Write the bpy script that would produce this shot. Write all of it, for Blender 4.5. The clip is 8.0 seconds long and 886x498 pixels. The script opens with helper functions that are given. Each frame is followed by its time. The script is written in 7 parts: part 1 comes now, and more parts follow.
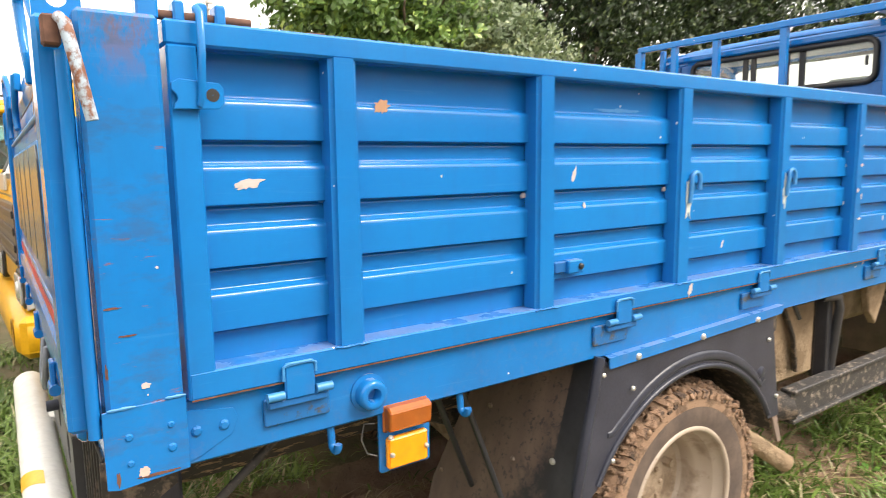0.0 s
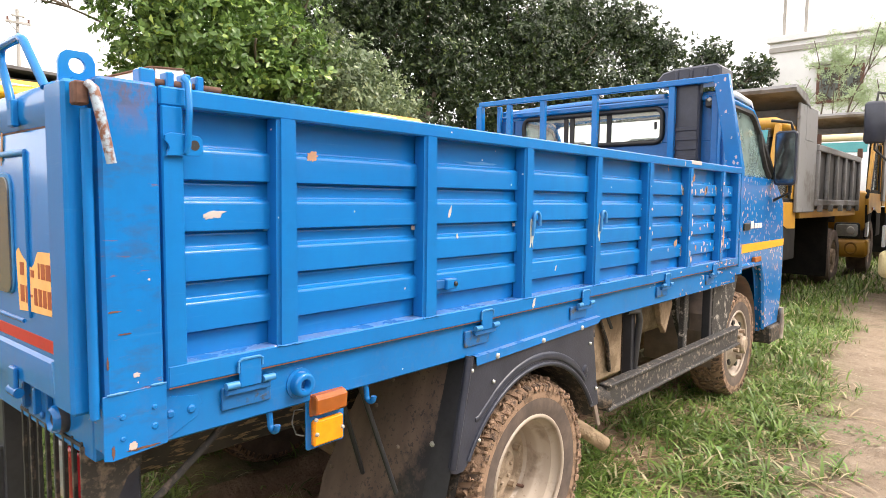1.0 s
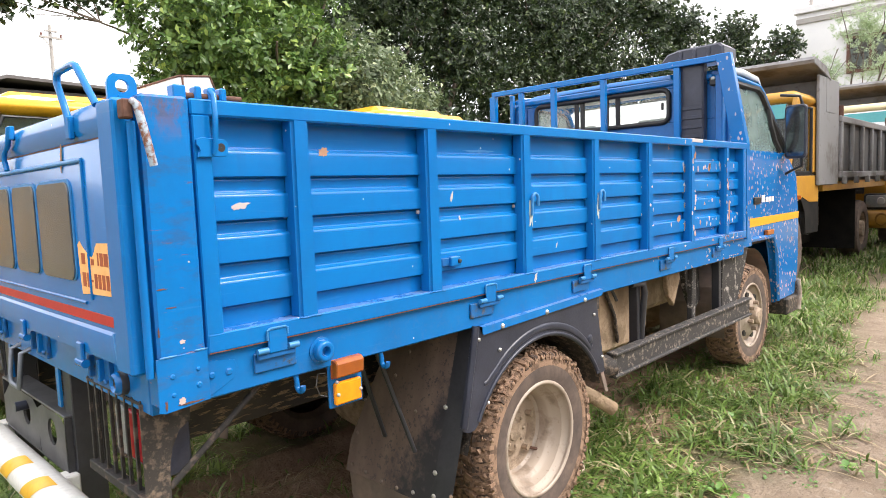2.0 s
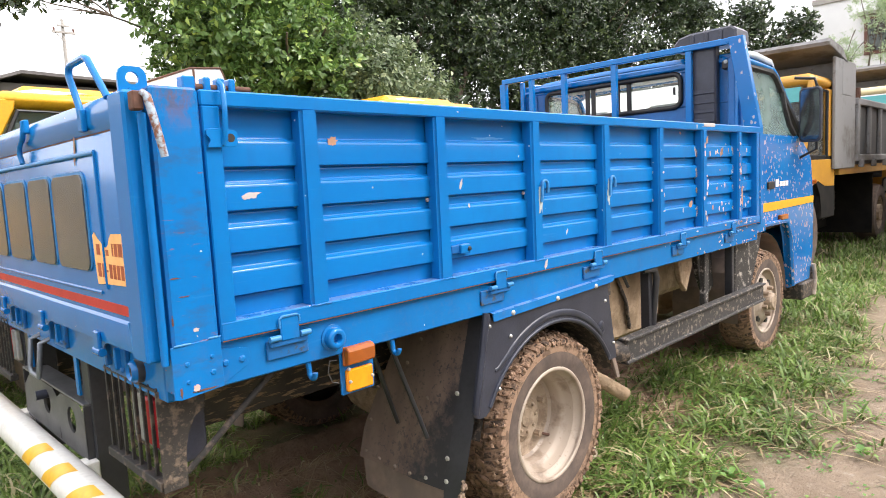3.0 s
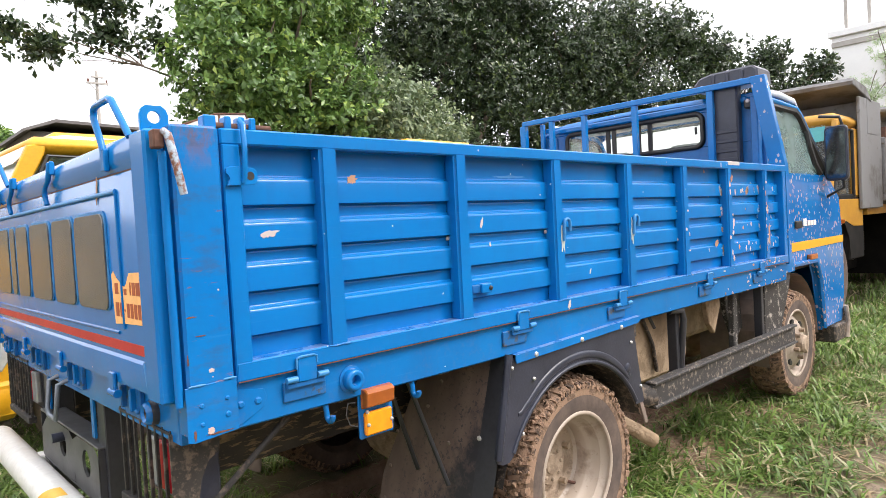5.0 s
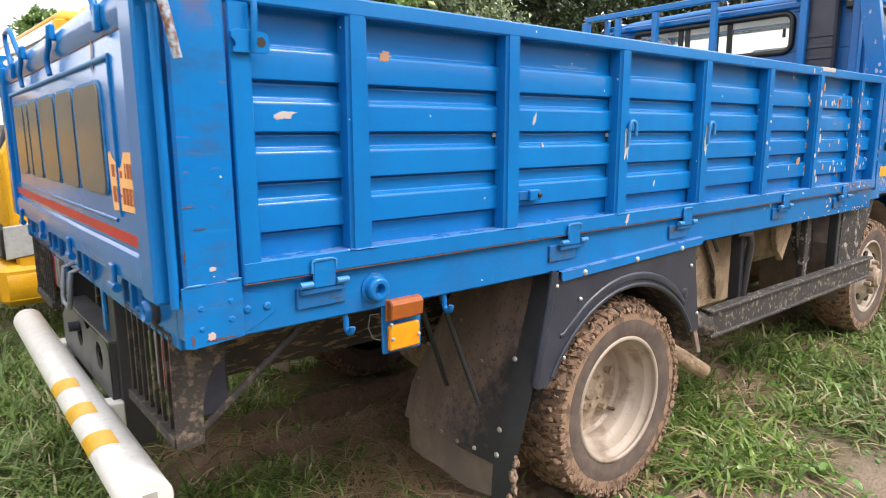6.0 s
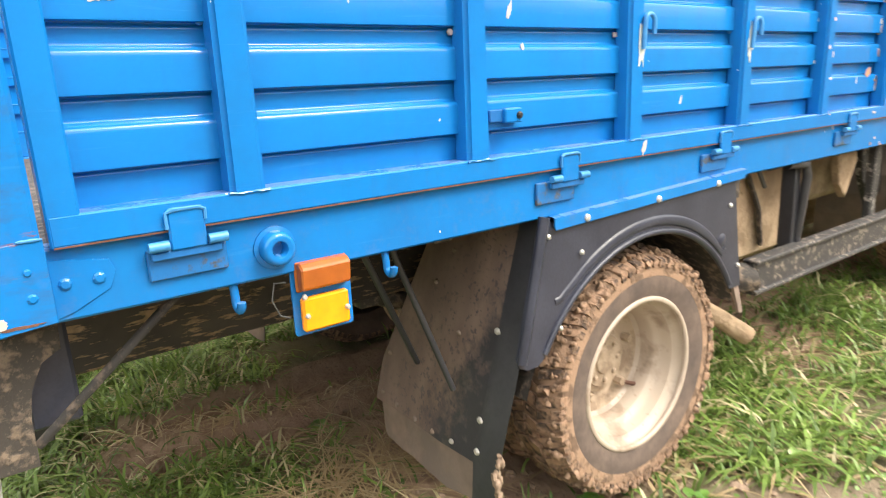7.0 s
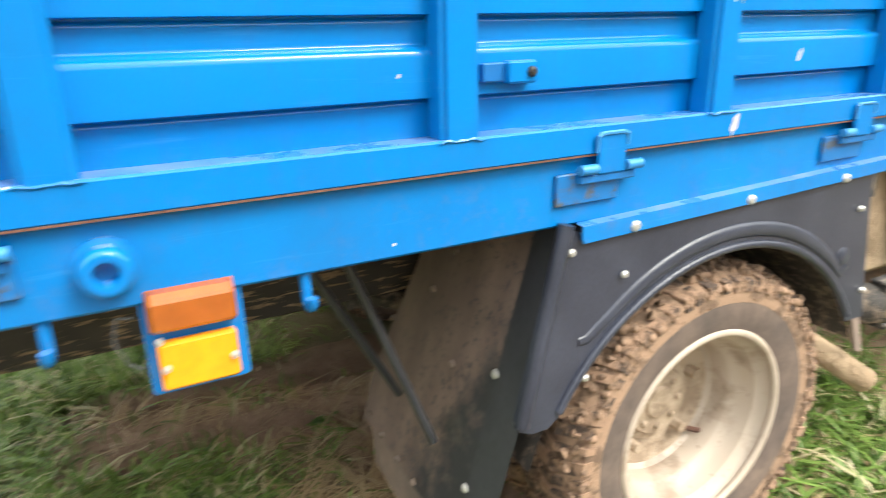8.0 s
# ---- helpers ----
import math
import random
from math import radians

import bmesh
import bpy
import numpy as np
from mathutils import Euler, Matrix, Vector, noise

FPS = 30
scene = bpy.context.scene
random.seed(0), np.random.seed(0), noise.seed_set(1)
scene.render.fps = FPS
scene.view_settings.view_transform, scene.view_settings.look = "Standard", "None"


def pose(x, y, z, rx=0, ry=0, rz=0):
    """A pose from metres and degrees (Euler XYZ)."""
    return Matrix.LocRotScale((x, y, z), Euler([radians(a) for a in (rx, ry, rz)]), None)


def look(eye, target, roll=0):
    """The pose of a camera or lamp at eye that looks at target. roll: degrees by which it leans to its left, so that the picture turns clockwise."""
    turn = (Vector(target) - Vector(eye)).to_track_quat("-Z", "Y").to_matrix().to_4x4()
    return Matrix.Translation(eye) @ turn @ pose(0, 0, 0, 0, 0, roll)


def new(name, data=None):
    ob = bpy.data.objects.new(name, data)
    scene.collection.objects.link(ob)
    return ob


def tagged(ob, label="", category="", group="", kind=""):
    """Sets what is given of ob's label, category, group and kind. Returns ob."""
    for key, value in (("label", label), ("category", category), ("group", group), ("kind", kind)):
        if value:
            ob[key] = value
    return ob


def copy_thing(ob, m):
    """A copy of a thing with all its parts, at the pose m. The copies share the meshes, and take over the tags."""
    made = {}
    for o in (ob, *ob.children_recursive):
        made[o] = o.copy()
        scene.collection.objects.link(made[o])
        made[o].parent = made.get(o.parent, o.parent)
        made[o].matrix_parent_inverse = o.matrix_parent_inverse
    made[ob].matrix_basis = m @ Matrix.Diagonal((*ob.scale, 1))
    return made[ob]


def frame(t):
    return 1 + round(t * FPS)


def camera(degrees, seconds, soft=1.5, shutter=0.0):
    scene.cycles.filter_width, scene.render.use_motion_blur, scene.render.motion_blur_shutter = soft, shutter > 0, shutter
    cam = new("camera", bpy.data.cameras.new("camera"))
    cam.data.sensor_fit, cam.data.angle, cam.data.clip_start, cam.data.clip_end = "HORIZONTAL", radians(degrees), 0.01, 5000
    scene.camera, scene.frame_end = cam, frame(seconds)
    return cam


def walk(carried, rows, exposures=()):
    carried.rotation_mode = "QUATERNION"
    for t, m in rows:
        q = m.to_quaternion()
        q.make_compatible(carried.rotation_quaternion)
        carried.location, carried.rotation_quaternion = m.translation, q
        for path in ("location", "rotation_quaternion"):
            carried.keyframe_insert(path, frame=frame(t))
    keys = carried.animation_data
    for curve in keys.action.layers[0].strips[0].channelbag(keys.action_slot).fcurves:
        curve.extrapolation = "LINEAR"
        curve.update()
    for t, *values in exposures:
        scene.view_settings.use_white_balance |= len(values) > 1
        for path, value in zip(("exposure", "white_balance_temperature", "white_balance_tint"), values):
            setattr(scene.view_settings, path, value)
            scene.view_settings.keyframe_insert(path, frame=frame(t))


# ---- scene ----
cam = camera(68.7, 8.0, soft=0.75, shutter=0.2)
PATH = [
    (0, (-0.102, -1.020, 1.331), (1.024, 0.613, 1.075), -0.9),
    (0.2, (-0.161, -1.092, 1.316), (1.059, 0.484, 1.130), -0.3),
    (0.5, (-0.300, -1.102, 1.312), (1.102, 0.302, 1.058), 0.8),
    (0.7, (-0.375, -1.154, 1.321), (1.084, 0.193, 1.089), 0.1),
    (1, (-0.454, -1.196, 1.339), (1.052, 0.112, 1.190), 0.5),
    (1.5, (-0.531, -1.339, 1.322), (0.957, -0.011, 1.166), -0.7),
    (2.8, (-0.558, -1.409, 1.320), (0.825, 0.022, 1.126), -3.4),
    (3, (-0.552, -1.406, 1.316), (0.858, -0.002, 1.110), -2.9),
    (3.5, (-0.543, -1.400, 1.309), (0.911, -0.038, 1.129), -2.2),
    (4, (-0.540, -1.390, 1.314), (0.913, -0.024, 1.166), -2.3),
    (4.2, (-0.542, -1.383, 1.319), (0.849, 0.050, 1.207), -2.4),
    (5.3, (-0.518, -1.384, 1.297), (0.847, 0.077, 1.228), -3.5),
    (5.5, (-0.502, -1.359, 1.300), (0.766, 0.183, 1.166), -3.6),
    (5.8, (-0.425, -1.281, 1.278), (0.781, 0.304, 1.082), -1.0),
    (6, (-0.365, -1.220, 1.264), (0.882, 0.305, 0.918), -0.4),
    (6.2, (-0.298, -1.184, 1.226), (0.927, 0.356, 0.864), -1.7),
    (6.5, (-0.209, -1.075, 1.233), (1.033, 0.374, 0.635), -0.0),
    (6.8, (-0.059, -1.032, 1.151), (1.182, 0.433, 0.599), -2.7),
    (7, (0.051, -1.003, 1.163), (1.183, 0.572, 0.676), -2.8),
    (7.2, (0.177, -0.949, 1.144), (1.172, 0.717, 0.661), -3.2),
    (7.5, (0.288, -0.916, 1.162), (1.061, 0.815, 0.525), -4.0),
    (7.9, (0.440, -0.813, 1.153), (1.150, 0.947, 0.518), -1.9),
    (8, (0.460, -0.746, 1.149), (1.324, 0.944, 0.520), -1.5),
]
walk(cam, [(t, look(eye, target, roll)) for t, eye, target, roll in PATH],
     [(0, 1.34, 7200, 10), (0.7, 1.42, 7450, 12), (1.1, 1.22, 6850, 12), (3, 1.20, 6550, 12), (4.2, 1.22, 6550, 12), (5.3, 1.04, 6450, 12), (6, 1.00, 6550, 12), (6.5, 1.45, 6950, 12), (7, 1.72, 7050, 8), (7.5, 1.80, 6700, 5), (8, 1.74, 6600, 3)])

# ---- light ----
world = bpy.data.worlds.new("overcast_sky")
scene.world = world
world.use_nodes = True
wn, wl = world.node_tree.nodes, world.node_tree.links
sky = wn.new("ShaderNodeTexSky")
sky.sky_type = "NISHITA"
sky.sun_disc = False
sky.sun_elevation, sky.sun_rotation = radians(50), radians(148)
sky.air_density, sky.dust_density, sky.ozone_density = 1.0, 6.0, 0.4
veil = wn.new("ShaderNodeMixRGB")
veil.inputs[0].default_value = 0.75
# thick cloud, brighter overhead than at the horizon
where = wn.new("ShaderNodeTexCoord")
split = wn.new("ShaderNodeSeparateXYZ")
wl.new(where.outputs["Generated"], split.inputs[0])
rise = wn.new("ShaderNodeMapRange")
wl.new(split.outputs[2], rise.inputs["Value"])
cloud = wn.new("ShaderNodeMixRGB")
cloud.inputs[1].default_value, cloud.inputs[2].default_value = (13.0, 13.0, 13.2, 1), (17.6, 17.6, 17.9, 1)
wl.new(rise.outputs[0], cloud.inputs[0])
wl.new(cloud.outputs[0], veil.inputs[2])
wl.new(sky.outputs[0], veil.inputs[1])
wl.new(veil.outputs[0], wn["Background"].inputs[0])
wn["Background"].inputs[1].default_value = 0.088
sun = new("sun", bpy.data.lights.new("sun", "SUN"))
sun.data.energy, sun.data.angle, sun.data.color = 1.5, radians(24), (1.0, 0.96, 0.9)
sun.matrix_world = look((0, 0, 0), (-0.45, 0.72, -1.0))

# ---- materials ----


class Mat:
    """A small wrapper to write node materials shortly."""

    def __init__(self, name, rough=0.5, metal=0.0):
        self.m = bpy.data.materials.new(name)
        self.m.use_nodes = True
        self.t = self.m.node_tree
        self.b = self.t.nodes["Principled BSDF"]
        self.b.inputs["Roughness"].default_value = rough
        self.b.inputs["Metallic"].default_value = metal
        self.geo = None

    def n(self, kind, **values):
        node = self.t.nodes.new("ShaderNode" + kind)
        for key, value in values.items():
            node.inputs[key.replace("_", " ")].default_value = value
        return node

    def link(self, a, b):
        self.t.links.new(a, b)

    def place(self):
        if self.geo is None:
            self.geo = self.n("NewGeometry")
        return self.geo

    def noise(self, scale, detail=4.0, rough=0.55, stretch=None):
        node = self.n("TexNoise", Scale=scale, Detail=detail, Roughness=rough)
        out = self.place().outputs["Position"]
        if stretch:
            mp = self.n("Mapping", Scale=stretch)
            self.link(out, mp.inputs[0])
            out = mp.outputs[0]
        self.link(out, node.inputs["Vector"])
        return node.outputs["Fac"]

    def cells(self, scale, stretch=None):
        node = self.n("TexVoronoi", Scale=scale)
        out = self.place().outputs["Position"]
        if stretch:
            mp = self.n("Mapping", Scale=stretch)
            self.link(out, mp.inputs[0])
            out = mp.outputs[0]
        self.link(out, node.inputs["Vector"])
        return node

    def step(self, value, low, high):
        node = self.n("MapRange")
        node.inputs["From Min"].default_value, node.inputs["From Max"].default_value = low, high
        self.link(value, node.inputs["Value"])
        return node.outputs[0]

    def math(self, op, a, b=None):
        node = self.n("Math")
        node.operation = op
        for k, v in enumerate((a, b)):
            if v is None:
                continue
            if isinstance(v, (int, float)):
                node.inputs[k].default_value = v
            else:
                self.link(v, node.inputs[k])
        return node.outputs[0]

    def mix(self, fac, a, b):
        node = self.n("MixRGB")
        for k, v in enumerate((fac, a, b)):
            if isinstance(v, (int, float)):
                node.inputs[k].default_value = v
            elif isinstance(v, tuple):
                node.inputs[k].default_value = (*v, 1)
            else:
                self.link(v, node.inputs[k])
        return node.outputs[0]

    def axis(self, which):
        node = self.n("SeparateXYZ")
        self.link(self.place().outputs["Position"], node.inputs[0])
        return node.outputs[which]

    def up(self):
        node = self.n("SeparateXYZ")
        self.link(self.place().outputs["Normal"], node.inputs[0])
        return node.outputs[2]

    def colour(self, c):
        if isinstance(c, tuple):
            self.b.inputs["Base Color"].default_value = (*c, 1)
        else:
            self.link(c, self.b.inputs["Base Color"])
        return self

    def rough(self, v):
        self.link(v, self.b.inputs["Roughness"])
        return self

    def bump(self, height, strength=0.3, distance=0.004):
        node = self.n("Bump", Strength=strength, Distance=distance)
        self.link(height, node.inputs["Height"])
        self.link(node.outputs[0], self.b.inputs["Normal"])
        return self


def blue_paint(name, chips=0.0, flakes=True, base=(0.002, 0.152, 0.465), stained=False):
    """Brushed-on blue gloss paint, faded in patches, with small chips; chips=1: flaking all over."""
    m = Mat(name, 0.25)
    c = m.mix(m.step(m.noise(2.2, 5), 0.35, 0.7), base, (base[0] * 1.3, base[1] * 1.16, base[2] * 1.08))
    c = m.mix(m.math("MULTIPLY", m.step(m.noise(0.9, 4), 0.40, 0.70), 0.7), c, (base[0] * 0.7, base[1] * 0.78, base[2] * 0.86))
    # dust lying on ledges
    dust = m.math("MULTIPLY", m.step(m.up(), 0.93, 0.995), m.step(m.noise(14, 5), 0.3, 0.75))
    c = m.mix(m.math("MULTIPLY", dust, 0.40), c, (0.42, 0.36, 0.30))
    # faint grime clouds
    c = m.mix(m.math("MULTIPLY", m.step(m.noise(3.1, 7, 0.65), 0.48, 0.72), 0.34), c, (0.012, 0.095, 0.255))
    # dull rain streaks down the sheet
    c = m.mix(m.math("MULTIPLY", m.step(m.noise(26, 5, 0.6, (1, 1, 0.07)), 0.54, 0.70), 0.20), c, (base[0] + 0.02, base[1] * 0.72, base[2] * 0.66))
    # fine scuffs along the sheet and mud splashed up from below
    c = m.mix(m.math("MULTIPLY", m.step(m.noise(9, 5, 0.7, (0.5, 1, 9)), 0.60, 0.72), 0.18), c, (0.06, 0.25, 0.54))
    splash = m.math("MULTIPLY", m.step(m.noise(34, 6, 0.7), 0.52, 0.68), m.step(m.axis(2), 1.10, 0.86))
    c = m.mix(m.math("MULTIPLY", splash, 0.13), c, (0.17, 0.135, 0.11))
    if stained:
        # rust smeared along scrapes and weeping from the upper end
        weep = m.math("MULTIPLY", m.step(m.noise(24, 6, 0.68, (1, 1, 0.45)), 0.50, 0.62), m.step(m.axis(2), 1.44, 1.56))
        scrape = m.math("MULTIPLY", m.step(m.noise(20, 6, 0.7, (0.45, 1, 2.4)), 0.63, 0.68), 0.75)
        c = m.mix(m.math("MAXIMUM", weep, scrape), c, (0.17, 0.085, 0.055))
        c = m.mix(m.math("MULTIPLY", m.step(m.noise(12, 6, 0.7, (0.6, 1, 1.6)), 0.52, 0.66), 0.45), c, (0.045, 0.085, 0.15))
    # fine pale specks
    v = m.cells(26)
    speck = m.math("MULTIPLY", m.math("LESS_THAN", m.math("ADD", v.outputs["Distance"], m.math("MULTIPLY", m.noise(90, 2), 0.08)), 0.105), m.math("GREATER_THAN", m.noise(7.0, 2), 0.58))
    c = m.mix(speck, c, (0.62, 0.60, 0.58))
    # flaking, heavier towards the cab
    v2 = m.cells(38 if chips else 21, (1, 1, 0.60))
    pick = m.n("SeparateXYZ")
    m.link(v2.outputs["Color"], pick.inputs[0])
    spot = m.math("LESS_THAN", m.math("ADD", v2.outputs["Distance"], m.math("MULTIPLY", m.noise(55, 4), 0.62)), 0.60 if chips else 0.47)
    if chips:
        share = m.step(m.noise(4.0, 3), 0.25, 0.70)
        share = m.math("ADD", m.math("MULTIPLY", share, 0.50), 0.36)
    else:
        share = m.math("MULTIPLY", m.step(m.axis(0), 2.30, 3.35), m.step(m.noise(5.0, 3), 0.38, 0.62))
        share = m.math("MULTIPLY", share, 0.95 if flakes else 0.0)
    spot = m.math("MULTIPLY", spot, m.math("LESS_THAN", pick.outputs[0], share))
    worn = m.mix(m.math("GREATER_THAN", pick.outputs[1], 0.78), (0.38, 0.38, 0.43), (0.33, 0.26, 0.24))
    c = m.mix(spot, c, worn)
    m.colour(c)
    m.rough(m.math("ADD", m.step(m.noise(6, 4), -0.1, 3.6), m.math("MULTIPLY", dust, 0.4)))
    m.b.inputs["IOR"].default_value = 1.45
    m.b.inputs["Specular IOR Level"].default_value = 0.3
    m.b.inputs["Coat Weight"].default_value = 0.25
    m.b.inputs["Coat Roughness"].default_value = 0.13
    m.b.inputs["Coat IOR"].default_value = 1.5
    return m.bump(m.math("ADD", m.noise(90, 3), m.math("MULTIPLY", m.noise(5, 2), 6.0)), 0.12, 0.0015).m


def simple(name, a, b, scale=6.0, rough=0.5, metal=0.0, bump=0.0, grain=60.0):
    m = Mat(name, rough, metal)
    c = m.mix(m.step(m.noise(scale, 6), 0.3, 0.72), a, b)
    c = m.mix(m.math("MULTIPLY", m.step(m.noise(grain, 3), 0.45, 0.75), 0.35), c, tuple(0.6 * q for q in a))
    m.colour(c)
    if bump:
        m.bump(m.noise(grain, 5), 0.6, bump)
    return m.m


def muddy(name, base, mud, amount=0.5, scale=9.0, rough=0.7, bump=0.004, high=None):
    """A surface spattered with dried mud; high: height below which the mud thickens."""
    m = Mat(name, rough)
    f = m.step(m.noise(scale, 7, 0.62), 0.62 - 0.3 * amount, 0.70 - 0.22 * amount)
    if high:
        low = m.step(m.axis(2), high, high - 0.45)
        f = m.math("MAXIMUM", m.math("MULTIPLY", f, m.math("ADD", m.math("MULTIPLY", low, 0.6), 0.4)), m.math("MULTIPLY", low, m.step(m.noise(scale * 3, 5), 0.3, 0.75)))
    spat = m.step(m.noise(scale * 6, 4), 0.64, 0.70)
    f = m.math("MAXIMUM", f, m.math("MULTIPLY", spat, 0.7))
    tone = m.mix(m.step(m.noise(scale * 2.4, 5), 0.3, 0.7), mud, tuple(0.66 * q for q in mud))
    m.colour(m.mix(f, base, tone))
    return m.bump(m.math("ADD", f, m.math("MULTIPLY", m.noise(scale * 5, 5), 0.6)), 0.7, bump).m


BLUE = blue_paint("blue_paint")
BLUE_STAINED = blue_paint("rust_stained_blue_paint", stained=True)
BLUE_PLAIN = blue_paint("even_blue_paint", 0.0, False)
BLUE_FLAKED = blue_paint("flaking_blue_paint", 1.0)
BLUE_PALE = simple("pale_blue_paint_and_highlight", (0.020, 0.185, 0.47), (0.055, 0.26, 0.54), 20, 0.4)
BLUE_DARK = simple("darker_blue", (0.006, 0.110, 0.34), (0.010, 0.135, 0.40), 4, 0.35)
PALE_CHIP = simple("bare_primer", (0.42, 0.39, 0.375), (0.52, 0.49, 0.48), 60, 0.7)
PINK_CHIP = simple("pinkish_primer", (0.50, 0.38, 0.33), (0.58, 0.48, 0.44), 60, 0.7)
TAN_CHIP = simple("tan_primer", (0.34, 0.18, 0.105), (0.44, 0.27, 0.17), 60, 0.7)
HANDLE = simple("dull_steel_rod", (0.15, 0.17, 0.20), (0.23, 0.25, 0.29), 20, 0.4, 0.3)
MARK = simple("creamy_scuff", (0.50, 0.54, 0.48), (0.32, 0.44, 0.50), 40, 0.7)
RUST = simple("rust", (0.075, 0.036, 0.026), (0.15, 0.072, 0.048), 40, 0.85, 0.0, 0.002)
PEEL = muddy("peeling_paint_over_rust", (0.34, 0.42, 0.50), (0.22, 0.09, 0.05), 0.55, 60, 0.6, 0.001)
BROWN = simple("grey_brown_mirror_film", (0.17, 0.175, 0.18), (0.27, 0.265, 0.26), 7, 0.25, 0.8)
RED = simple("red_stripe_paint", (0.55, 0.03, 0.025), (0.42, 0.02, 0.02), 12, 0.4)
ORANGE_STICKER = simple("orange_sticker", (0.95, 0.52, 0.20), (0.90, 0.46, 0.15), 25, 0.6)
STICKER_INK = simple("sticker_ink", (0.32, 0.06, 0.02), (0.42, 0.10, 0.03), 25, 0.6)
STRIPE = simple("yellow_stripe_paint", (0.80, 0.40, 0.02), (0.70, 0.33, 0.02), 20, 0.45)
BLACK = simple("black_sheet_metal", (0.020, 0.021, 0.026), (0.040, 0.041, 0.048), 5, 0.4, 0.0, 0.001)
BLACK_PLASTIC = simple("black_plastic", (0.022, 0.025, 0.040), (0.042, 0.047, 0.070), 8, 0.34, 0.0, 0.0008, 160)


def flap_material():
    m = Mat("muddy_black_rubber", 0.5)
    slope = m.math("SUBTRACT", m.math("MULTIPLY", m.math("SUBTRACT", m.axis(1), 0.02), 2.5), m.math("MULTIPLY", m.math("SUBTRACT", 0.86, m.axis(2)), 1.15))
    wob = m.math("MULTIPLY", m.math("SUBTRACT", m.noise(16, 7, 0.7), 0.5), 1.1)
    f = m.step(m.math("ADD", slope, wob), -0.16, 0.10)
    fleck = m.math("MULTIPLY", m.step(m.noise(55, 6, 0.7), 0.55, 0.60), m.step(m.math("ADD", slope, wob), 0.85, 0.05))
    f = m.math("SUBTRACT", f, m.math("MULTIPLY", m.math("MULTIPLY", fleck, f), 0.85))
    brown = m.mix(m.step(m.noise(10, 5, stretch=(1, 1, 0.2)), 0.3, 0.7), (0.225, 0.160, 0.135), (0.130, 0.093, 0.081))
    black = m.mix(m.step(m.noise(30, 5), 0.55, 0.75), (0.030, 0.029, 0.036), (0.085, 0.074, 0.072))
    m.colour(m.mix(f, black, brown))
    m.rough(m.math("ADD", m.math("MULTIPLY", f, 0.35), 0.42))
    return m.bump(m.noise(40, 6), 0.5, 0.002).m


FLAP = flap_material()
FLAP_MUD = muddy("mud_caked_rubber", (0.17, 0.132, 0.115), (0.26, 0.195, 0.16), 0.75, 5.0, 0.75, 0.002)
CHASSIS = muddy("muddy_black_chassis", (0.040, 0.034, 0.030), (0.20, 0.15, 0.11), 0.42, 38, 0.7, 0.002)


def flecked_rail():
    m = Mat("chaff_flecked_chassis_paint", 0.65)
    dash = m.step(m.noise(34, 4, 0.65, (0.30, 1, 1.7)), 0.545, 0.580)
    c = m.mix(m.step(m.noise(6, 5), 0.4, 0.7), (0.026, 0.021, 0.019), (0.060, 0.047, 0.038))
    m.colour(m.mix(dash, c, m.mix(m.step(m.noise(50, 3), 0.4, 0.6), (0.27, 0.18, 0.11), (0.17, 0.115, 0.065))))
    return m.bump(dash, 0.6, 0.003).m


RAIL_FLECKED = flecked_rail()
CAKED = muddy("dried_mud_cake", (0.40, 0.29, 0.19), (0.30, 0.21, 0.13), 0.6, 7, 0.9, 0.008)
TYRE_SIDE = simple("dusty_tyre_rubber", (0.075, 0.058, 0.052), (0.165, 0.118, 0.095), 11, 0.9, 0.0, 0.0015, 45)
TYRE_DUST = muddy("tan_mud_on_tyre", (0.30, 0.192, 0.128), (0.18, 0.115, 0.078), 0.5, 24, 0.9, 0.003)
TYRE_TREAD = muddy("mud_packed_tread", (0.070, 0.048, 0.038), (0.36, 0.226, 0.150), 0.72, 24, 0.9, 0.006)
RIM = muddy("dusty_cream_rim", (0.40, 0.330, 0.270), (0.32, 0.245, 0.19), 0.34, 8, 0.5, 0.0003)
RIM_DIRTY = muddy("muddy_wheel_hub", (0.40, 0.31, 0.23), (0.30, 0.22, 0.155), 0.6, 12, 0.75, 0.003)
STEEL = simple("bright_bolt_steel", (0.50, 0.49, 0.47), (0.62, 0.60, 0.57), 60, 0.35, 0.6)
GREY_STEEL = simple("worn_grey_steel", (0.055, 0.055, 0.058), (0.12, 0.12, 0.12), 9, 0.45, 0.2)
GUARD = muddy("dusty_guard_steel", (0.020, 0.018, 0.017), (0.12, 0.09, 0.07), 0.30, 30, 0.7, 0.001)
FLECKED = muddy("flecked_black_paint", (0.030, 0.028, 0.028), (0.46, 0.42, 0.38), 0.20, 26, 0.6, 0.001)
BLUE_GRIMY = muddy("grimy_blue_paint", (0.003, 0.115, 0.345), (0.085, 0.085, 0.085), 0.30, 38, 0.42, 0.0005)
RAIL = muddy("scuffed_rail_paint", (0.038, 0.036, 0.037), (0.30, 0.25, 0.21), 0.26, 42, 0.6, 0.001)
WHITE_PAINT = simple("white_pole_paint", (0.80, 0.79, 0.76), (0.70, 0.68, 0.63), 14, 0.4)
YELLOW_BAND = simple("yellow_band", (0.85, 0.48, 0.03), (0.75, 0.40, 0.03), 20, 0.4)
YELLOW = simple("yellow_cab_paint", (0.72, 0.38, 0.015), (0.62, 0.30, 0.012), 3, 0.3)
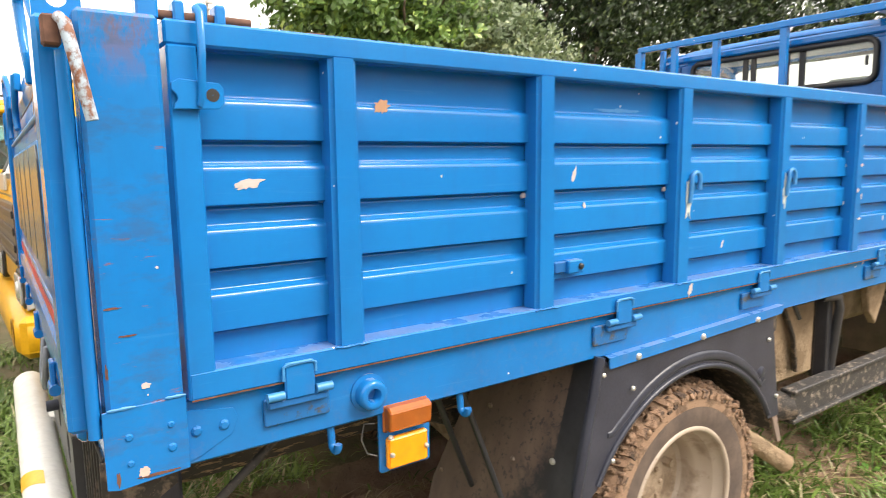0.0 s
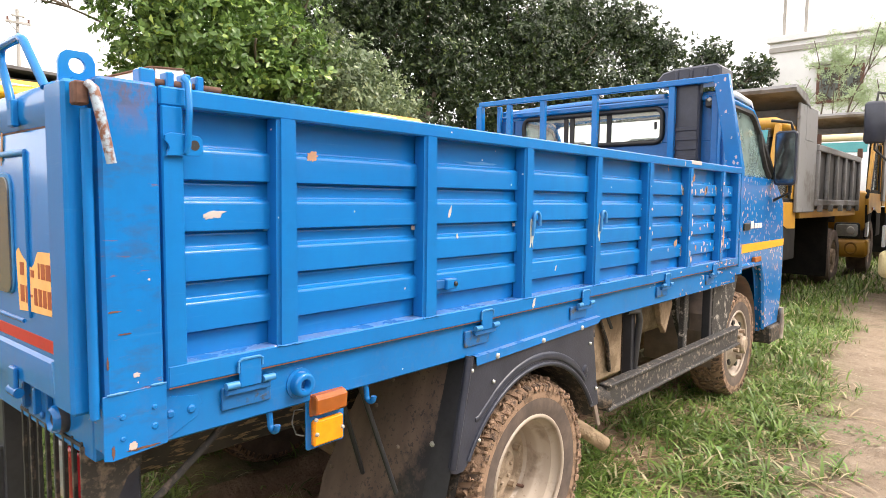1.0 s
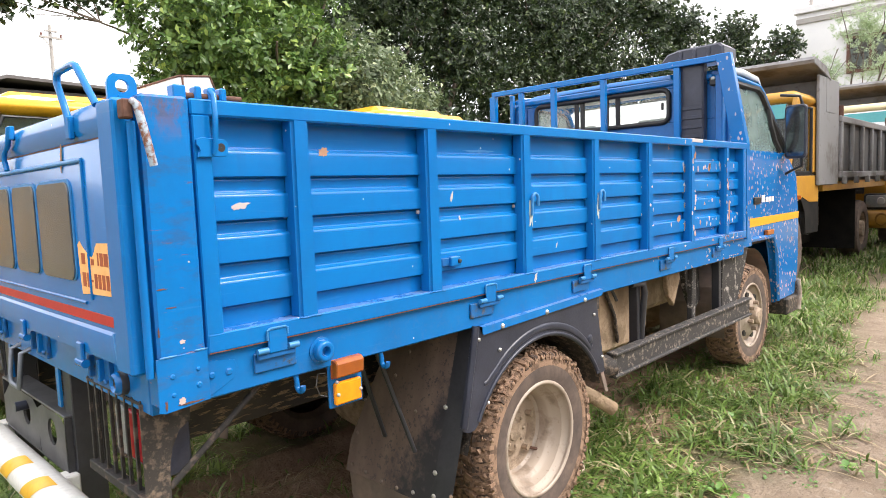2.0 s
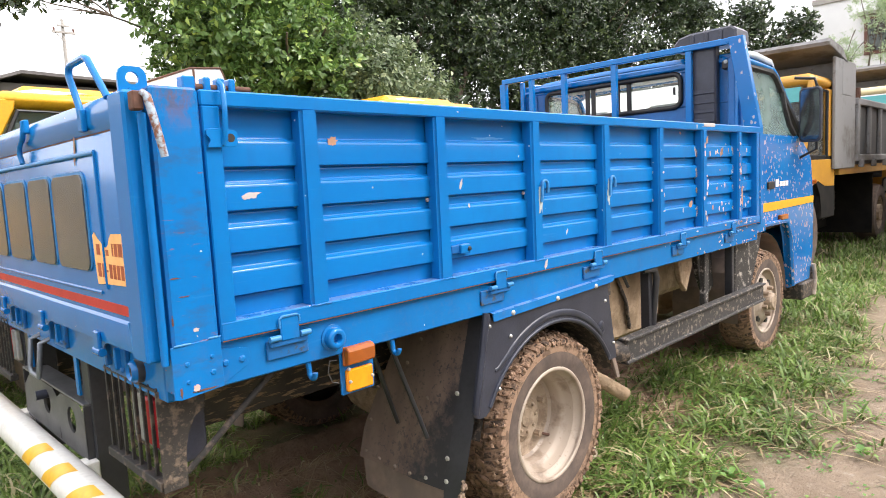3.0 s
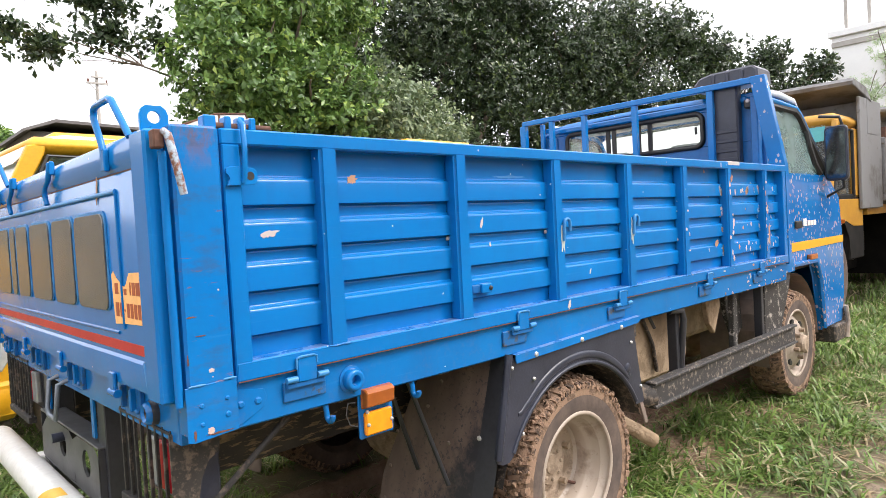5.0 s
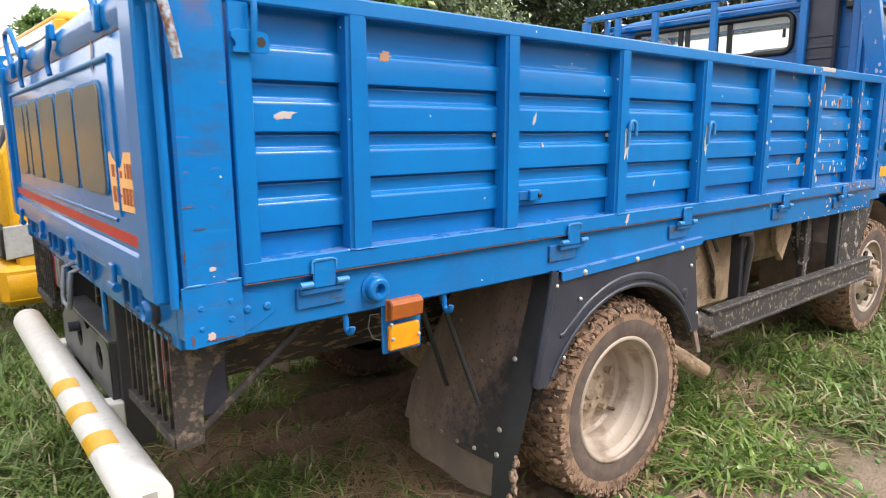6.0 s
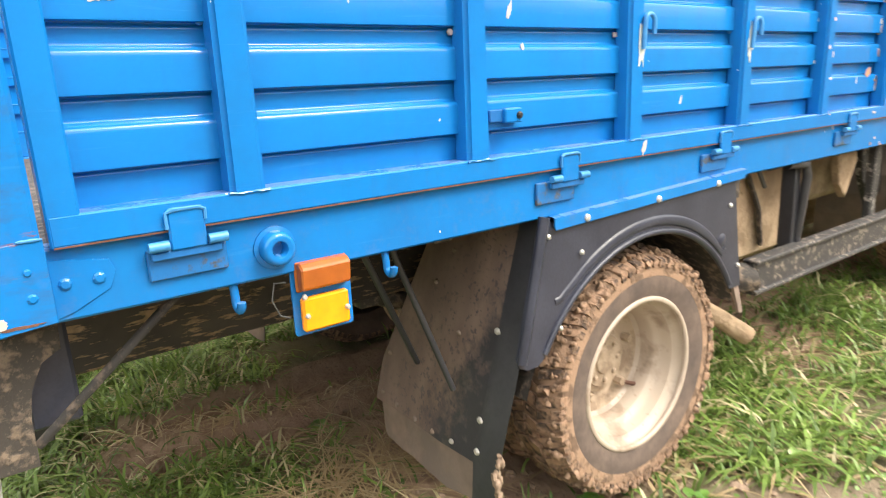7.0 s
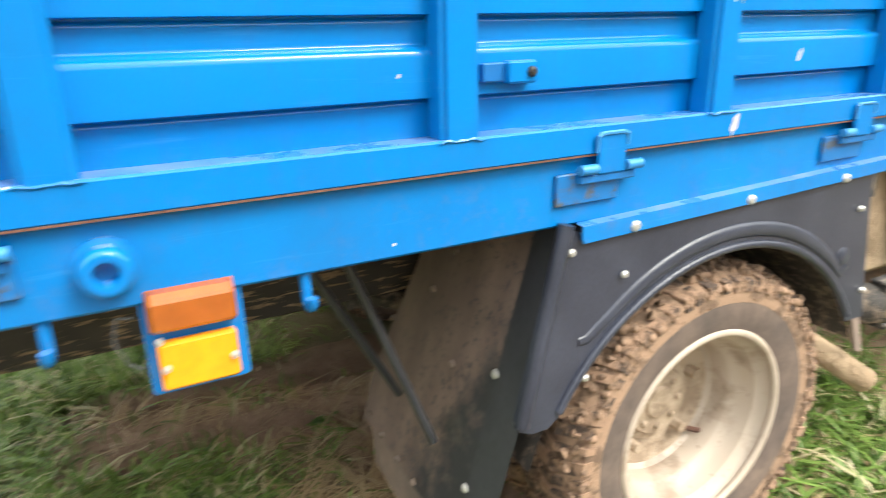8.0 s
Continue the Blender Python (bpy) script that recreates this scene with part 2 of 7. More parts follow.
YELLOW_OLD = simple("ochre_cab_paint", (0.50, 0.26, 0.026), (0.38, 0.185, 0.024), 5, 0.45)
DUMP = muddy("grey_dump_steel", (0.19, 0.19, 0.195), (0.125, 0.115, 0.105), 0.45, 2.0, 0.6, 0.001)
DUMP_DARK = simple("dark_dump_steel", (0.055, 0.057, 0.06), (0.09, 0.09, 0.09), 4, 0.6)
CREAM = simple("cream_plastic", (0.72, 0.62, 0.38), (0.65, 0.54, 0.30), 4, 0.5)
WALL_WHITE = simple("weathered_plaster", (0.82, 0.82, 0.82), (0.72, 0.72, 0.73), 0.8, 0.85)
BROWN_WOOD = simple("brown_window_wood", (0.16, 0.07, 0.05), (0.12, 0.05, 0.04), 3, 0.7)
ROOFING = simple("grey_sheet_roof", (0.16, 0.15, 0.145), (0.11, 0.10, 0.10), 1.5, 0.7)
UNSEEN_WALL = simple("stained_unseen_wall", (0.30, 0.26, 0.21), (0.20, 0.18, 0.15), 0.7, 0.9, 0.0, 0.003)
CONCRETE = simple("pole_concrete", (0.42, 0.40, 0.37), (0.33, 0.31, 0.29), 4, 0.9)
STONE = simple("pale_stone", (0.50, 0.42, 0.33), (0.38, 0.31, 0.24), 20, 0.9, 0.0, 0.004)
SEAL = simple("black_rubber_seal", (0.012, 0.012, 0.013), (0.02, 0.02, 0.02), 8, 0.5)
# black of the cab skirt, also painting deep shade under the tippers
MATT_BLACK = simple("matt_black_and_shade", (0.010, 0.010, 0.010), (0.022, 0.020, 0.018), 6, 0.95)
MATT_BLACK.node_tree.nodes["Principled BSDF"].inputs["Specular IOR Level"].default_value = 0.15
ROOF_HIGHLIGHT = simple("roof_edge_highlight", (0.50, 0.58, 0.68), (0.62, 0.68, 0.74), 12, 0.4)
INSIDE = simple("dark_cab_trim", (0.05, 0.05, 0.052), (0.08, 0.08, 0.08), 5, 0.8)
SEAT = simple("pale_seat_cover", (0.62, 0.60, 0.55), (0.50, 0.48, 0.44), 4, 0.8)


def glass(name, tint=(0.92, 0.96, 0.95), veil=0.0, even=False, film_colour=(0.92, 0.93, 0.92), through_film=0.75):
    """Thin pane: clear with a gloss, and a film of dust, thickened on windscreens to paint their glare."""
    m = Mat(name, 0.6)
    m.colour((0.62, 0.64, 0.62) if through_film > 0.5 else (0.80, 0.82, 0.82))
    clear = m.n("BsdfTransparent", Color=(*tint, 1))
    shine = m.n("BsdfGlossy", Roughness=0.03)
    fres = m.n("Fresnel", IOR=1.5)
    a = m.n("MixShader")
    m.link(fres.outputs[0], a.inputs[0])
    m.link(clear.outputs[0], a.inputs[1])
    m.link(shine.outputs[0], a.inputs[2])
    b = m.n("MixShader")
    m.link(m.math("MULTIPLY", m.step(m.noise(3.0, 5), -1.6 if even else 0.2, 0.25 if even else 0.8), veil), b.inputs[0])
    m.link(a.outputs[0], b.inputs[1])
    film = m.n("MixShader")
    film.inputs[0].default_value = through_film
    haze = m.n("BsdfTranslucent", Color=(*film_colour, 1))
    m.link(m.b.outputs[0], film.inputs[1])
    m.link(haze.outputs[0], film.inputs[2])
    m.link(film.outputs[0], b.inputs[2])
    m.link(b.outputs[0], m.t.nodes["Material Output"].inputs["Surface"])
    return m.m


GLASS = glass("window_glass", veil=0.12)
# both screens carry sky glare as a nearly opaque white film
SCREEN = glass("glare_filmed_windscreen", veil=1.0, even=True)
SCREEN_BRIGHT = glass("sky_glare_windscreen", veil=0.95, even=True, through_film=0.1)
GLASS_DUSTY = glass("dusty_window_glass", (0.70, 0.88, 0.86), 0.55, False, (0.55, 0.68, 0.66))


def lens(name, colour):
    m = Mat(name, 0.18)
    c = m.mix(m.step(m.noise(30, 4), 0.4, 0.8), colour, tuple(0.75 * q for q in colour))
    m.colour(c)
    m.b.inputs["Subsurface Weight"].default_value = 0.25
    m.b.inputs["Subsurface Radius"].default_value = (0.02, 0.01, 0.004)
    m.b.inputs["Coat Weight"].default_value = 0.15
    return m.m


AMBER = lens("amber_lens", (0.36, 0.095, 0.012))
REFLECTOR = lens("orange_reflector", (0.92, 0.33, 0.008))
RED_LENS = lens("red_lens", (0.34, 0.022, 0.03))
CLEAR_LENS = lens("clear_lens", (0.40, 0.40, 0.39))
# mirror tinted dark, standing in for a dark reflection
MIRROR = simple("dark_mirror_glass", (0.10, 0.105, 0.115), (0.26, 0.27, 0.28), 16, 0.14, 0.9)


def leaf_material(name, dark, light, young, share=0.10, rough=0.30):
    m = Mat(name, rough)
    rnd = m.place().outputs["Random Per Island"]
    c = m.mix(m.step(rnd, 0.0, 0.75), dark, light)
    c = m.mix(m.math("GREATER_THAN", rnd, 1.0 - share), c, young)
    c = m.mix(m.math("MULTIPLY", m.step(m.noise(1.1, 3), 0.35, 0.7), 0.5), c, dark)
    m.colour(c)
    # thin leaves let some light through
    tr = m.n("BsdfTranslucent")
    m.link(c, tr.inputs["Color"])
    mx = m.n("MixShader")
    mx.inputs[0].default_value = 0.28
    m.link(m.b.outputs[0], mx.inputs[1])
    m.link(tr.outputs[0], mx.inputs[2])
    m.link(mx.outputs[0], m.t.nodes["Material Output"].inputs["Surface"])
    return m.m


LEAF_BRIGHT = leaf_material("glossy_green_leaf", (0.058, 0.122, 0.030), (0.205, 0.330, 0.082), (0.46, 0.60, 0.15))
LEAF_GREY = leaf_material("grey_green_leaf", (0.09, 0.135, 0.065), (0.24, 0.30, 0.155), (0.38, 0.43, 0.22))
LEAF_DARK = leaf_material("dark_green_leaf", (0.017, 0.034, 0.015), (0.062, 0.094, 0.037), (0.14, 0.19, 0.06))
LEAF_FINE = leaf_material("feathery_green_leaf", (0.34, 0.44, 0.25), (0.50, 0.60, 0.38), (0.55, 0.64, 0.40))
BARK = simple("grey_bark", (0.10, 0.075, 0.055), (0.17, 0.135, 0.105), 9, 0.95, 0.0, 0.01, 30)
GRASS = leaf_material("grass_blade", (0.066, 0.120, 0.024), (0.250, 0.370, 0.088), (0.56, 0.48, 0.30), 0.12, 0.45)
STRAW = leaf_material("dry_straw", (0.34, 0.245, 0.135), (0.50, 0.385, 0.235), (0.62, 0.52, 0.35))
WEED = leaf_material("weed_leaf", (0.09, 0.20, 0.04), (0.18, 0.33, 0.07), (0.28, 0.42, 0.10))


def soil_material():
    m = Mat("trodden_soil", 0.95)
    y, x = m.axis(1), m.axis(0)
    wob = m.math("MULTIPLY", m.math("SUBTRACT", m.noise(1.3, 5), 0.5), 1.1)
    # worn footpath beside the truck
    drift = m.math("ADD", m.math("MULTIPLY", m.step(x, 2.5, 9.0), -0.78), m.math("MULTIPLY", m.math("MULTIPLY", m.step(x, 1.2, 1.5), m.step(x, 2.8, 2.2)), -0.32))
    edge = m.math("MULTIPLY", m.step(m.math("ADD", m.math("ADD", y, drift), wob), -0.25, -0.75), m.step(m.math("ADD", y, m.math("MULTIPLY", wob, 1.6)), -2.7, -2.0))
    edge = m.math("MULTIPLY", edge, m.step(m.noise(2.6, 5), 0.80, 0.60))
    path = m.mix(m.step(m.noise(3.5, 6), 0.3, 0.7), (0.345, 0.262, 0.190), (0.235, 0.172, 0.120))
    path = m.mix(m.step(m.noise(26, 4), 0.58, 0.72), path, (0.40, 0.325, 0.25))
    turf = m.mix(m.step(m.noise(5, 5), 0.35, 0.65), (0.11, 0.115, 0.05), (0.20, 0.16, 0.095))
    c = m.mix(edge, turf, path)
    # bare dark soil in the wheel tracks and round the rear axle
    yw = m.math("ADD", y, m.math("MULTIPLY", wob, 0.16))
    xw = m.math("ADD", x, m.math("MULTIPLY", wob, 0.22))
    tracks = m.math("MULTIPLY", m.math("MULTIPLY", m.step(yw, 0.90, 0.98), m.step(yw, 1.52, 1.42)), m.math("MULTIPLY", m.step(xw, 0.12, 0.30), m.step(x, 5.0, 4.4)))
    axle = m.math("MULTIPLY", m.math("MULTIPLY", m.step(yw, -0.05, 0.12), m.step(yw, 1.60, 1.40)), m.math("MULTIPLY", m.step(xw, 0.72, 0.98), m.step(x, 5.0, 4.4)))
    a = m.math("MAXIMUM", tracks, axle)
    shaded_soil = m.mix(m.step(m.noise(9, 6), 0.3, 0.7), (0.185, 0.112, 0.078), (0.34, 0.225, 0.160))
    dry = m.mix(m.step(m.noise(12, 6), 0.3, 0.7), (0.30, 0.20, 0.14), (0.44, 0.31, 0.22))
    # rut shade painted in as darker soil; crests between the tracks stay paler
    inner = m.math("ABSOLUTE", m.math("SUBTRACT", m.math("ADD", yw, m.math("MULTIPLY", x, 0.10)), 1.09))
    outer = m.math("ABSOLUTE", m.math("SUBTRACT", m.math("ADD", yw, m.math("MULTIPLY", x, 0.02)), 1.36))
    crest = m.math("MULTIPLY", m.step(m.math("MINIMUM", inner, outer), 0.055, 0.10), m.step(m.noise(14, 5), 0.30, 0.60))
    c = m.mix(a, c, m.mix(crest, shaded_soil, dry))
    # crumbs and bits of litter
    c = m.mix(m.math("MULTIPLY", m.step(m.noise(70, 5, 0.7), 0.60, 0.70), 0.55), c, (0.36, 0.29, 0.21))
    c = m.mix(m.math("MULTIPLY", m.step(m.noise(48, 5, 0.7), 0.60, 0.68), 0.6), c, (0.085, 0.062, 0.045))
    m.colour(c)
    return m.bump(m.math("ADD", m.math("ADD", m.noise(22, 8, 0.7), m.math("MULTIPLY", m.noise(95, 5, 0.7), 0.35)), m.math("MULTIPLY", m.noise(5, 4), 1.5)), 1.0, 0.028).m


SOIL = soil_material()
CLOD = simple("broken_mud", (0.30, 0.215, 0.155), (0.20, 0.14, 0.10), 30, 0.95, 0.0, 0.004, 90)

# ---- mesh helpers ----


def hold(name, at, label, category, group="", kind=""):
    """An Empty at the base of a thing that parents its parts."""
    ob = new(name)
    ob.location = at
    ob.empty_display_size = 0.1
    return tagged(ob, label, category, group, kind)


def part(name, bm, material, parent=None, label="", smooth=None):
    """Links a bmesh, built in world coordinates, as one mesh object under a thing or a part."""
    bmesh.ops.recalc_face_normals(bm, faces=bm.faces)
    if smooth is not None:
        for f in bm.faces:
            f.smooth = True
        for e in bm.edges:
            if len(e.link_faces) == 2 and e.calc_face_angle(0) > radians(smooth):
                e.smooth = False
    data = bpy.data.meshes.new(name)
    bm.to_mesh(data)
    bm.free()
    data.materials.append(material)
    ob = new(name, data)
    if parent is not None:
        ob.parent = parent
        if parent.type == "EMPTY":
            ob.matrix_parent_inverse = Matrix.Translation(-Vector(parent.location))
    if label:
        ob["label"] = label
    return ob


def box(bm, x0, x1, y0, y1, z0, z1, bevel=0.003, turn=None):
    vs = [bm.verts.new((x, y, z)) for x in (x0, x1) for y in (y0, y1) for z in (z0, z1)]
    if turn is not None:
        for v in vs:
            v.co = turn @ v.co
    fs = [bm.faces.new([vs[i] for i in q]) for q in ((0, 1, 3, 2), (4, 6, 7, 5), (0, 4, 5, 1), (2, 3, 7, 6), (0, 2, 6, 4), (1, 5, 7, 3))]
    if bevel:
        es = list({e for f in fs for e in f.edges})
        bmesh.ops.bevel(bm, geom=es, offset=bevel, segments=1, affect="EDGES", clamp_overlap=True)
    return bm


def Box(*a, **k):
    return box(bmesh.new(), *a, **k)


def plate(bm, outline, depth, place, bevel=0.0):
    """A polygon outline (u, v) thickened by depth; place(u, v, w) gives the point in the world."""
    lo = [bm.verts.new(place(u, v, 0)) for u, v in outline]
    hi = [bm.verts.new(place(u, v, depth)) for u, v in outline]
    n = len(lo)
    fs = [bm.faces.new(lo[::-1]), bm.faces.new(hi)]
    fs += [bm.faces.new((lo[i], lo[(i + 1) % n], hi[(i + 1) % n], hi[i])) for i in range(n)]
    if bevel:
        es = list(set(fs[0].edges) | set(fs[1].edges))
        bmesh.ops.bevel(bm, geom=es, offset=bevel, segments=1, affect="EDGES", clamp_overlap=True)
    return bm


def sheet(bm, rows, closed=False):
    """A grid of faces through rows of points."""
    grid = [[bm.verts.new(p) for p in row] for row in rows]
    for a, b in zip(grid, grid[1:]):
        n = len(a)
        for i in range(n if closed else n - 1):
            bm.faces.new((a[i], a[(i + 1) % n], b[(i + 1) % n], b[i]))
    return grid


def tube(bm, pts, r, seg=8, caps=True, flat=1.0):
    """A round bar along points; r: a radius, or one for each point."""
    pts = [Vector(p) for p in pts]
    rs = [r] * len(pts) if isinstance(r, (int, float)) else list(r)
    rings = []
    side = None
    for i, p in enumerate(pts):
        d = (pts[min(i + 1, len(pts) - 1)] - pts[max(i - 1, 0)]).normalized()
        if side is None:
            side = d.orthogonal().normalized()
        else:
            side = (side - d * side.dot(d))
            side = side.normalized() if side.length > 1e-5 else d.orthogonal().normalized()
        up = d.cross(side)
        rings.append([p + (side * math.cos(q) + up * math.sin(q) * flat) * rs[i] for q in (2 * math.pi * k / seg for k in range(seg))])
    grid = sheet(bm, rings, True)
    if caps:
        bm.faces.new(grid[0][::-1])
        bm.faces.new(grid[-1])
    return bm


def Tube(*a, **k):
    return tube(bmesh.new(), *a, **k)


def arc(c, r, a0, a1, n, u, v):
    """Points of an arc round c in the plane of u and v (degrees)."""
    c, u, v = Vector(c), Vector(u), Vector(v)
    return [c + u * r * math.cos(radians(a0 + (a1 - a0) * k / n)) + v * r * math.sin(radians(a0 + (a1 - a0) * k / n)) for k in range(n + 1)]


def lathe(bm, profile, c, seg=40, axis="y"):
    """Turns (radius, offset along the axis) round an axis through c."""
    rows = []
    for r, h in profile:
        ring = []
        for k in range(seg):
            q = 2 * math.pi * k / seg
            a, b = r * math.cos(q), r * math.sin(q)
            ring.append({"y": (c[0] + a, c[1] + h, c[2] + b), "x": (c[0] + h, c[1] + a, c[2] + b), "z": (c[0] + a, c[1] + b, c[2] + h)}[axis])
        rows.append(ring)
    return sheet(bm, rows, True)


def bolt(parent, c, r=0.009, axis="y", out=-1, material=None, name="bolt", label=""):
    bm = bmesh.new()
    lathe(bm, [(0.0005, 0.006 * out), (r * 0.55, 0.006 * out), (r * 0.9, 0.0035 * out), (r, -0.001 * out)], c, 8, axis)
    return part(name, bm, material or STEEL, parent, label)


def on_side(y):
    """Outline (x, z) on a plane facing the side, thickened inwards from y."""
    return lambda u, v, w: (u, y + w, v)


def on_rear(x):
    """Outline (y, z) on a plane facing the rear, thickened forwards from x."""
    return lambda u, v, w: (x + w, u, v)


def rounded(x0, x1, z0, z1, r, n=4):
    out = []
    for cx, cz, a in ((x1 - r, z1 - r, 0), (x0 + r, z1 - r, 90), (x0 + r, z0 + r, 180), (x1 - r, z0 + r, 270)):
        out += [(cx + r * math.cos(radians(a + 90 * k / n)), cz + r * math.sin(radians(a + 90 * k / n))) for k in range(n + 1)]
    return out


def blotch(seed, cx, cz, w, h, n=26, lean=0.0):
    """An uneven patch outline."""
    rnd = random.Random(seed)
    pts = []
    for k in range(n):
        q = 2 * math.pi * k / n
        s = 0.38 + 0.34 * rnd.random() + 0.28 * (0.5 + 0.5 * math.sin(2 * q + seed) * math.cos(3 * q + 2 * seed))
        u, v = w * s * math.cos(q) / 2, h * s * math.sin(q) / 2
        pts.append((cx + u + lean * v, cz + v))
    return pts

# ---- ground ----
W = 2.03  # width of the load bed


def rut(x, y):
    """Depth of the wheel tracks under the rear of the truck."""
    d = 0.0
    fade = min(1, max(0, (x - 0.12) / 0.22)) * min(1, max(0, (3.6 - x) / 0.8))
    for c, half, deep in ((1.09 - 0.10 * x, 0.072, 0.120), (1.36 - 0.02 * x, 0.078, 0.120), (0.12, 0.13, 0.02)):
        q = (y - c - 0.03 * noise.noise(Vector((x * 2.5, c, 0)))) / half
        d += deep * math.exp(-q * q) * fade
        d -= 0.42 * deep * math.exp(-((abs(q) - 1.7) * 2.0) ** 2) * fade
    return d


def ground_z(x, y):
    z = 0.012 * (x - 1.2) if x > 1.2 else 0.0
    z = min(z, 0.06)
    n = noise.noise(Vector((x * 0.6, y * 0.6, 3.1))) * 0.05 + noise.noise(Vector((x * 2.7, y * 2.7, 7.7))) * 0.018
    n += noise.noise(Vector((x * 9, y * 9, 1.7))) * 0.008
    if -0.3 < x < 3.5 and -0.2 < y < 1.6:
        n += noise.noise(Vector((x * 14, y * 14, 4.7))) * 0.018 + noise.noise(Vector((x * 30, y * 30, 2.2))) * 0.010
    near = 1.0 if abs(y - 0.8) < 2.5 and -1 < x < 6 else 1.6
    far = max(0.0, min(1.0, (math.hypot(x, y) - 30) / 100))
    return z + n * near * (1 - far) - rut(x, y) - 0.02


def axis_steps(lo, hi, fine, reach):
    out = list(np.arange(lo, hi + 1e-6, fine))
    step, v = fine, hi
    while v < reach:
        step *= 1.22
        v += step
        out.append(v)
    step, v = fine, lo
    while v > -reach:
        step *= 1.22
        v -= step
        out.insert(0, v)
    return out


def build_ground():
    xs, ys = axis_steps(-0.6, 6.5, 0.026, 900), axis_steps(-1.2, 1.7, 0.026, 900)
    verts = [(x, y, ground_z(x, y)) for y in ys for x in xs]
    n = len(xs)
    faces = [(j * n + i, j * n + i + 1, (j + 1) * n + i + 1, (j + 1) * n + i) for j in range(len(ys) - 1) for i in range(n - 1)]
    data = bpy.data.meshes.new("ground")
    data.from_pydata(verts, [], faces)
    for p in data.polygons:
        p.use_smooth = True
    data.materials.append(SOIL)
    tagged(new("ground", data), "trodden earth with grass, a worn dirt path and wheel ruts", "ground", kind="structure")


build_ground()

# ---- blue truck ----
truck = hold("dropside_truck", (2.4, W / 2, 0.0), "blue dropside truck with flaking paint, parked on muddy grass", "truck")


def mirror_y(far):
    return (lambda y: W - y) if far else (lambda y: y)


POSTS = [0.428] + [0.900 + 0.4838 * k for k in range(6)]  # right edges of the posts
BANDS = [(1.433, 1.376), (1.330, 1.273), (1.230, 1.173), (1.126, 1.070)]  # raised bands of the pressed sheet


def span(bm, x0, x1, y0, y1, z0, z1, Y, bevel=0.003):
    a, b = sorted((Y(y0), Y(y1)))
    return box(bm, x0, x1, a, b, z0, z1, bevel)


def dropside(far):
    Y = mirror_y(far)
    # pressed sheet
    prof = [(0.046, 1.520), (0.046, 1.500)]
    for top, low in BANDS:
        prof += [(0.046, top + 0.0150), (0.0459, top + 0.0125), (0.0452, top + 0.0105), (0.0436, top + 0.0094), (0.0352, top + 0.0060), (0.0325, top + 0.0046), (0.0305, top + 0.0024), (0.0294, top - 0.0008), (0.029, top - 0.004)]
        prof += [(0.029, low + 0.006), (0.0289, low + 0.003), (0.0291, low + 0.0008), (0.0305, low), (0.0475, low - 0.0005), (0.0478, low - 0.002), (0.0474, low - 0.0040), (0.0462, low - 0.0054), (0.046, low - 0.0100)]
    prof += [(0.046, 1.030), (0.046, 1.005)]
    bm = bmesh.new()
    fine = np.linspace(0.15, 3.58, 60)
    rows = []
    for y, z in prof:
        rows.append([(x, Y(y + 0.0015 * noise.noise(Vector((x * 3, z * 6, 0.3)))), z) for x in fine])
    sheet(bm, rows)
    rows = [[(p[0], p[1] + (0.004 if not far else -0.004), p[2]) for p in r] for r in rows]
    sheet(bm, rows)
    panel = part("dropside_panel", bm, BLUE, truck, "blue pressed-steel drop side with horizontal ribs", 50)
    part("top_rail", span(bmesh.new(), 0.118, 3.612, -0.001, 0.048, 1.511, 1.548, Y, 0.004), BLUE, panel)
    part("bottom_rail", span(bmesh.new(), 0.122, 3.60, -0.003, 0.050, 0.974, 1.018, Y, 0.003), BLUE, panel)
    part("rust_edge", span(bmesh.new(), 0.124, 3.598, -0.0034, 0.010, 0.9728, 0.9752, Y, 0.0), RUST, panel, "thin rusty lower edge")
    part("end_stile", span(bmesh.new(), 0.120, 0.163, -0.002, 0.049, 0.972, 1.512, Y, 0.003), BLUE, panel)
    part("end_stile", span(bmesh.new(), 3.552, 3.60, -0.001, 0.049, 1.017, 1.512, Y, 0.003), BLUE, panel)
    for k, right in enumerate(POSTS):
        bm = bmesh.new()
        # folded channel, a little wider at its foot
        out = [(right - 0.052, 1.513), (right, 1.513), (right + 0.002, 1.016), (right - 0.056, 1.016)]
        plate(bm, out, 0.050, lambda u, v, w: (u, Y(-0.003 + w), v), 0.0)
        folds = [e for e in bm.edges if abs(e.verts[0].co.z - e.verts[1].co.z) > 0.3]
        bmesh.ops.bevel(bm, geom=folds, offset=0.008, segments=3, affect="EDGES", clamp_overlap=True)
        part("post", bm, BLUE, panel, "", 60)
        if not far:
            for dz in (1.10, 1.27, 1.40):
                bm = bmesh.new()
                lathe(bm, [(0.0005, -0.004), (0.006, -0.003), (0.007, 0.002)], (right - 0.058, 0.040, dz + 0.01 * math.sin(k * 5 + dz * 40)), 6)
                part("weld_spot", bm, PALE_CHIP if (k + int(dz * 10)) % 3 else BLUE_PALE, panel)
            # weld bead at the foot
            bm = bmesh.new()
            rnd = random.Random(k)
            tube(bm, [(right - 0.060 + 0.066 * q / 9, -0.004, 1.016 + rnd.uniform(-0.002, 0.002)) for q in range(10)], [rnd.uniform(0.0014, 0.0028) for _ in range(10)], 5)
            part("weld_bead", bm, BLUE, panel)
    return panel


near_side = dropside(False)
far_side = dropside(True)

